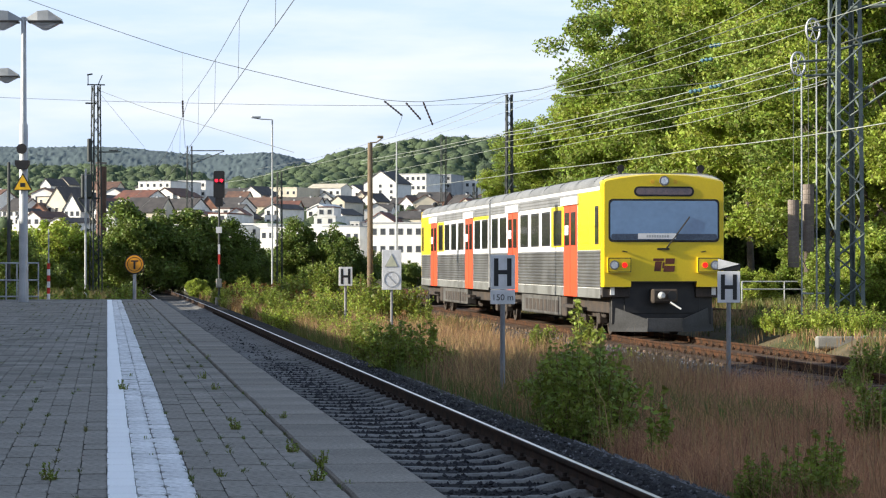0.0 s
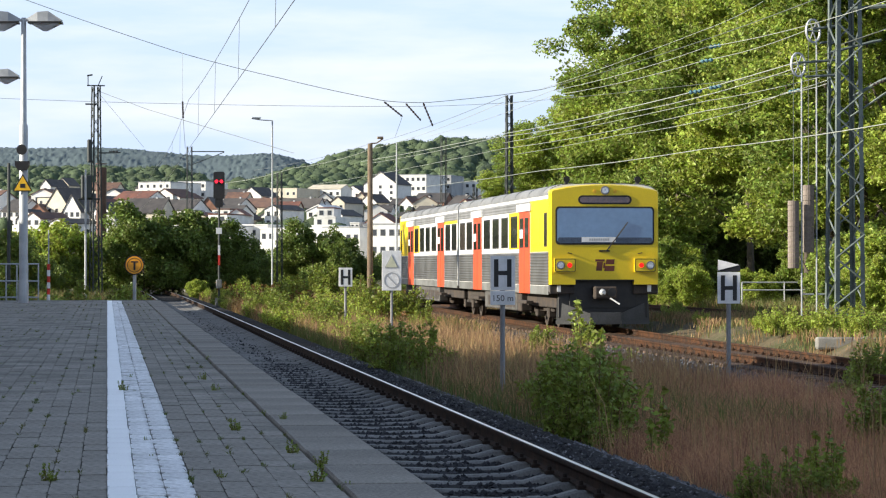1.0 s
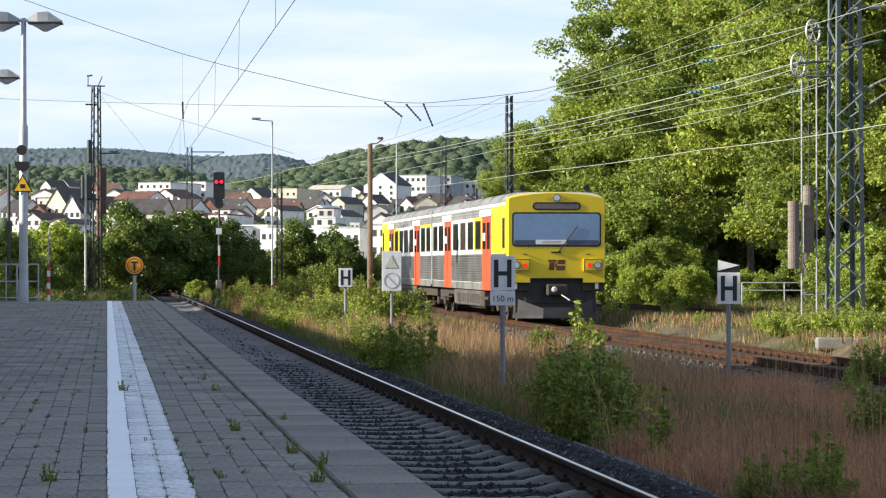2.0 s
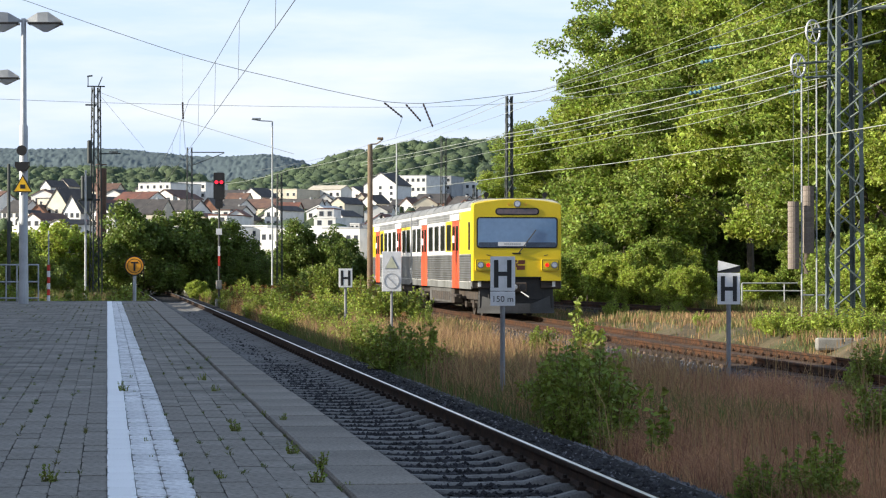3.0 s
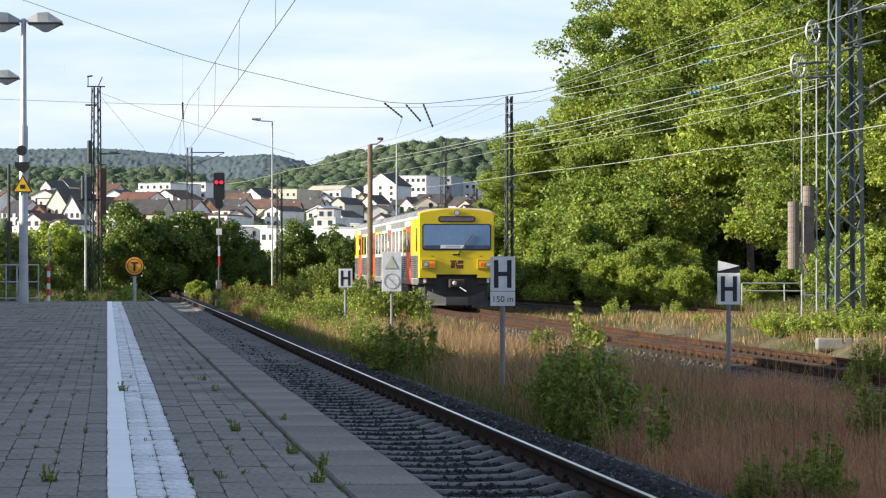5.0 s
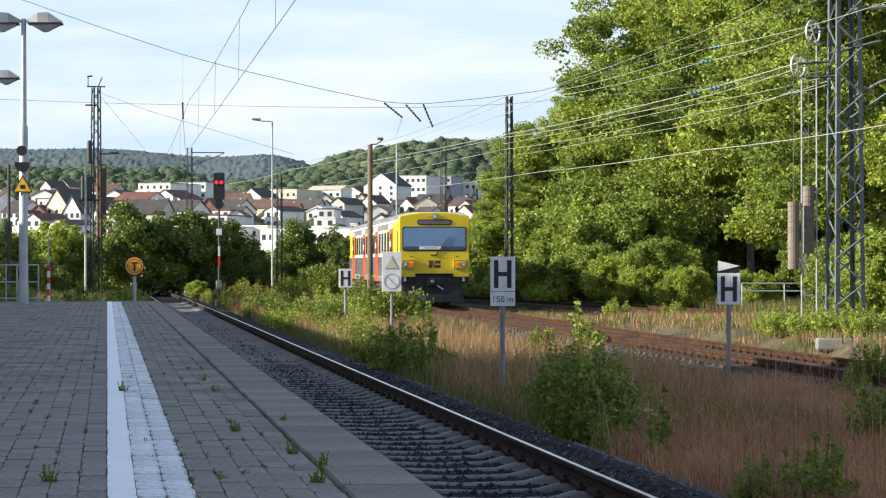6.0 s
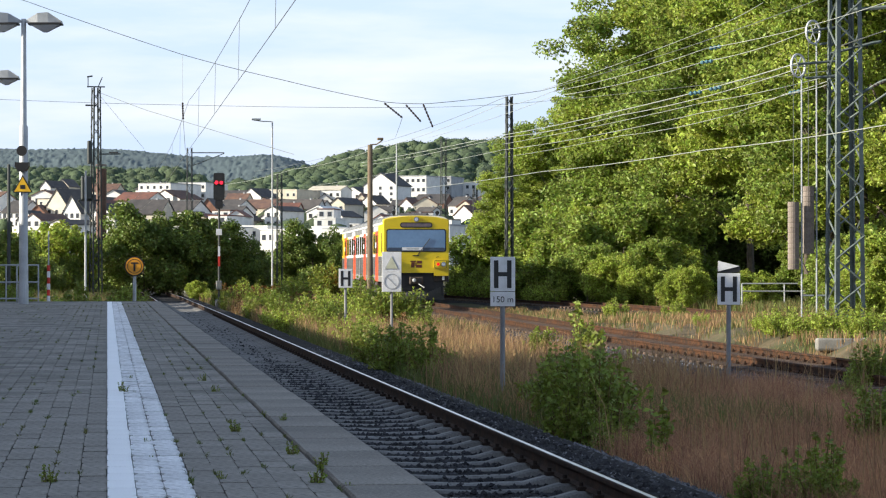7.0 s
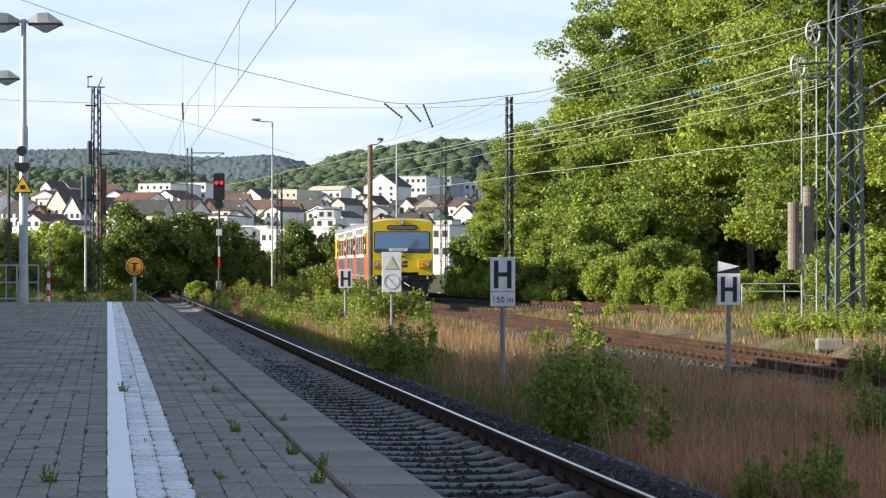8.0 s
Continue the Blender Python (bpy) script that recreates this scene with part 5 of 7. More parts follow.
    house(38.7, 959.4, 16.60, 6.4, 15.4, 3.3, 0.0, -4.7, WALL_WHITE, WALL_GREY, 2, 1, True, "small white flat-roofed building in the town")
    house(14.8, 1050.7, 19.64, 5.7, 15.4, 3.1, 0.0, -31.7, WALL_WHITE, WALL_WHITE, 2, 1, True, "small white flat-roofed building in the town")
    house(2.3, 931.5, 15.59, 4.8, 15.4, 3.5, 0.0, -37.6, WALL_WHITE, WALL_WHITE, 2, 1, True, "small white flat-roofed building in the town")
    house(-3.6, 942.5, 16.52, 3.3, 15.4, 2.9, 0.0, -26.2, WALL_WHITE, WALL_WHITE, 2, 1, True, "small white flat-roofed building in the town")
    house(5.6, 1007.8, 17.79, 6.4, 15.4, 3.7, 0.0, -22.6, WALL_WHITE, WALL_WHITE, 2, 1, True, "small white flat-roofed building in the town")
    house(60.6, 887.9, 12.75, 5.7, 15.4, 2.2, 0.0, -32.8, WALL_WHITE, WALL_WHITE, 2, 1, True, "small white flat-roofed building in the town")
    house(82.9, 1091.0, 23.05, 7.3, 15.4, 4.2, 0.0, -12.2, WALL_WHITE, WALL_GREY, 2, 1, True, "small white flat-roofed building in the town")
    house(46.4, 1028.5, 19.22, 5.1, 15.4, 2.4, 0.0, -13.0, WALL_WHITE, WALL_WHITE, 2, 1, True, "small white flat-roofed building in the town")
    house(82.3, 944.9, 15.13, 3.5, 15.4, 3.5, 0.0, -38.4, WALL_WHITE, WALL_GREY, 2, 1, True, "small white flat-roofed building in the town")
    house(70.5, 1058.4, 21.16, 7.0, 15.4, 3.3, 0.0, -15.2, WALL_WHITE, WALL_WHITE, 2, 1, True, "small white flat-roofed building in the town")
    house(43.6, 1026.7, 18.47, 5.3, 15.4, 2.6, 0.0, -37.6, WALL_WHITE, WALL_GREY, 2, 1, True, "small white flat-roofed building in the town")


    rng = random.Random(77)
    for i in range(64):
        d, q = rng.uniform(840, 1280), rng.uniform(-0.172, 0.018)
        x, y = d * (0.134 + q * 0.991), d * (0.991 - q * 0.134)
        wall = rng.choice((WALL_WHITE, WALL_WHITE, WALL_WHITE, WALL_CREAM))
        house(x, y, float(land(x, y)) + 1.0, rng.uniform(6.5, 10), rng.uniform(8, 13), rng.uniform(3.5, 6), rng.choice((0, 2.4, 3.0, 3.4)), rng.uniform(-50, -8), wall, rng.choice((ROOF_DARK, ROOF_RED, ROOF_BROWN, ROOF_DARK)), 2, rng.choice((1, 2)), rng.random() < 0.6, "small rendered house among the houses of the town")


build_town()
woods("wooded_hill", "green wooded hill behind the town", 5200, 1400, 2530, -0.11, 0.12, 5.6, WOODS, 5, lambda d, s: s > -0.085)
woods("town_trees", "trees between the houses of the town", 420, 760, 1580, -0.2, 0.06, 3.8, WOODS, 6)
woods("valley_woods", "dark woods below the ridge", 3000, 1760, 2860, -0.24, -0.03, 6.6, WOODS, 8)
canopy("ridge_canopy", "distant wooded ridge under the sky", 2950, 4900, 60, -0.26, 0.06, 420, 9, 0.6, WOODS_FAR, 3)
canopy("hill_canopy", "closed green canopy of the wooded hill", 1430, 2550, 90, -0.085, 0.12, 200, 2.0, 0.9, WOODS, 4)
canopy("valley_canopy", "closed dark canopy below the ridge", 1760, 2860, 60, -0.25, -0.04, 180, 2.0, 1.0, WOODS, 5)


def build_overhead():
    """Catenary over the platform track, the head-span across all tracks, and the lines anchored at the mast."""
    contact = [(2.8, y, 5.6) for y in (20, 88, 150)] + [(2.0, 210, 5.6)]
    carry = [(2.85, y, 7.4) for y in (20, 88, 150)] + [(2.0, 210, 7.1)]
    wire(contact, 0.008, 0.02)
    wire(carry, 0.008, 0.45)
    for y in (30, 42, 54, 66, 78, 98, 110, 122):
        k = ((y - 20) / 68) if y < 88 else ((y - 88) / 62)
        wire([(2.81, y, 5.6), (2.84, y, 7.4 - 1.8 * k * (1 - k))], 0.005, 0, label="thin dropper wire of the catenary", name="dropper_wire")
    wire([(-4.96, 89.47, 11.68), (-2.77, 89.17, 10.92), (2.62, 88.45, 9.06), (6.14, 87.97, 8.16), (9.71, 87.49, 7.38), (11.3, 87.27, 7.32), (15.26, 86.74, 7.78), (18.83, 80.97, 8.76), (17.7, 58.62, 8.28)], 0.011, 0.03, WIRE)
    wire([(-4.96, 89.47, 7.52), (3.17, 88.37, 7.26), (11.1, 87.3, 7.18), (15.09, 85.75, 7.33), (17.57, 58.63, 6.35)], 0.007, 0.03, WIRE)
    insulator((9.71, 87.49, 7.34), (10.35, 87.4, 6.82))
    insulator((10.47, 87.39, 7.28), (11.0, 87.31, 6.68))
    insulator((11.08, 87.3, 7.3), (11.42, 87.26, 6.48))
    insulator((2.64, 88.44, 7.36), (2.66, 88.44, 6.76))
    wire([(2.64, 88.44, 9.06), (2.64, 88.44, 7.36)], 0.006, 0, WIRE)
    wire([(2.66, 88.44, 6.76), (3.11, 100.49, 6.24)], 0.008, 0, WIRE)
    wire([(10.35, 87.4, 6.82), (14.93, 129.16, 8.28)], 0.008, 0, WIRE)
    wire([(-0.32, 141.31, 11.27), (2.08, 132.92, 9.82), (6.48, 125.26, 8.02), (8.92, 119.88, 6.95)], 0.014, 0, WIRE)
    wire([(-0.44, 141.33, 11.18), (2.2, 151.06, 8.62)], 0.008, 0, WIRE)
    wire([(16.65, 58.76, 6.52), (15.99, 76.51, 6.46), (17.91, 112.26, 7.55), (19.26, 189.11, 9.42)], 0.016, 0.05, WIRE_BRIGHT)
    wire([(16.65, 58.76, 6.38), (15.99, 76.51, 6.31), (17.91, 112.26, 7.44), (19.26, 189.11, 9.2)], 0.013, 0.1, WIRE_BRIGHT)
    wire([(17.09, 58.7, 7.39), (16.78, 68.67, 7.37), (17.72, 98.11, 8.36), (20.86, 161.18, 9.95)], 0.011, 0.1, WIRE_BRIGHT)
    wire([(17.02, 53.04, 7.4), (15.44, 63.17, 7.24), (15.52, 86.47, 7.71), (17.67, 112.32, 8.86)], 0.010, 0.1, WIRE_BRIGHT)
    wire([(17.57, 58.63, 6.15), (16.45, 67.3, 5.85), (17.91, 112.26, 6.87), (16.67, 199.56, 8.01)], 0.011, 0.1, WIRE_BRIGHT)
    wire([(16.52, 50.26, 4.6), (16.11, 65.93, 4.73), (17.28, 98.21, 5.35), (22.01, 176.25, 7.09)], 0.014, 0.05, WIRE_BRIGHT)
    wire([(17.57, 58.63, 6.07), (17.1, 61.53, 5.96), (16.78, 68.67, 5.68), (16.91, 80.99, 5.9), (20.36, 127.58, 7.2)], 0.010, 0.05, WIRE_BRIGHT)
    wire([(17.57, 58.63, 6.9), (17.86, 54.34, 7.05)], 0.011, 0.0, WIRE)
    wire([(14.7, 54.77, 7.54), (14.77, 60.43, 7.45), (15.23, 86.54, 7.8)], 0.008, 0.05, WIRE_BRIGHT)
    wire([(17.57, 58.63, 6.25), (16.78, 68.67, 6.21), (17.91, 112.26, 7.13)], 0.010, 0.05, WIRE_BRIGHT)
    wire([(9.41, 220.72, 8.65), (14.87, 199.81, 9.33), (19.03, 178.84, 9.94), (17.95, 112.51, 9.0)], 0.014, 0.2, WIRE_BRIGHT)
    wire([(12.88, 220.26, 9.9), (19.69, 189.07, 10.71), (18.09, 112.49, 9.31)], 0.012, 0.2, WIRE)
    insulator((14.34, 60.49, 5.86), (14.66, 60.45, 5.91), 3, 0.06, INSULATOR_GLASS, "teal glass insulator in the overhead line")
    insulator((15.51, 63.17, 7.23), (15.83, 63.12, 7.29), 3, 0.06, INSULATOR_GLASS, "teal glass insulator in the overhead line")
    insulator((16.29, 67.32, 7.21), (16.63, 67.27, 7.26), 3, 0.06, INSULATOR_GLASS, "teal glass insulator in the overhead line")
    insulator((17.18, 61.52, 5.97), (17.48, 61.48, 6.03), 3, 0.06, INSULATOR_GLASS, "teal glass insulator in the overhead line")
    insulator((16.02, 65.23, 6.32), (16.35, 65.18, 6.38), 3, 0.06, INSULATOR_GLASS, "teal glass insulator in the overhead line")
    wire([(18.0, 58.58, 5.69), (18.54, 58.15, 6.03), (19.25, 57.7, 6.29)], 0.040, 0, MAST, 'steel cantilever arm of the anchor mast', 'cantilever_arm')
    wire([(17.91, 58.59, 7.8), (19.51, 57.66, 7.9)], 0.048, 0, MAST, 'steel cantilever arm of the anchor mast', 'cantilever_arm')
    wire([(17.91, 58.59, 5.18), (19.25, 57.7, 6.19)], 0.028, 0, MAST, 'steel cantilever arm of the anchor mast', 'cantilever_arm')
    insulator((18.36, 58.24, 5.92), (18.84, 57.97, 6.14))
    wire([(17.42, 58.65, 6.74), (18.46, 58.52, 7.01), (18.66, 58.49, 7.04)], 0.036, 0, MAST, 'steel cantilever arm of the anchor mast', 'cantilever_arm')

    wire([(6.1, 180.8, 9.74), (8.4, 180.6, 9.74)], 0.04, 0, DARK_MAST, 'dark cantilever arm on a far mast', 'cantilever_arm')
    wire([(6.1, 180.8, 8.8), (8.4, 180.6, 9.7)], 0.03, 0, DARK_MAST, 'dark cantilever arm on a far mast', 'cantilever_arm')
    wire([(-0.45, 141.3, 7.85), (0.75, 141.2, 7.87)], 0.04, 0, DARK_MAST, 'dark cantilever arm on the antenna mast', 'cantilever_arm')
    insulator((0.1, 141.25, 7.95), (0.6, 141.2, 7.95))


build_overhead()

# masts
lattice_mast(-0.63, 141.4, -0.3, 11.9, 0.62, 0.42, 20, DARK_MAST, "dark lattice mast with antennas on top", 16, 0.05)
lattice_mast(5.9, 180.8, -0.3, 10.4, 0.5, 0.36, 10, DARK_MAST, "dark slender lattice mast", 12, 0.03)
lattice_mast(18.9, 116.5, -0.3, 9.9, 0.38, 0.30, 4, DARK_MAST, "dark slender lattice mast before the trees", 17, 0.046)
lattice_mast(22.8, 168.5, -0.3, 10.6, 0.45, 0.36, 8, DARK_MAST, "dark slender lattice mast", 12, 0.03)
lattice_mast(10.3, 150.0, -0.3, 7.4, 0.36, 0.30, 8, DARK_MAST, "short dark lattice mast behind the weeds", 10, 0.03)
lattice_mast(24.2, 163.2, -0.3, 7.0, 0.36, 0.28, 8, DARK_MAST, "short dark lattice mast", 10, 0.03)
lattice_mast(17.78, 58.63, 0.03, 9.7, 0.76, 0.60, 4, MAST, "tall grey-green lattice mast that anchors the overhead lines", 17, 0.064)


GEAR = 0.703


def build_tension_gear(x, y, z, low):
    """A large tension wheel on a bracket, its weight stack of discs and guide rod."""
    g = thing("tension_gear", "tension wheel on a mast bracket with a stack of weights", "tensioner", pose(x * GEAR, y * GEAR, 1.6 + (z - 1.6) * GEAR) @ Matrix.Scale(GEAR, 4))
    rim = Solid()
    ring = [[(math.cos(a) * (0.40 + dr), dx, math.sin(a) * (0.40 + dr)) for dr, dx in ((-0.03, -0.03), (0.03, -0.03), (0.03, 0.03), (-0.03, 0.03))] for a in (2 * math.pi * i / 28 for i in range(28))]
    rim.loft(ring + [ring[0]], caps=False)
    part("rim", rim, GALV, g, "pale steel wheel rim", m=pose(0, 0, 0, 0, 0, 38))
    sp = Solid()
    for i in range(6):
        a = i * math.pi / 3
        sp.tube([(0, 0, 0), (math.cos(a) * 0.39, 0, math.sin(a) * 0.39)], 0.02, 5)
    part("spokes", sp, GALV, g, m=pose(0, 0, 0, 0, 0, 38))
    part("bracket", Solid().tube([(0, 0, 0.06), (25.1 - x, 0, 0.18)], 0.05, 6).tube([(0.25, 0, -0.42), (25.0 - x, 0, -0.35)], 0.05, 6), MAST, g)
    part("rod", Solid().tube([(0.12, 0, -0.4), (0.12, 0, -z - 0.2)], 0.03, 6), GALV, g, "pale guide rod")
    part("foot_bracket", Solid().tube([(0.12, 0, -z + 0.55), (0.55, 0, -z + 0.55)], 0.03, 5), GALV, g)
    disc = Solid().tube([(0, 0, 0.004), (0, 0, 0.176)], 0.2, 16).mesh("weight_disc", WEIGHT)
    for i in range(13):
        part("weight_disc", disc, None, g, m=pose(-0.17, 0, low - z + i * 0.18))
    part("rope", Solid().tube([(-0.17, 0, low - z), (-0.17, 0, -0.3)], 0.012, 5), WIRE, g)


build_tension_gear(23.69, 83.6, 8.5, 1.45)
build_tension_gear(24.31, 83.9, 9.7, 2.0)

def plant(model, x, y, z, size, turn):
    """Another of its kind, at that size and turn."""
    return copy_thing(model, pose(x, y, z, 0, 0, turn) @ Matrix.Scale(size / model.scale[0], 4))


TREES = [make_tree("tree", "tall leafy broad-leaved tree beside the railway", "tree", h, w, seed, 0.125, m, 330, 190, low=low, group="trees beside the railway") for h, w, seed, m, low in ((14.0, 9.0, 11, LEAF, 0.04), (15.0, 8.5, 12, LEAF_YELLOW, 0.10), (13.5, 9.5, 13, LEAF, 0.13), (14.5, 8.0, 14, LEAF_YELLOW, 0.04))]
SHRUBS = [make_tree("shrub", "dense dark green shrub beside the tracks" if m is LEAF_DARK else "low leafy green shrub beside the tracks", "shrub", h, w, seed, 0.12, m, 170, 120, low=0.03, trunk=0.06, group="shrubs", clump=(0.095, 1.05, 0.95)) for h, w, seed, m in ((3.6, 4.4, 21, LEAF_DARK), (3.9, 4.6, 22, LEAF_DARK), (3.4, 4.6, 23, LEAF_DARK), (3.4, 4.2, 24, LEAF), (3.2, 4.2, 25, LEAF_YELLOW))]
for i, model in enumerate(SHRUBS):
    model.matrix_basis = pose(36 + i * 4.0, 138, -0.3, 0, 0, i * 70)
# Unseen trees, added so that the departing railcar runs into shade
SHADE_TREE = make_tree("tree", "unseen tall high-crowned tree added to shade the railcar", "tree", 15.0, 8.5, 15, 0.26, LEAF, 170, 60, low=0.6, group="tall trees behind the annexe")
SHADE_TREE.matrix_basis = pose(-14.5, 97, -0.3) @ Matrix.Scale(0.74, 4)
for i in range(4):
    copy_thing(SHADE_TREE, pose(-14.5 - (i % 2) * 1.5, 104.0 + i * 7.0, -0.3, 0, 0, 60 * i) @ Matrix.Scale(0.74, 4))
TREES[1].matrix_basis = pose(22.55, 138.23, -0.3, 0, 0, 155) @ Matrix.Scale(0.44, 4)
TREES[0].matrix_basis = pose(24.15, 140.03, -0.3, 0, 0, 202) @ Matrix.Scale(0.58, 4)
TREES[3].matrix_basis = pose(25.54, 137.82, -0.3, 0, 0, 79) @ Matrix.Scale(0.73, 4)
plant(TREES[0], 27.2, 135.58, -0.3, 0.8, 34)
plant(TREES[0], 30.3, 135.16, -0.3, 1.11, 205)
TREES[2].matrix_basis = pose(29.5, 127.2, -0.3, 0, 0, 30) @ Matrix.Scale(1.19, 4)
plant(TREES[1], 31.93, 131.91, -0.3, 1.33, 266)
plant(TREES[2], 31.32, 118.88, -0.3, 1.22, 141)
plant(TREES[1], 31.3, 108.8, -0.3, 1.2, 54)
plant(TREES[3], 30.15, 101.88, -0.3, 1.11, 109)
plant(TREES[0], 30.18, 96.83, -0.3, 1.09, 328)
plant(TREES[1], 30.8, 93.72, -0.3, 1.05, 139)
plant(TREES[1], 36.49, 146.43, -0.3, 1.5, 84)
plant(TREES[2], 43.33, 143.49, -0.3, 1.55, 148)
plant(TREES[2], 28.07, 149.59, -0.3, 0.83, 44)
plant(SHRUBS[0], 0.84, 151.25, -0.3, 1.0, 310)
plant(SHRUBS[1], 2.14, 147.04, -0.3, 1.15, 172)
plant(SHRUBS[2], 3.83, 148.83, -0.3, 1.2, 343)
plant(SHRUBS[0], 5.34, 150.64, -0.3, 1.22, 198)
plant(SHRUBS[1], 6.85, 152.45, -0.3, 0.95, 259)
plant(SHRUBS[2], 7.97, 150.28, -0.3, 0.78, 127)
plant(SHRUBS[0], 11.89, 159.85, -0.3, 0.72, 91)
plant(SHRUBS[1], 12.99, 157.68, -0.3, 0.98, 126)
plant(SHRUBS[2], 14.96, 161.45, -0.3, 0.92, 242)
plant(SHRUBS[0], 17.74, 174.19, -0.3, 0.6, 143)
plant(SHRUBS[1], 19.66, 178.98, -0.3, 0.55, 45)
plant(SHRUBS[2], 21.88, 183.73, -0.3, 0.5, 280)
plant(SHRUBS[0], 22.55, 180.61, -0.3, 0.45, 153)
plant(SHRUBS[1], -4.98, 131.85, -0.3, 0.72, 3)
plant(SHRUBS[2], -3.8, 136.74, -0.3, 0.6, 149)
plant(SHRUBS[0], -2.68, 141.63, -0.3, 0.55, 293)
plant(SHRUBS[1], -2.03, 151.63, -0.3, 0.6, 159)
plant(SHRUBS[0], -5.68, 121.85, -0.3, 0.85, 260)
plant(SHRUBS[2], 10.72, 170.09, -0.3, 0.75, 99)
plant(SHRUBS[3], 4.96, 152.71, -0.3, 0.55, 211)
plant(SHRUBS[4], 4.95, 138.6, -0.3, 0.28, 216)
plant(SHRUBS[0], 26.75, 188.11, -0.3, 0.5, 306)
plant(SHRUBS[2], 26.55, 178.05, -0.3, 0.6, 147)
plant(SHRUBS[4], 22.97, 148.26, -0.3, 0.5, 220)
plant(SHRUBS[4], 22.39, 138.25, -0.3, 0.85, 82)
plant(SHRUBS[3], 23.31, 136.1, -0.3, 0.8, 156)
plant(SHRUBS[4], 23.06, 126.05, -0.3, 0.8, 22)
plant(SHRUBS[3], 22.59, 116.02, -0.3, 0.75, 23)
plant(SHRUBS[4], 23.11, 111.91, -0.3, 0.65, 320)
plant(SHRUBS[4], 23.96, 109.78, -0.3, 0.5, 265)
plant(SHRUBS[4], 24.24, 102.68, -0.3, 0.5, 358)
plant(SHRUBS[4], 26.19, 99.39, -0.3, 0.45, 74)
plant(SHRUBS[3], 28.54, 93.02, -0.3, 0.8, 34)
plant(SHRUBS[4], 22.05, 69.68, -0.05, 0.5, 103)
plant(SHRUBS[4], 20.11, 61.87, -0.05, 0.5, 141)
plant(SHRUBS[3], 27.57, 87.09, -0.3, 0.8, 182)
plant(SHRUBS[4], 27.75, 85.05, -0.3, 0.9, 301)
plant(SHRUBS[3], 21.6, 65.5, -0.25, 0.55, 40)
plant(SHRUBS[4], 22.1, 63.2, -0.3, 0.6, 160)
plant(SHRUBS[4], 23.24, 158.31, -0.3, 0.6, 324)
plant(SHRUBS[3], 21.91, 138.31, -0.3, 1.15, 0)
plant(SHRUBS[4], 23.54, 141.12, -0.3, 1.40, 67)
plant(SHRUBS[3], 25.22, 143.92, -0.3, 1.32, 134)
plant(SHRUBS[4], 25.32, 137.85, -0.3, 1.23, 201)
plant(SHRUBS[3], 23.62, 122.95, -0.3, 1.15, 268)
plant(SHRUBS[4], 25.23, 125.76, -0.3, 1.40, 335)
plant(SHRUBS[3], 25.03, 119.73, -0.3, 1.32, 42)
plant(SHRUBS[0], 30.06, 139.23, -0.3, 1.70, 0)
plant(SHRUBS[1], 32.27, 141.96, -0.3, 1.90, 67)
plant(SHRUBS[2], 34.53, 144.68, -0.3, 2.10, 134)
plant(SHRUBS[0], 34.67, 138.61, -0.3, 1.70, 201)
plant(SHRUBS[1], 36.97, 141.32, -0.3, 1.90, 268)
plant(SHRUBS[2], 39.33, 144.03, -0.3, 2.10, 335)
plant(SHRUBS[0], 39.27, 137.99, -0.3, 1.70, 42)
plant(SHRUBS[1], 41.67, 140.69, -0.3, 1.90, 109)
plant(SHRUBS[2], 44.13, 143.38, -0.3, 2.10, 176)
plant(SHRUBS[0], 43.88, 137.36, -0.3, 1.70, 243)
plant(SHRUBS[3], 33.22, 114.59, -0.3, 0.8, 268)
plant(SHRUBS[3], 25.08, 113.67, -0.3, 0.8, 0)
plant(SHRUBS[4], 26.71, 117.46, -0.3, 0.8, 67)
plant(SHRUBS[3], 24.6, 129.0, -0.3, 1.5, 30)
plant(SHRUBS[4], 26.4, 131.0, -0.3, 1.6, 130)
plant(SHRUBS[3], 27.6, 124.5, -0.3, 1.35, 230)
plant(SHRUBS[4], -3.1, 143.0, -0.3, 1.15, 20)

# ---- the train ----
RAILCAR = build_railcar()


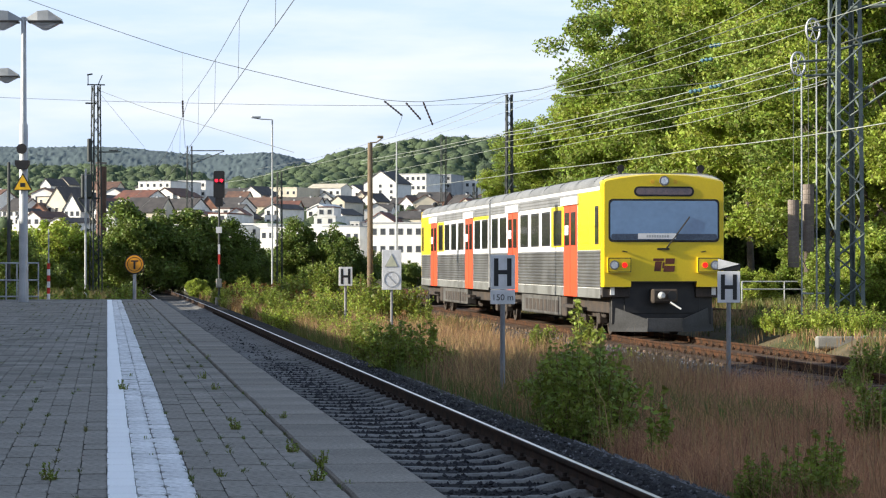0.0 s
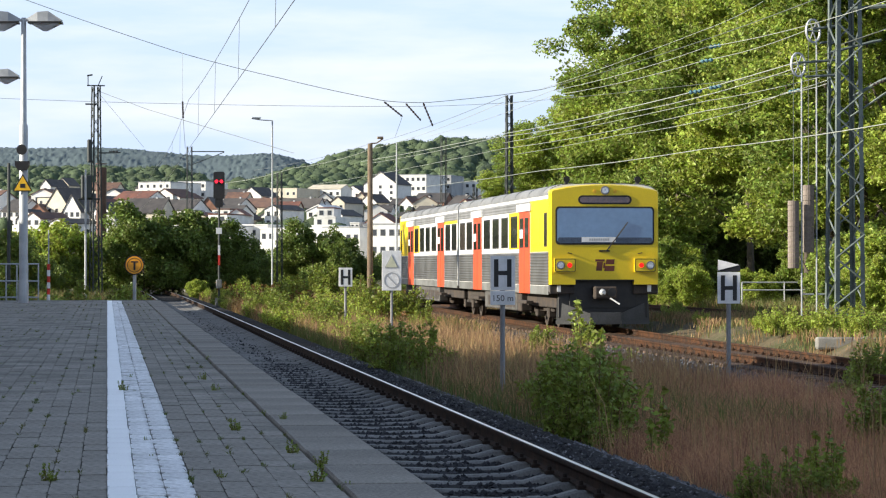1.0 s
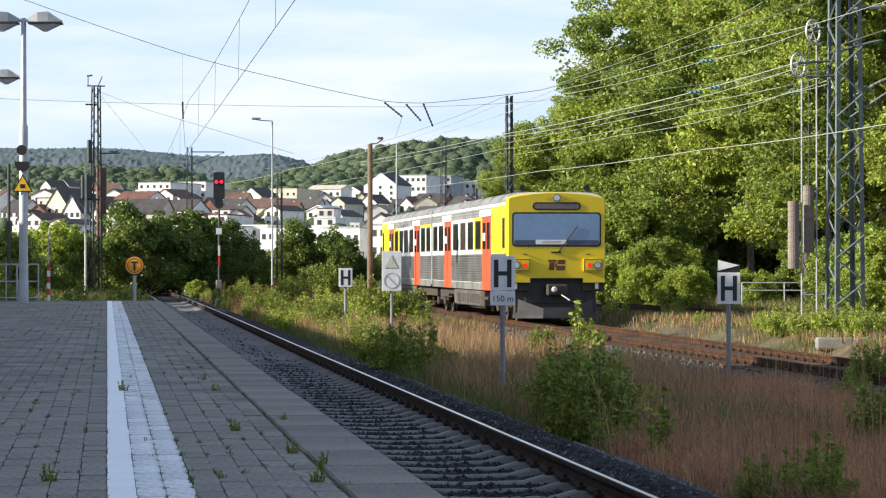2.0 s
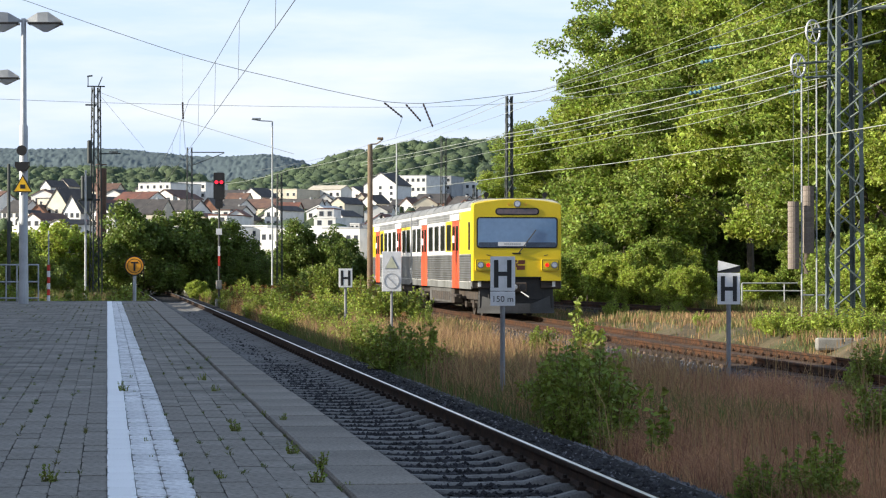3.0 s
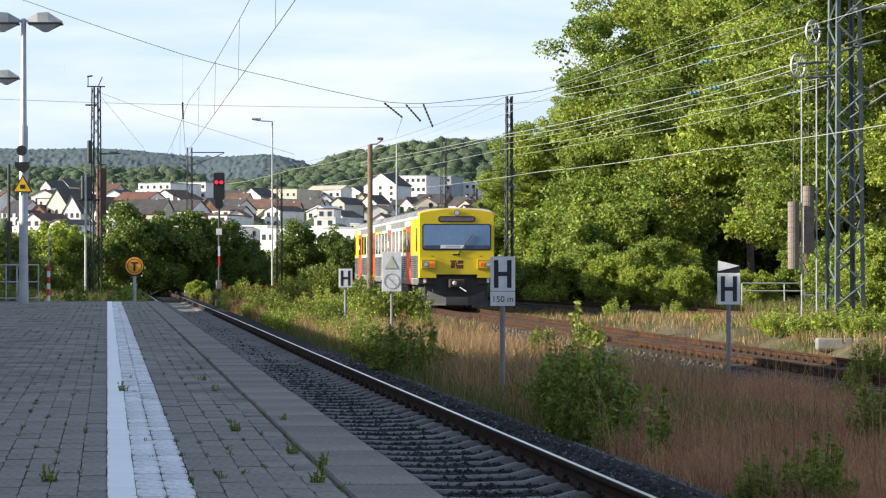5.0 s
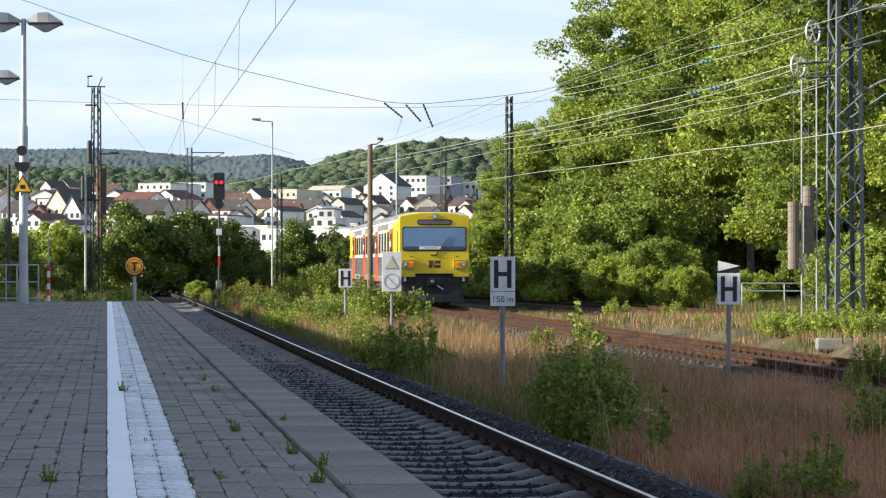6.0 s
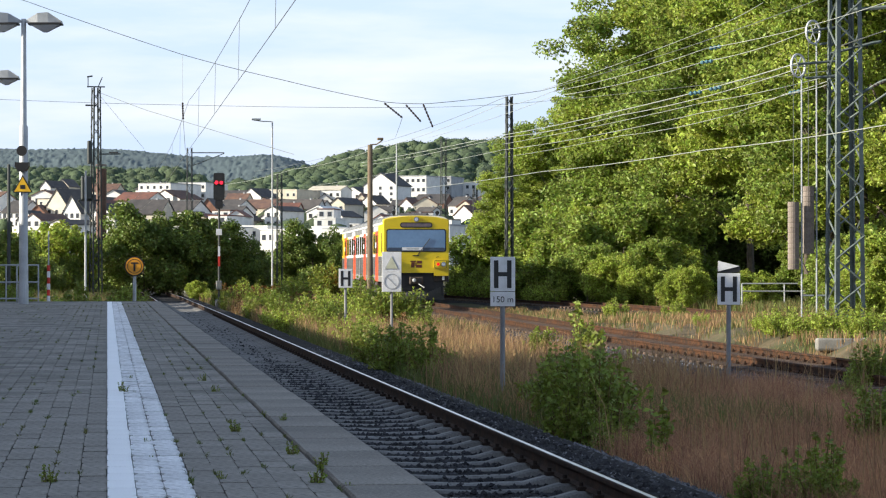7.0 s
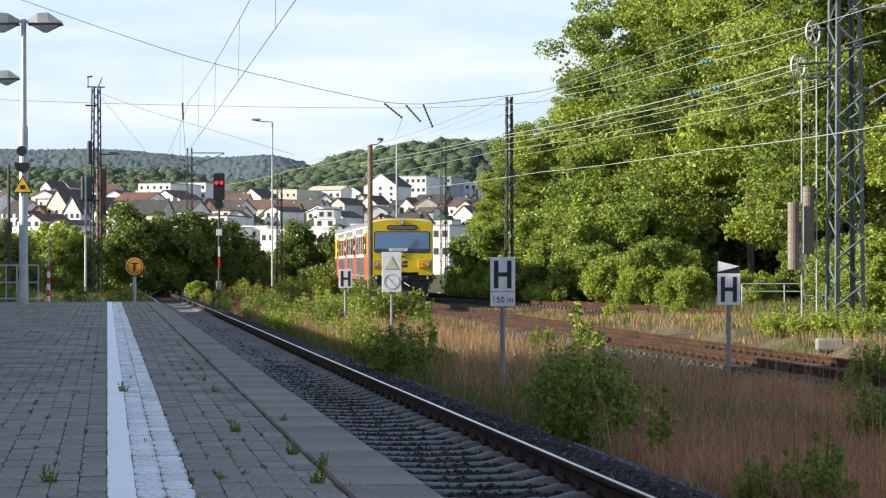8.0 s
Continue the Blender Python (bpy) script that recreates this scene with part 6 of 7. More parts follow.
def build_lamp(x, y, base, top, double, turn):
    """A platform lamp: tapering pole, wing-shaped heads with clear bowls."""
    l = thing("platform_lamp", "grey platform lamp with wing-shaped heads" if double else "grey lamp with one wing-shaped head", "lamp", pose(x, y, base, 0, 0, turn))
    h = top - base
    part("pole", Solid().tube([(0, 0, 0), (0, 0, h * 0.62), (0, 0, h * 0.63), (0, 0, h)], [0.11, 0.105, 0.075, 0.06], 14), GALV, l, "pale steel pole", smooth=True)
    part("foot", Solid().tube([(0, 0, 0), (0, 0, 0.5)], 0.125, 14), GALV, l)
    for sx in ((-1, 1) if double else (-1,)):
        hd = Solid().loft([[(sx * a, -0.17 * k, h + b), (sx * a, 0.17 * k, h + b), (sx * a, 0.2 * k, h + c), (sx * a, -0.2 * k, h + c)] for a, b, c, k in ((0.05, -0.09, -0.04, 0.3), (0.36, -0.1, 0.13, 0.9), (0.62, -0.10, 0.15, 1.0), (0.93, -0.10, -0.05, 0.9))])
        head = part("lamp_head", hd, GALV, l, "grey wing-shaped lamp head")
        part("lower_rim", Solid().box(min(sx * 0.12, sx * 0.95), max(sx * 0.12, sx * 0.95), -0.2, 0.2, h - 0.15, h - 0.10, 0.01), BLACK, head)
        part("bowl", Solid().loft([[(sx * 0.53 + a * 0.36, b * 0.17, h - 0.151) for a, b in ((-1, -1), (1, -1), (1, 1), (-1, 1))], [(sx * 0.53 + a * 0.05, b * 0.04, h - 0.33) for a, b in ((-1, -1), (1, -1), (1, 1), (-1, 1))]]), BOWL, head, "clear tapered bowl")
    return l


lamp = build_lamp(-2.04, 62.0, PLAT_Z, 7.66, True, -7)
part("loudspeaker", Solid().tube([(0.0, -0.12, 3.76), (0.0, -0.30, 3.76)], [0.07, 0.13], 14), BLACK, lamp, "round black loudspeaker")
part("speaker_box", Solid().prism([(-0.17, 3.48), (-0.17, 3.38), (-0.10, 3.26), (0.10, 3.26), (0.17, 3.38), (0.17, 3.48)], "y", -0.30, -0.10), BLACK, lamp)
warn = part("warning_sign", Solid().prism([(-0.25, 2.74), (0.25, 2.74), (0.0, 3.18)], "y", -0.14, -0.125), SIGN_BLACK, lamp, "yellow triangular warning sign with black border")
part("sign_face", Solid().prism([(-0.205, 2.765), (0.205, 2.765), (0.0, 3.125)], "y", -0.146, -0.1405), SIGN_YELLOW, warn)
part("sign_mark", Solid().box(-0.06, 0.06, -0.15, -0.1465, 2.83, 2.93), SIGN_BLACK, warn)
build_lamp(-3.75, 81.2, PLAT_Z, 7.72, True, -7)


def build_railing():
    r = thing("railing", "grey steel railing at the platform's end", "railing", pose(-2.6, 66.5, 0.0))
    for i in range(6):
        part("post", Solid().tube([(i * 0.28 - 0.6, 0, 0.2), (i * 0.28 - 0.6, 0, 1.62)], 0.022, 6), GALV, r)
    for z in (1.6, 1.15, 0.72):
        part("rail_bar", Solid().tube([(-1.6, 0, z), (0.82, 0, z)], 0.024, 6), GALV, r)
    p = thing("striped_post", "red and white striped marker post", "post", pose(-1.52, 65.9, 0.64))
    for i in range(6):
        part("band", Solid().tube([(0, 0, i * 0.16), (0, 0, i * 0.16 + 0.158)], 0.045, 10), RED_PAINT if i % 2 else SIGN_WHITE, p)
    part("top_rod", Solid().tube([(0, 0, 0.96), (0, 0, 1.85)], 0.02, 6), GALV, p)


build_railing()

# boards beside the tracks
stop_board(5.68, 35.6, 1.72, -0.35, -7, "length")
stop_board(9.8, 38.6, 1.67, -0.38, -10, "flag")
stop_board(6.27, 65.75, 1.5, -0.35, -5)


def build_t_sign():
    t = thing("round_sign", "round orange sign with a black letter T on a post", "sign", pose(0.75, 69.5, -0.35, 0, 0, -4))
    part("post", Solid().tube([(0, 0.05, 0), (0, 0.05, 2.15)], 0.05, 10), GALV, t)
    part("backing", Solid().tube([(0, 0.015, 1.92), (0, -0.015, 1.92)], 0.275, 32), SIGN_BLACK, t)
    part("disc", Solid().tube([(0, -0.0155, 1.92), (0, -0.021, 1.92)], 0.245, 32), SIGN_ORANGE, t)
    ring = [[(math.cos(a) * r, d, 1.92 + math.sin(a) * r) for r, d in ((0.185, -0.0212), (0.2, -0.0212), (0.2, -0.0245), (0.185, -0.0245))] for a in (2 * math.pi * i / 32 for i in range(32))]
    part("sign_ring", Solid().loft(ring + [ring[0]], caps=False), SIGN_BLACK, t)
    part("letter_t", Solid().box(-0.10, 0.10, -0.027, -0.0215, 1.99, 2.03).box(-0.026, 0.026, -0.0265, -0.0215, 1.78, 1.99), SIGN_BLACK, t)
    p = thing("notice_board", "faded white board with a triangle and a crossed circle", "sign", pose(6.24, 54.7, -0.35, 0, 0, -6))
    part("post", Solid().tube([(0, 0.04, 0), (0, 0.04, 1.5)], 0.03, 10), POST_GREY, p)
    part("plate", Solid().box(-0.215, 0.215, -0.01, 0.01, 1.36, 2.245, 0.006), SIGN_WHITE, p)
    part("triangle_border", Solid().prism([(-0.16, 1.86), (0.16, 1.86), (0, 2.16)], "y", -0.016, -0.0105), SIGN_GREY, p)
    part("triangle", Solid().prism([(-0.135, 1.875), (0.135, 1.875), (0, 2.13)], "y", -0.02, -0.0165), SIGN_PALE, p)
    ring = [[(math.cos(a) * r, d, 1.59 + math.sin(a) * r) for r, d in ((0.155, -0.0105), (0.175, -0.0105), (0.175, -0.016), (0.155, -0.016))] for a in (2 * math.pi * i / 32 for i in range(32))]
    part("circle", Solid().loft(ring + [ring[0]], caps=False), SIGN_GREY, p)
    part("crossbar", Solid().prism([(-0.115, 1.69), (-0.10, 1.705), (0.115, 1.49), (0.10, 1.475)], "y", -0.0155, -0.0105), SIGN_GREY, p)


build_t_sign()


def build_signal():
    s = thing("light_signal", "railway light signal showing two red lights", "signal", pose(4.99, 112.3, -0.35, 0, 0, -4))
    part("mast", Solid().tube([(0, 0.05, 0), (0, 0.05, 5.0)], 0.05, 10), DARK_MAST, s)
    part("head", Solid().prism(rounded(-0.25, 0.25, 4.88, 6.10, 0.08), "y", -0.10, 0.12), BLACK, s, "black signal screen")
    part("lower_head", Solid().prism(rounded(-0.17, 0.17, 4.5, 4.9, 0.06), "y", -0.08, 0.12), BLACK, s)
    for x in (-0.11, 0.11):
        part("hood", Solid().tube([(x, -0.10, 5.66), (x, -0.24, 5.66)], 0.085, 14), BLACK, s)
        part("red_light", Solid().tube([(x, -0.241, 5.66), (x, -0.25, 5.66)], 0.075, 14), RED_LAMP, s, "glowing red signal light")
    part("number_plate", Solid().box(-0.13, 0.13, -0.03, -0.01, 3.30, 3.58, 0.004), SIGN_WHITE, s)
    for i, m in enumerate((SIGN_WHITE, RED_PAINT)):
        part("mast_band", Solid().box(-0.05, 0.05, -0.028, -0.012, 2.8 - i * 0.45 - 0.45, 2.8 - i * 0.45 - 0.004), m, s)
    part("control_box", Solid().box(-0.13, 0.13, -0.3, 0.0, 0.85, 1.25, 0.03), SKIRT, s)
    part("foot", Solid().box(-0.17, 0.17, -0.17, 0.17, 0.0, 0.42, 0.05), CONCRETE, s)


build_signal()


def build_pole(x, y, top, r, material, label, arm=0.0, arm_drop=0.0):
    p = thing("lamp_pole", label, "pole", pose(x, y, -0.35))
    h = top + 0.35
    part("pole", Solid().tube([(0, 0, 0), (0, 0, h)], [r, r * 0.8], 10), material, p, smooth=True)
    if arm:
        part("arm", Solid().tube([(0, 0, h), (arm * 0.5, 0, h + 0.02), (arm, 0, h + arm_drop)], 0.03, 6), material, p)
        part("lamp_head", Solid().box(min(arm, arm * 0.55), max(arm, arm * 0.55), -0.1, 0.1, h + arm_drop - 0.02, h + arm_drop + 0.07, 0.02), material, p)
    return p


build_pole(9.95, 94.5, 6.2, 0.12, mat("brown_wood_pole", (0.20, 0.15, 0.10), 0.85, (0.14, 0.10, 0.07), 2, 30, 0.4), "brown wooden pole with a short lamp arm", 0.5, 0.2)
build_pole(8.55, 130.0, 9.1, 0.05, GALV, "slim pale lamp post with an arm", -1.1, 0.1)
build_pole(17.3, 149.0, 8.9, 0.06, GALV, "slim pale steel post without arm")
build_pole(-0.86, 101.0, 5.4, 0.055, GALV, "pale post beside the lattice mast")
build_pole(-2.9, 75.0, 4.6, 0.06, DARK_MAST, "dark post behind the railing")


def build_mast_extras():
    """Platform, cabinets and aerials on the antenna mast, and the rusty stack behind it."""
    e = thing("mast_equipment", "dark equipment frames and aerials on the antenna mast", "antenna", pose(-0.63, 141.4, -0.3, 0, 0, 7))
    part("cabinet", Solid().box(-0.85, -0.25, -0.35, 0.0, 5.6, 6.9, 0.05).box(-0.5, -0.25, -0.3, 0.0, 7.6, 8.9, 0.05), DARK_MAST, e)
    part("brace", Solid().tube([(-1.0, -0.1, 5.5), (0, -0.1, 4.2)], 0.06, 6).tube([(-1.0, -0.1, 5.55), (0.2, -0.1, 5.55)], 0.06, 6), DARK_MAST, e)
    part("aerial", Solid().tube([(-0.45, 0, 11.9), (-0.45, 0, 12.5)], 0.03, 6).tube([(-0.5, 0, 12.5), (-0.2, 0, 12.55)], 0.05, 6).tube([(0.1, 0, 11.9), (0.35, 0, 12.5)], 0.03, 6).tube([(-0.5, 0, 11.95), (0.5, 0, 11.95)], 0.04, 6).tube([(-0.6, 0, 10.9), (0.0, 0, 10.9)], 0.05, 6), DARK_MAST, e)
    r = thing("chimney", "rusty brown chimney stack", "chimney", pose(-0.35, 151.0, -0.3))
    part("flue", Solid().tube([(0, 0, 0), (0, 0, 7.7)], 0.31, 12), RUST_STACK, r, smooth=True)
    part("collar", Solid().tube([(0, 0, 7.9), (0, 0, 7.95)], 0.34, 12), RUST_STACK, r)


build_mast_extras()


def build_guard_rail():
    g = thing("guard_rail", "pale steel railing before the trees", "railing", pose(25.3, 97.5, -0.3, 0, 0, -8))
    for z in (1.16, 0.85):
        part("rail_bar", Solid().tube([(0, 0, z), (3.6, 0, z)], 0.032, 6), GALV, g)
    for i in range(3):
        part("post", Solid().tube([(i * 1.7, 0, 0), (i * 1.7, 0, 1.17)], 0.03, 6), GALV, g)
    for i in range(7):
        long, tall = random.uniform(0.6, 1.05), random.uniform(0.02, 0.07)
        d = thing("concrete_slab", "pale broken concrete slab among weeds", "slab", pose(15.3 + i * 0.95, 50.9 - i * 0.28 + random.uniform(-0.2, 0.2), 0.0, random.uniform(-4, 4), random.uniform(-4, 4), -12 + random.uniform(-9, 9)), group="broken slabs")
        part("slab", Solid().box(-long / 2, long / 2, -0.4, 0.4, -0.2, tall, 0.04), CONCRETE, d)


build_guard_rail()

WEEDS = [make_weed("leafy green weeds growing between the tracks", 1.3, 1.35, 31, 0.06, LEAF_WEED, 46, 66), make_weed("leafy green weeds growing between the tracks", 1.1, 1.2, 32, 0.056, LEAF_WEED, 42, 64), make_weed("tall slender sapling with green leaves", 1.2, 0.6, 33, 0.07, LEAF_WEED, 6, 34), make_weed("yellow-green bush beside the tracks", 0.95, 1.4, 34, 0.058, LEAF_YELLOW, 44, 62), make_weed("small green weed with thin leaves", 0.4, 0.5, 35, 0.04, LEAF_WEED, 10, 26), make_weed("dry rusty-brown weed gone to seed", 0.9, 0.9, 36, 0.05, LEAF_RUST, 14, 40)]
for i, model in enumerate(WEEDS):
    model.matrix_basis = pose(16.6 + i * 0.8, 46 + i * 4.0, -0.35, 0, 0, i * 50)
plant(WEEDS[0], 5.45, 28.97, -0.4, 0.85, 285)
plant(WEEDS[0], 5.37, 27.11, -0.4, 0.85, 101)
plant(WEEDS[1], 5.71, 32.24, -0.4, 0.7, 165)
plant(WEEDS[2], 8.93, 45.78, -0.4, 1.35, 51)
plant(WEEDS[2], 9.05, 47.04, -0.4, 1.1, 31)
plant(WEEDS[3], 5.47, 26.5, -0.4, 0.28, 117)
plant(WEEDS[2], 5.22, 25.88, -0.4, 0.6, 142)
plant(WEEDS[2], 5.51, 24.7, -0.4, 0.8, 298)
plant(WEEDS[1], 5.08, 26.72, -0.4, 0.7, 315)
plant(WEEDS[2], 5.53, 19.71, -0.4, 0.55, 121)
plant(WEEDS[1], 5.63, 19.02, -0.4, 0.5, 62)
plant(WEEDS[2], 5.84, 20.15, -0.4, 0.65, 169)
plant(WEEDS[1], 5.19, 19.53, -0.4, 0.4, 90)
plant(WEEDS[2], 6.15, 20.62, -0.4, 0.5, 148)
plant(WEEDS[4], 5.47, 20.2, -0.4, 0.8, 235)
plant(WEEDS[4], 5.68, 19.93, -0.4, 0.9, 13)
plant(WEEDS[0], 8.13, 25.49, -0.4, 0.6, 21)
plant(WEEDS[1], 10.22, 33.58, -0.4, 0.5, 182)
plant(WEEDS[0], 5.0, 43.28, -0.4, 0.8, 357)
plant(WEEDS[1], 5.44, 42.0, -0.4, 0.85, 42)
plant(WEEDS[0], 5.03, 46.8, -0.4, 0.7, 146)
plant(WEEDS[1], 5.28, 51.83, -0.4, 0.65, 345)
plant(WEEDS[0], 5.66, 55.16, -0.4, 0.6, 167)
plant(WEEDS[3], 5.77, 57.72, -0.4, 0.85, 9)
plant(WEEDS[3], 5.83, 63.17, -0.4, 0.8, 165)
plant(WEEDS[3], 6.39, 60.03, -0.4, 0.75, 147)
plant(WEEDS[0], 6.14, 70.86, -0.4, 0.9, 164)
plant(WEEDS[3], 5.91, 72.06, -0.4, 0.9, 78)
plant(WEEDS[1], 5.94, 77.17, -0.4, 0.9, 333)
plant(WEEDS[3], 5.82, 80.75, -0.4, 0.9, 210)
plant(WEEDS[0], 5.86, 88.98, -0.4, 0.9, 317)
plant(WEEDS[3], 5.51, 91.83, -0.4, 0.9, 348)
plant(WEEDS[3], 7.5, 73.61, -0.4, 1.2, 39)
plant(WEEDS[0], 7.83, 70.55, -0.4, 1.1, 150)
plant(WEEDS[3], 7.46, 80.53, -0.4, 1.3, 316)
plant(WEEDS[0], 8.55, 84.3, -0.4, 1.3, 98)
plant(WEEDS[3], 7.78, 91.52, -0.4, 1.2, 227)
plant(WEEDS[0], 7.45, 98.84, -0.4, 1.2, 149)
plant(WEEDS[3], 7.16, 104.82, -0.4, 1.2, 69)
plant(WEEDS[3], 6.82, 111.56, -0.4, 1.1, 128)
plant(WEEDS[0], 8.47, 70.47, -0.4, 1.1, 195)
plant(WEEDS[1], 8.28, 65.15, -0.4, 0.9, 306)
plant(WEEDS[1], 9.27, 80.21, -0.4, 1.1, 81)
plant(WEEDS[3], 15.52, 56.33, 0.0, 0.7, 169)
plant(WEEDS[3], 15.63, 54.81, 0.0, 0.7, 293)
plant(WEEDS[3], 15.96, 53.69, 0.0, 0.8, 4)
plant(WEEDS[3], 16.39, 52.6, 0.0, 0.8, 186)
plant(WEEDS[3], 15.75, 58.69, 0.0, 0.5, 22)
plant(WEEDS[0], 11.95, 38.03, -0.4, 0.6, 232)
plant(WEEDS[1], 11.54, 59.26, -0.4, 0.6, 86)
plant(WEEDS[0], 8.77, 49.85, -0.4, 0.6, 186)
plant(WEEDS[4], 10.59, 49.6, -0.4, 0.8, 185)
plant(WEEDS[1], 18.37, 78.99, -0.4, 0.7, 148)
plant(WEEDS[3], 15.53, 64.17, 0.0, 0.4, 292)
plant(WEEDS[3], 18.98, 91.9, -0.4, 0.8, 49)
plant(WEEDS[3], 21.09, 91.62, -0.4, 0.7, 224)
plant(WEEDS[3], 13.1, 214.61, -0.3, 2.0, 106)
plant(WEEDS[3], 11.69, 170.66, -0.3, 1.6, 217)
plant(WEEDS[3], 12.06, 154.67, -0.3, 1.6, 106)
plant(WEEDS[3], 7.89, 141.99, -0.3, 1.3, 58)
plant(WEEDS[0], 12.36, 141.39, -0.3, 1.6, 30)
plant(WEEDS[5], 6.28, 121.48, -0.3, 1.2, 31)
for i in range(9):
    plant(WEEDS[(3, 3, 0)[i % 3]], 20.6 - i * 0.12 + random.uniform(-0.4, 0.4), 116 + i * 3.0, -0.35, random.uniform(1.2, 1.9), random.uniform(0, 360))
for i in range(34):
    plant(WEEDS[(0, 3, 5, 1)[i % 4]], -9.0 + (i % 17) * 0.56 + random.uniform(-0.2, 0.2), 68.5 + (i // 17) * 9 + random.uniform(-2, 3), -0.3, random.uniform(0.7, 1.3), random.uniform(0, 360))


for i in range(34):
    plant(WEEDS[(3, 0, 5, 3, 5)[i % 5]], 5.2 + 3.6 * random.random() ** 1.5, 64 + i * 2.2 + random.uniform(-2, 2), -0.38, random.uniform(0.5, 0.9), random.uniform(0, 360))
for i in range(12):
    plant(WEEDS[5], random.uniform(6.0, 9.5), 92 + i * 3.6, -0.3, random.uniform(0.8, 1.3), random.uniform(0, 360))
for i in range(12):
    plant(WEEDS[(0, 1, 5)[i % 3]], random.uniform(0.3, 1.0), 71 + i * 2.4, -0.3, random.uniform(0.7, 1.0), random.uniform(0, 360))
for i in range(70):
    plant(WEEDS[4], random.choice((-2.6, -2.2, -1.8, -1.4, -1.0, -0.6, -0.2, 0.2, 0.62, 1.02)) + random.uniform(-0.03, 0.03), 9.5 + 32 * random.random() ** 1.4, 0.615, random.uniform(0.05, 0.14), random.uniform(0, 360))


def strip(x0, x1, y0, y1, power=1.0):
    """Feet of grass within a stretch, in tufts."""
    def places(rng, n):
        k = max(1, n // 14)
        cx, cy = rng.uniform(x0, x1, k), y0 + (y1 - y0) * rng.random(k) ** power
        i = rng.integers(0, k, n)
        return cx[i] + rng.normal(0, 0.14, n), cy[i] + rng.normal(0, 0.2, n)
    return places


def joints(rng, n):
    """Feet of small tufts along the joints between the pavers, more of them away from the line."""
    k = n // 9
    col = np.where(rng.random(k) < 0.8, rng.integers(-26, 0, k), rng.integers(3, 9, k))
    cx, cy = col * 0.1235, 9.6 + 52 * rng.random(k) ** 1.25
    keep = np.sin(cx * 2.3 + 1.0) * np.sin(cy * 0.55 + cx) > rng.uniform(-0.9, 0.6, k)
    cx, cy = cx[keep], cy[keep]
    i = rng.integers(0, len(cx), n)
    return cx[i] + rng.normal(0, 0.006, n), cy[i] + rng.normal(0, 0.035, n)


grass_patch("joint_grass", "small green tufts of grass in the joints of the paving", 9000, joints, 0.032, 0.0028, GRASS_GREEN, 53, 0.8, PLAT_Z - 0.012)
grass_patch("brown_grass", "fine reddish-brown dry grass between the tracks", 95000, strip(5.3, 10.2, 16, 38, 1.2), 0.36, 0.0027, GRASS_BROWN, 41, 0.85)
grass_patch("pale_stalks", "sparse tall pale stalks among the brown grass", 1500, strip(5.2, 10.0, 17, 40), 0.95, 0.004, GRASS_TAN, 52, 0.35)
grass_patch("tan_grass", "tall pale dry grass between the tracks", 30000, strip(5.2, 9.2, 35, 110), 0.66, 0.007, GRASS_TAN, 42, 0.5)
grass_patch("green_grass", "green grass and weeds between the tracks", 22000, strip(4.9, 8.2, 27, 70), 0.4, 0.007, GRASS_GREEN, 43, 0.45)
grass_patch("verge_grass", "dry grass of the sunny verge", 15000, strip(14.4, 20.8, 46, 105, 1.4), 0.23, 0.010, GRASS_TAN, 44, 0.35)
grass_patch("verge_green", "green grass of the sunny verge", 9000, strip(14.4, 20.8, 46, 105, 1.4), 0.25, 0.010, GRASS_GREEN, 45, 0.45)
grass_patch("back_grass", "dry grass before the trees", 9000, strip(24.2, 29, 60, 115), 0.6, 0.012, GRASS_TAN, 50, 0.35)
grass_patch("back_green", "green grass before the trees", 14000, strip(24.2, 29, 60, 118), 0.7, 0.014, GRASS_GREEN, 51, 0.4)
grass_patch("far_grass", "dry and green grass beyond the platform", 18000, strip(5.3, 11.2, 70, 150), 0.45, 0.014, GRASS_TAN, 46, 0.4)
grass_patch("far_green", "green growth beyond the platform", 17000, strip(5.3, 11.2, 70, 150), 0.38, 0.016, GRASS_GREEN, 47, 0.5)
grass_patch("end_grass", "tan grass behind the platform end", 12000, strip(-9, 0.9, 67.5, 130), 0.7, 0.014, GRASS_TAN, 48, 0.4)
grass_patch("end_green", "green growth behind the platform end", 16000, strip(-9, 0.9, 67.5, 130), 0.75, 0.016, GRASS_GREEN, 49, 0.5)
plant(WEEDS[4], 0.51, 11.18, 0.63, 0.13, 86)
plant(WEEDS[4], 0.12, 19.01, 0.63, 0.23, 76)
plant(WEEDS[4], 0.92, 10.98, 0.63, 0.23, 279)
plant(WEEDS[4], 0.94, 12.63, 0.63, 0.21, 127)
plant(WEEDS[4], 0.79, 20.79, 0.63, 0.18, 18)
plant(WEEDS[4], 1.08, 15.41, 0.63, 0.14, 270)
plant(WEEDS[4], 0.81, 18.92, 0.63, 0.17, 209)
plant(WEEDS[4], -0.25, 11.13, 0.63, 0.24, 102)
plant(WEEDS[4], 0.74, 14.4, 0.63, 0.21, 123)
plant(WEEDS[4], 1.02, 11.9, 0.63, 0.20, 251)

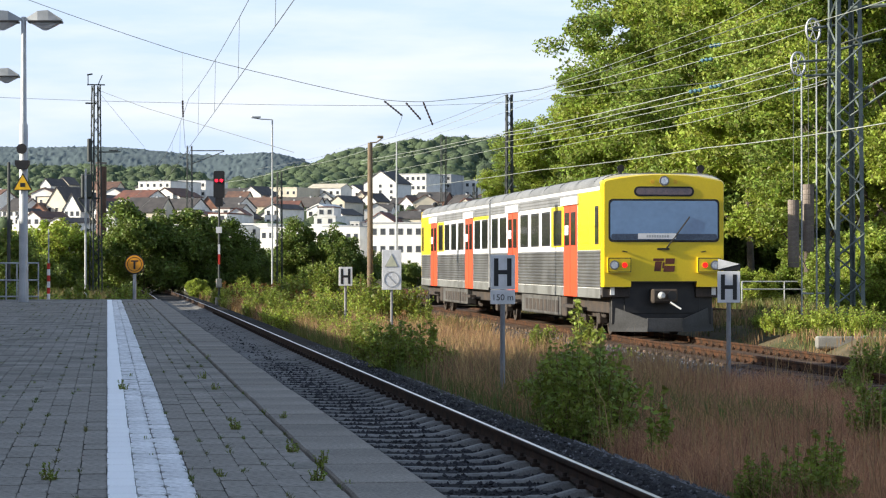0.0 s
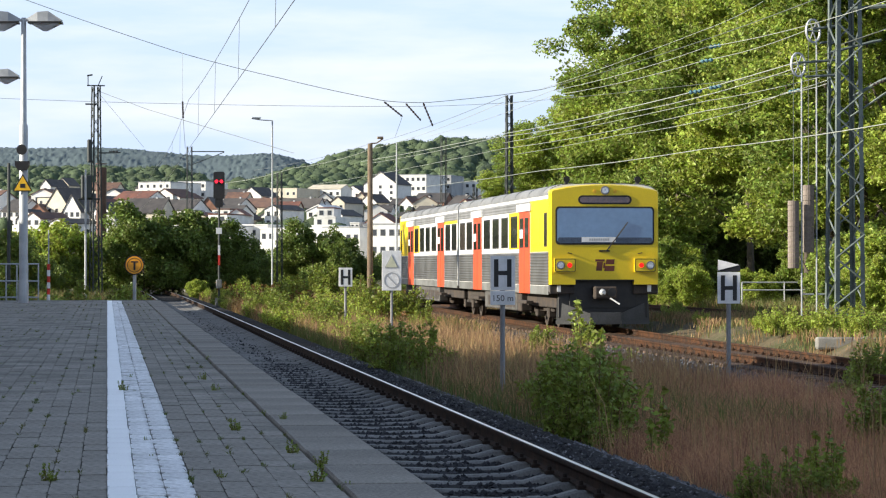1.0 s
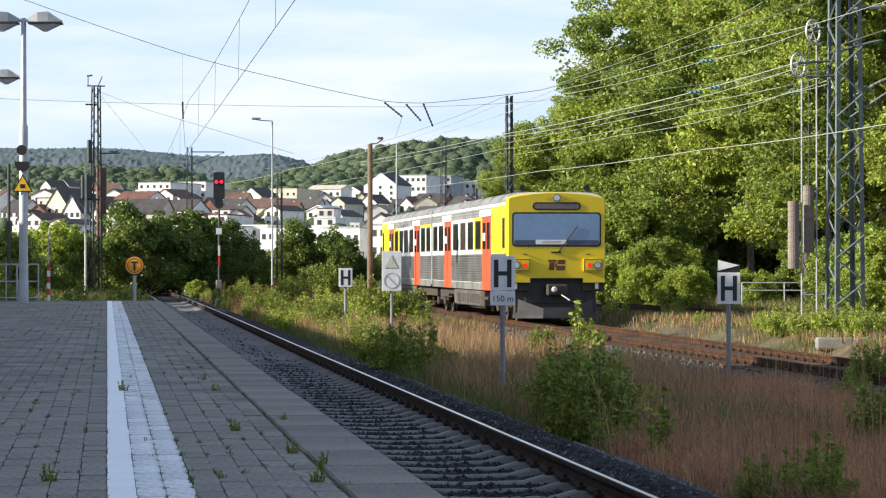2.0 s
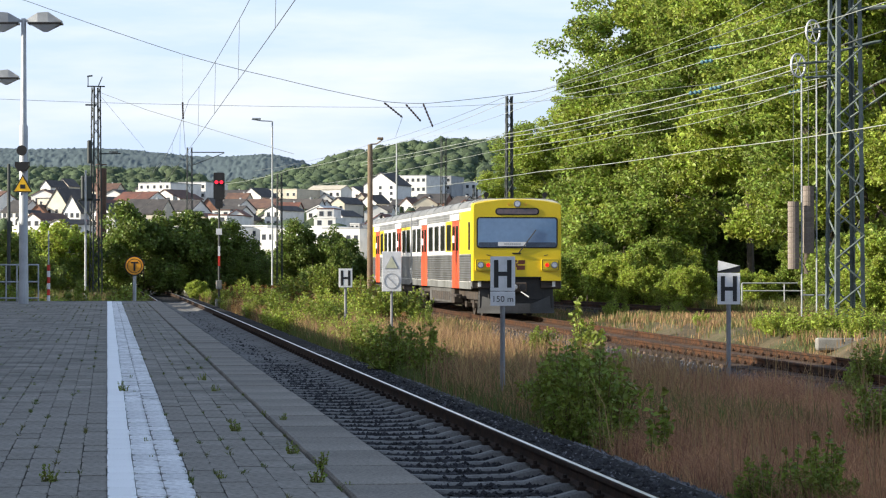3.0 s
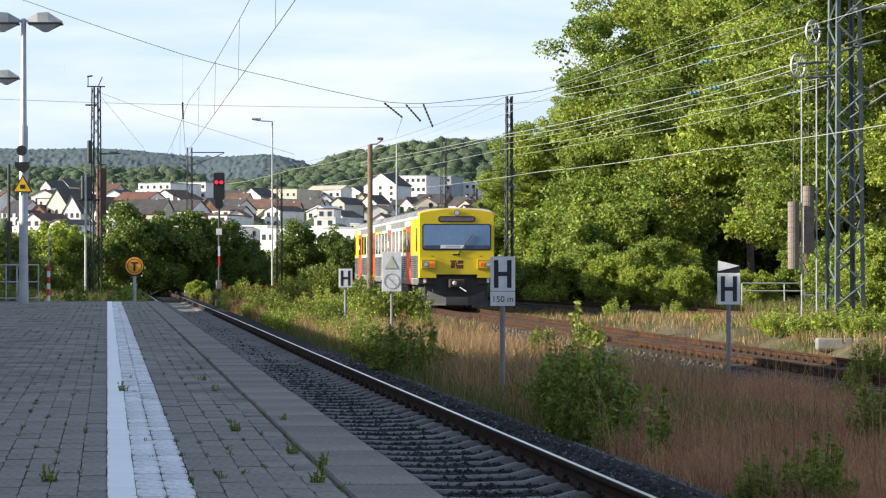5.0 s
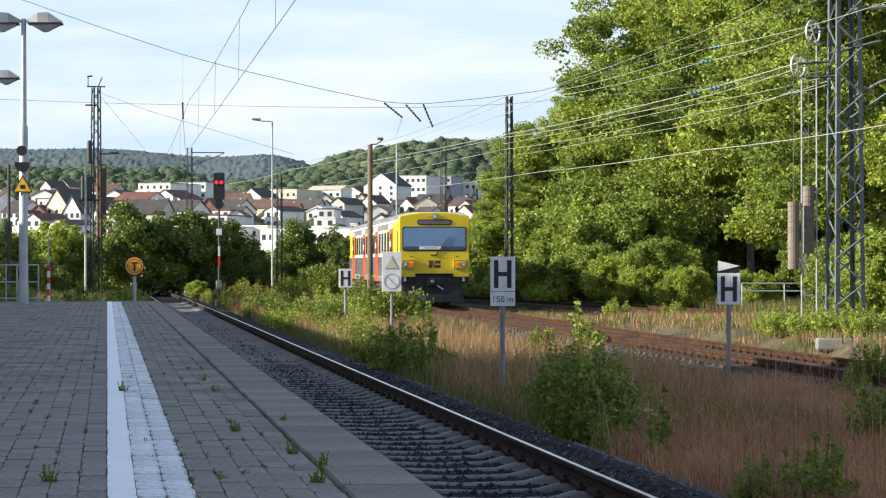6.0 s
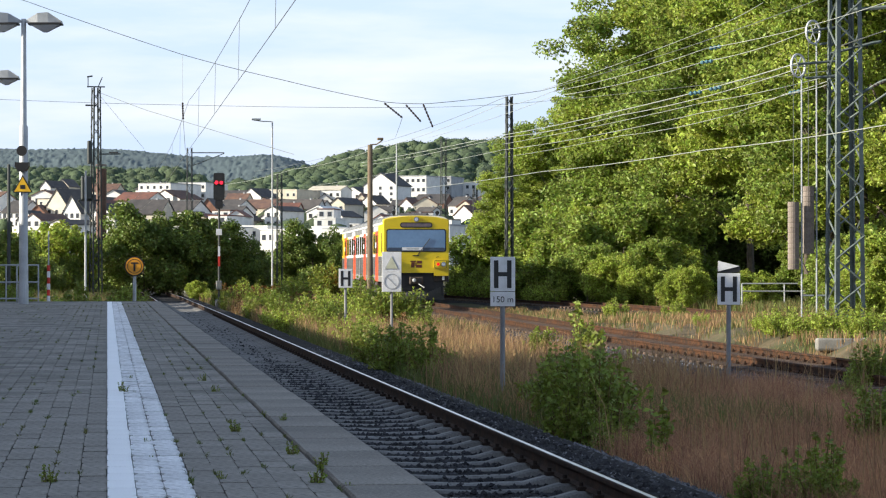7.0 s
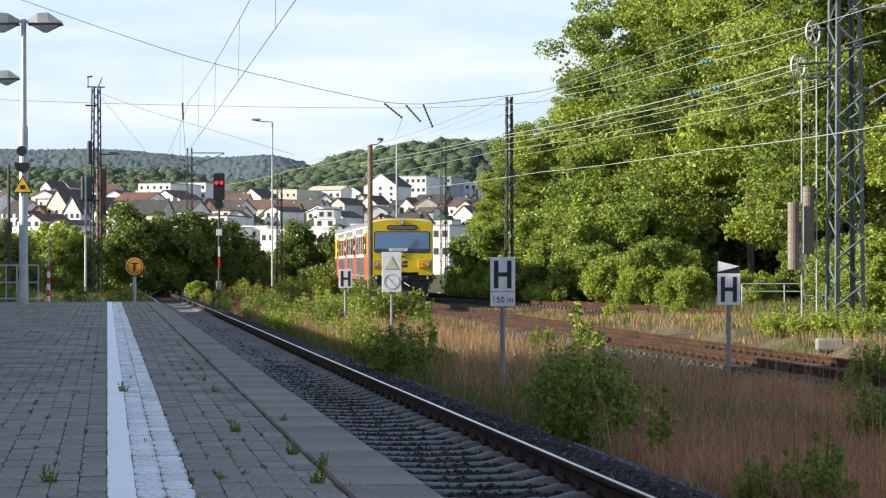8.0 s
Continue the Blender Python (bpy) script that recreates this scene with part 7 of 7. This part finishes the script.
# ---- rails, sleepers, paving ----
build_track("platform track on steel sleepers with worn rails", LINE_A, steel_sleeper(), 0.70, -4, 120, RAIL_RUST, RAIL_TOP, 130)
build_track("middle track with orange rusted rails", LINE_B, wood_sleeper(), 0.63, 30, 150, RAIL_ORANGE, RAIL_ORANGE, 40)
build_track("far track with orange rusted rails", LINE_C, wood_sleeper(), 0.65, 60, 150, RAIL_ORANGE, RAIL_ORANGE)
scatter_stones("ballast_stones_near", 18000, 1.9, 4.75, 12, 45, lambda x: np.where(x > 4.6, -0.265 - (x - 4.6) * 0.5, np.where(np.abs(x - 2.98) < 0.7, -0.222, -0.225)), 0.034, STONE, "dark angular ballast stones by the platform track")
scatter_stones("ballast_stones_heaped", 3000, 2.27, 3.69, 26, 95, lambda x: -0.222 + 0 * x, 0.036, STONE, "dark gravel and grime heaped over the sleepers")
scatter_stones("ballast_stones_behind", 5000, 1.9, 4.7, -4, 12, lambda x: -0.225 + 0 * x, 0.042, STONE, "dark ballast stones where the camera stands")
scatter_stones("ballast_stones_shoulder", 7000, 3.9, 5.2, 13, 55, lambda x: np.where(x > 4.7, -0.24 - (x - 4.7) * 0.3, -0.24), 0.036, STONE_GREY, "loose ballast stones on the track's shoulder")
scatter_stones("ballast_stones_middle", 14000, 8.3, 14.6, 33, 85, lambda x: np.where(x < 10.2, -0.335, -0.33), 0.04, STONE_GREY, "loose ballast stones by the middle track")
build_platform()


# ---- what moves ----
def motions():
    """The railcar runs away along the middle track at an even pace; its wheels roll."""
    rows = []
    for t, x, y, z, turn in RUN:
        rows.append((t, pose(x, y, z, 0, 0, turn)))
    walk(RAILCAR, rows)
    speed = (RUN[-1][2] - RUN[0][2]) / 8.0
    for wheel, yb in WHEELS:
        walk(wheel, [(k / 10, pose(0, yb, 0.38, -math.degrees(speed * k / 10 / 0.38), 0, 0)) for k in range(81)])


RUN = [
    (0.0, 12.81, 56.64, -0.120, -0.60),
    (1.0, 12.89, 63.96, -0.107, -0.55),
    (2.0, 12.94, 71.27, -0.095, -0.60),
    (3.0, 12.99, 78.59, -0.082, -0.88),
    (4.0, 13.03, 85.91, -0.070, -1.35),
    (5.0, 13.10, 93.22, -0.057, -1.90),
    (6.0, 13.21, 100.53, -0.045, -2.40),
    (7.0, 13.37, 107.83, -0.032, -2.58),
    (8.0, 13.61, 115.12, -0.020, -2.57),
]
motions()
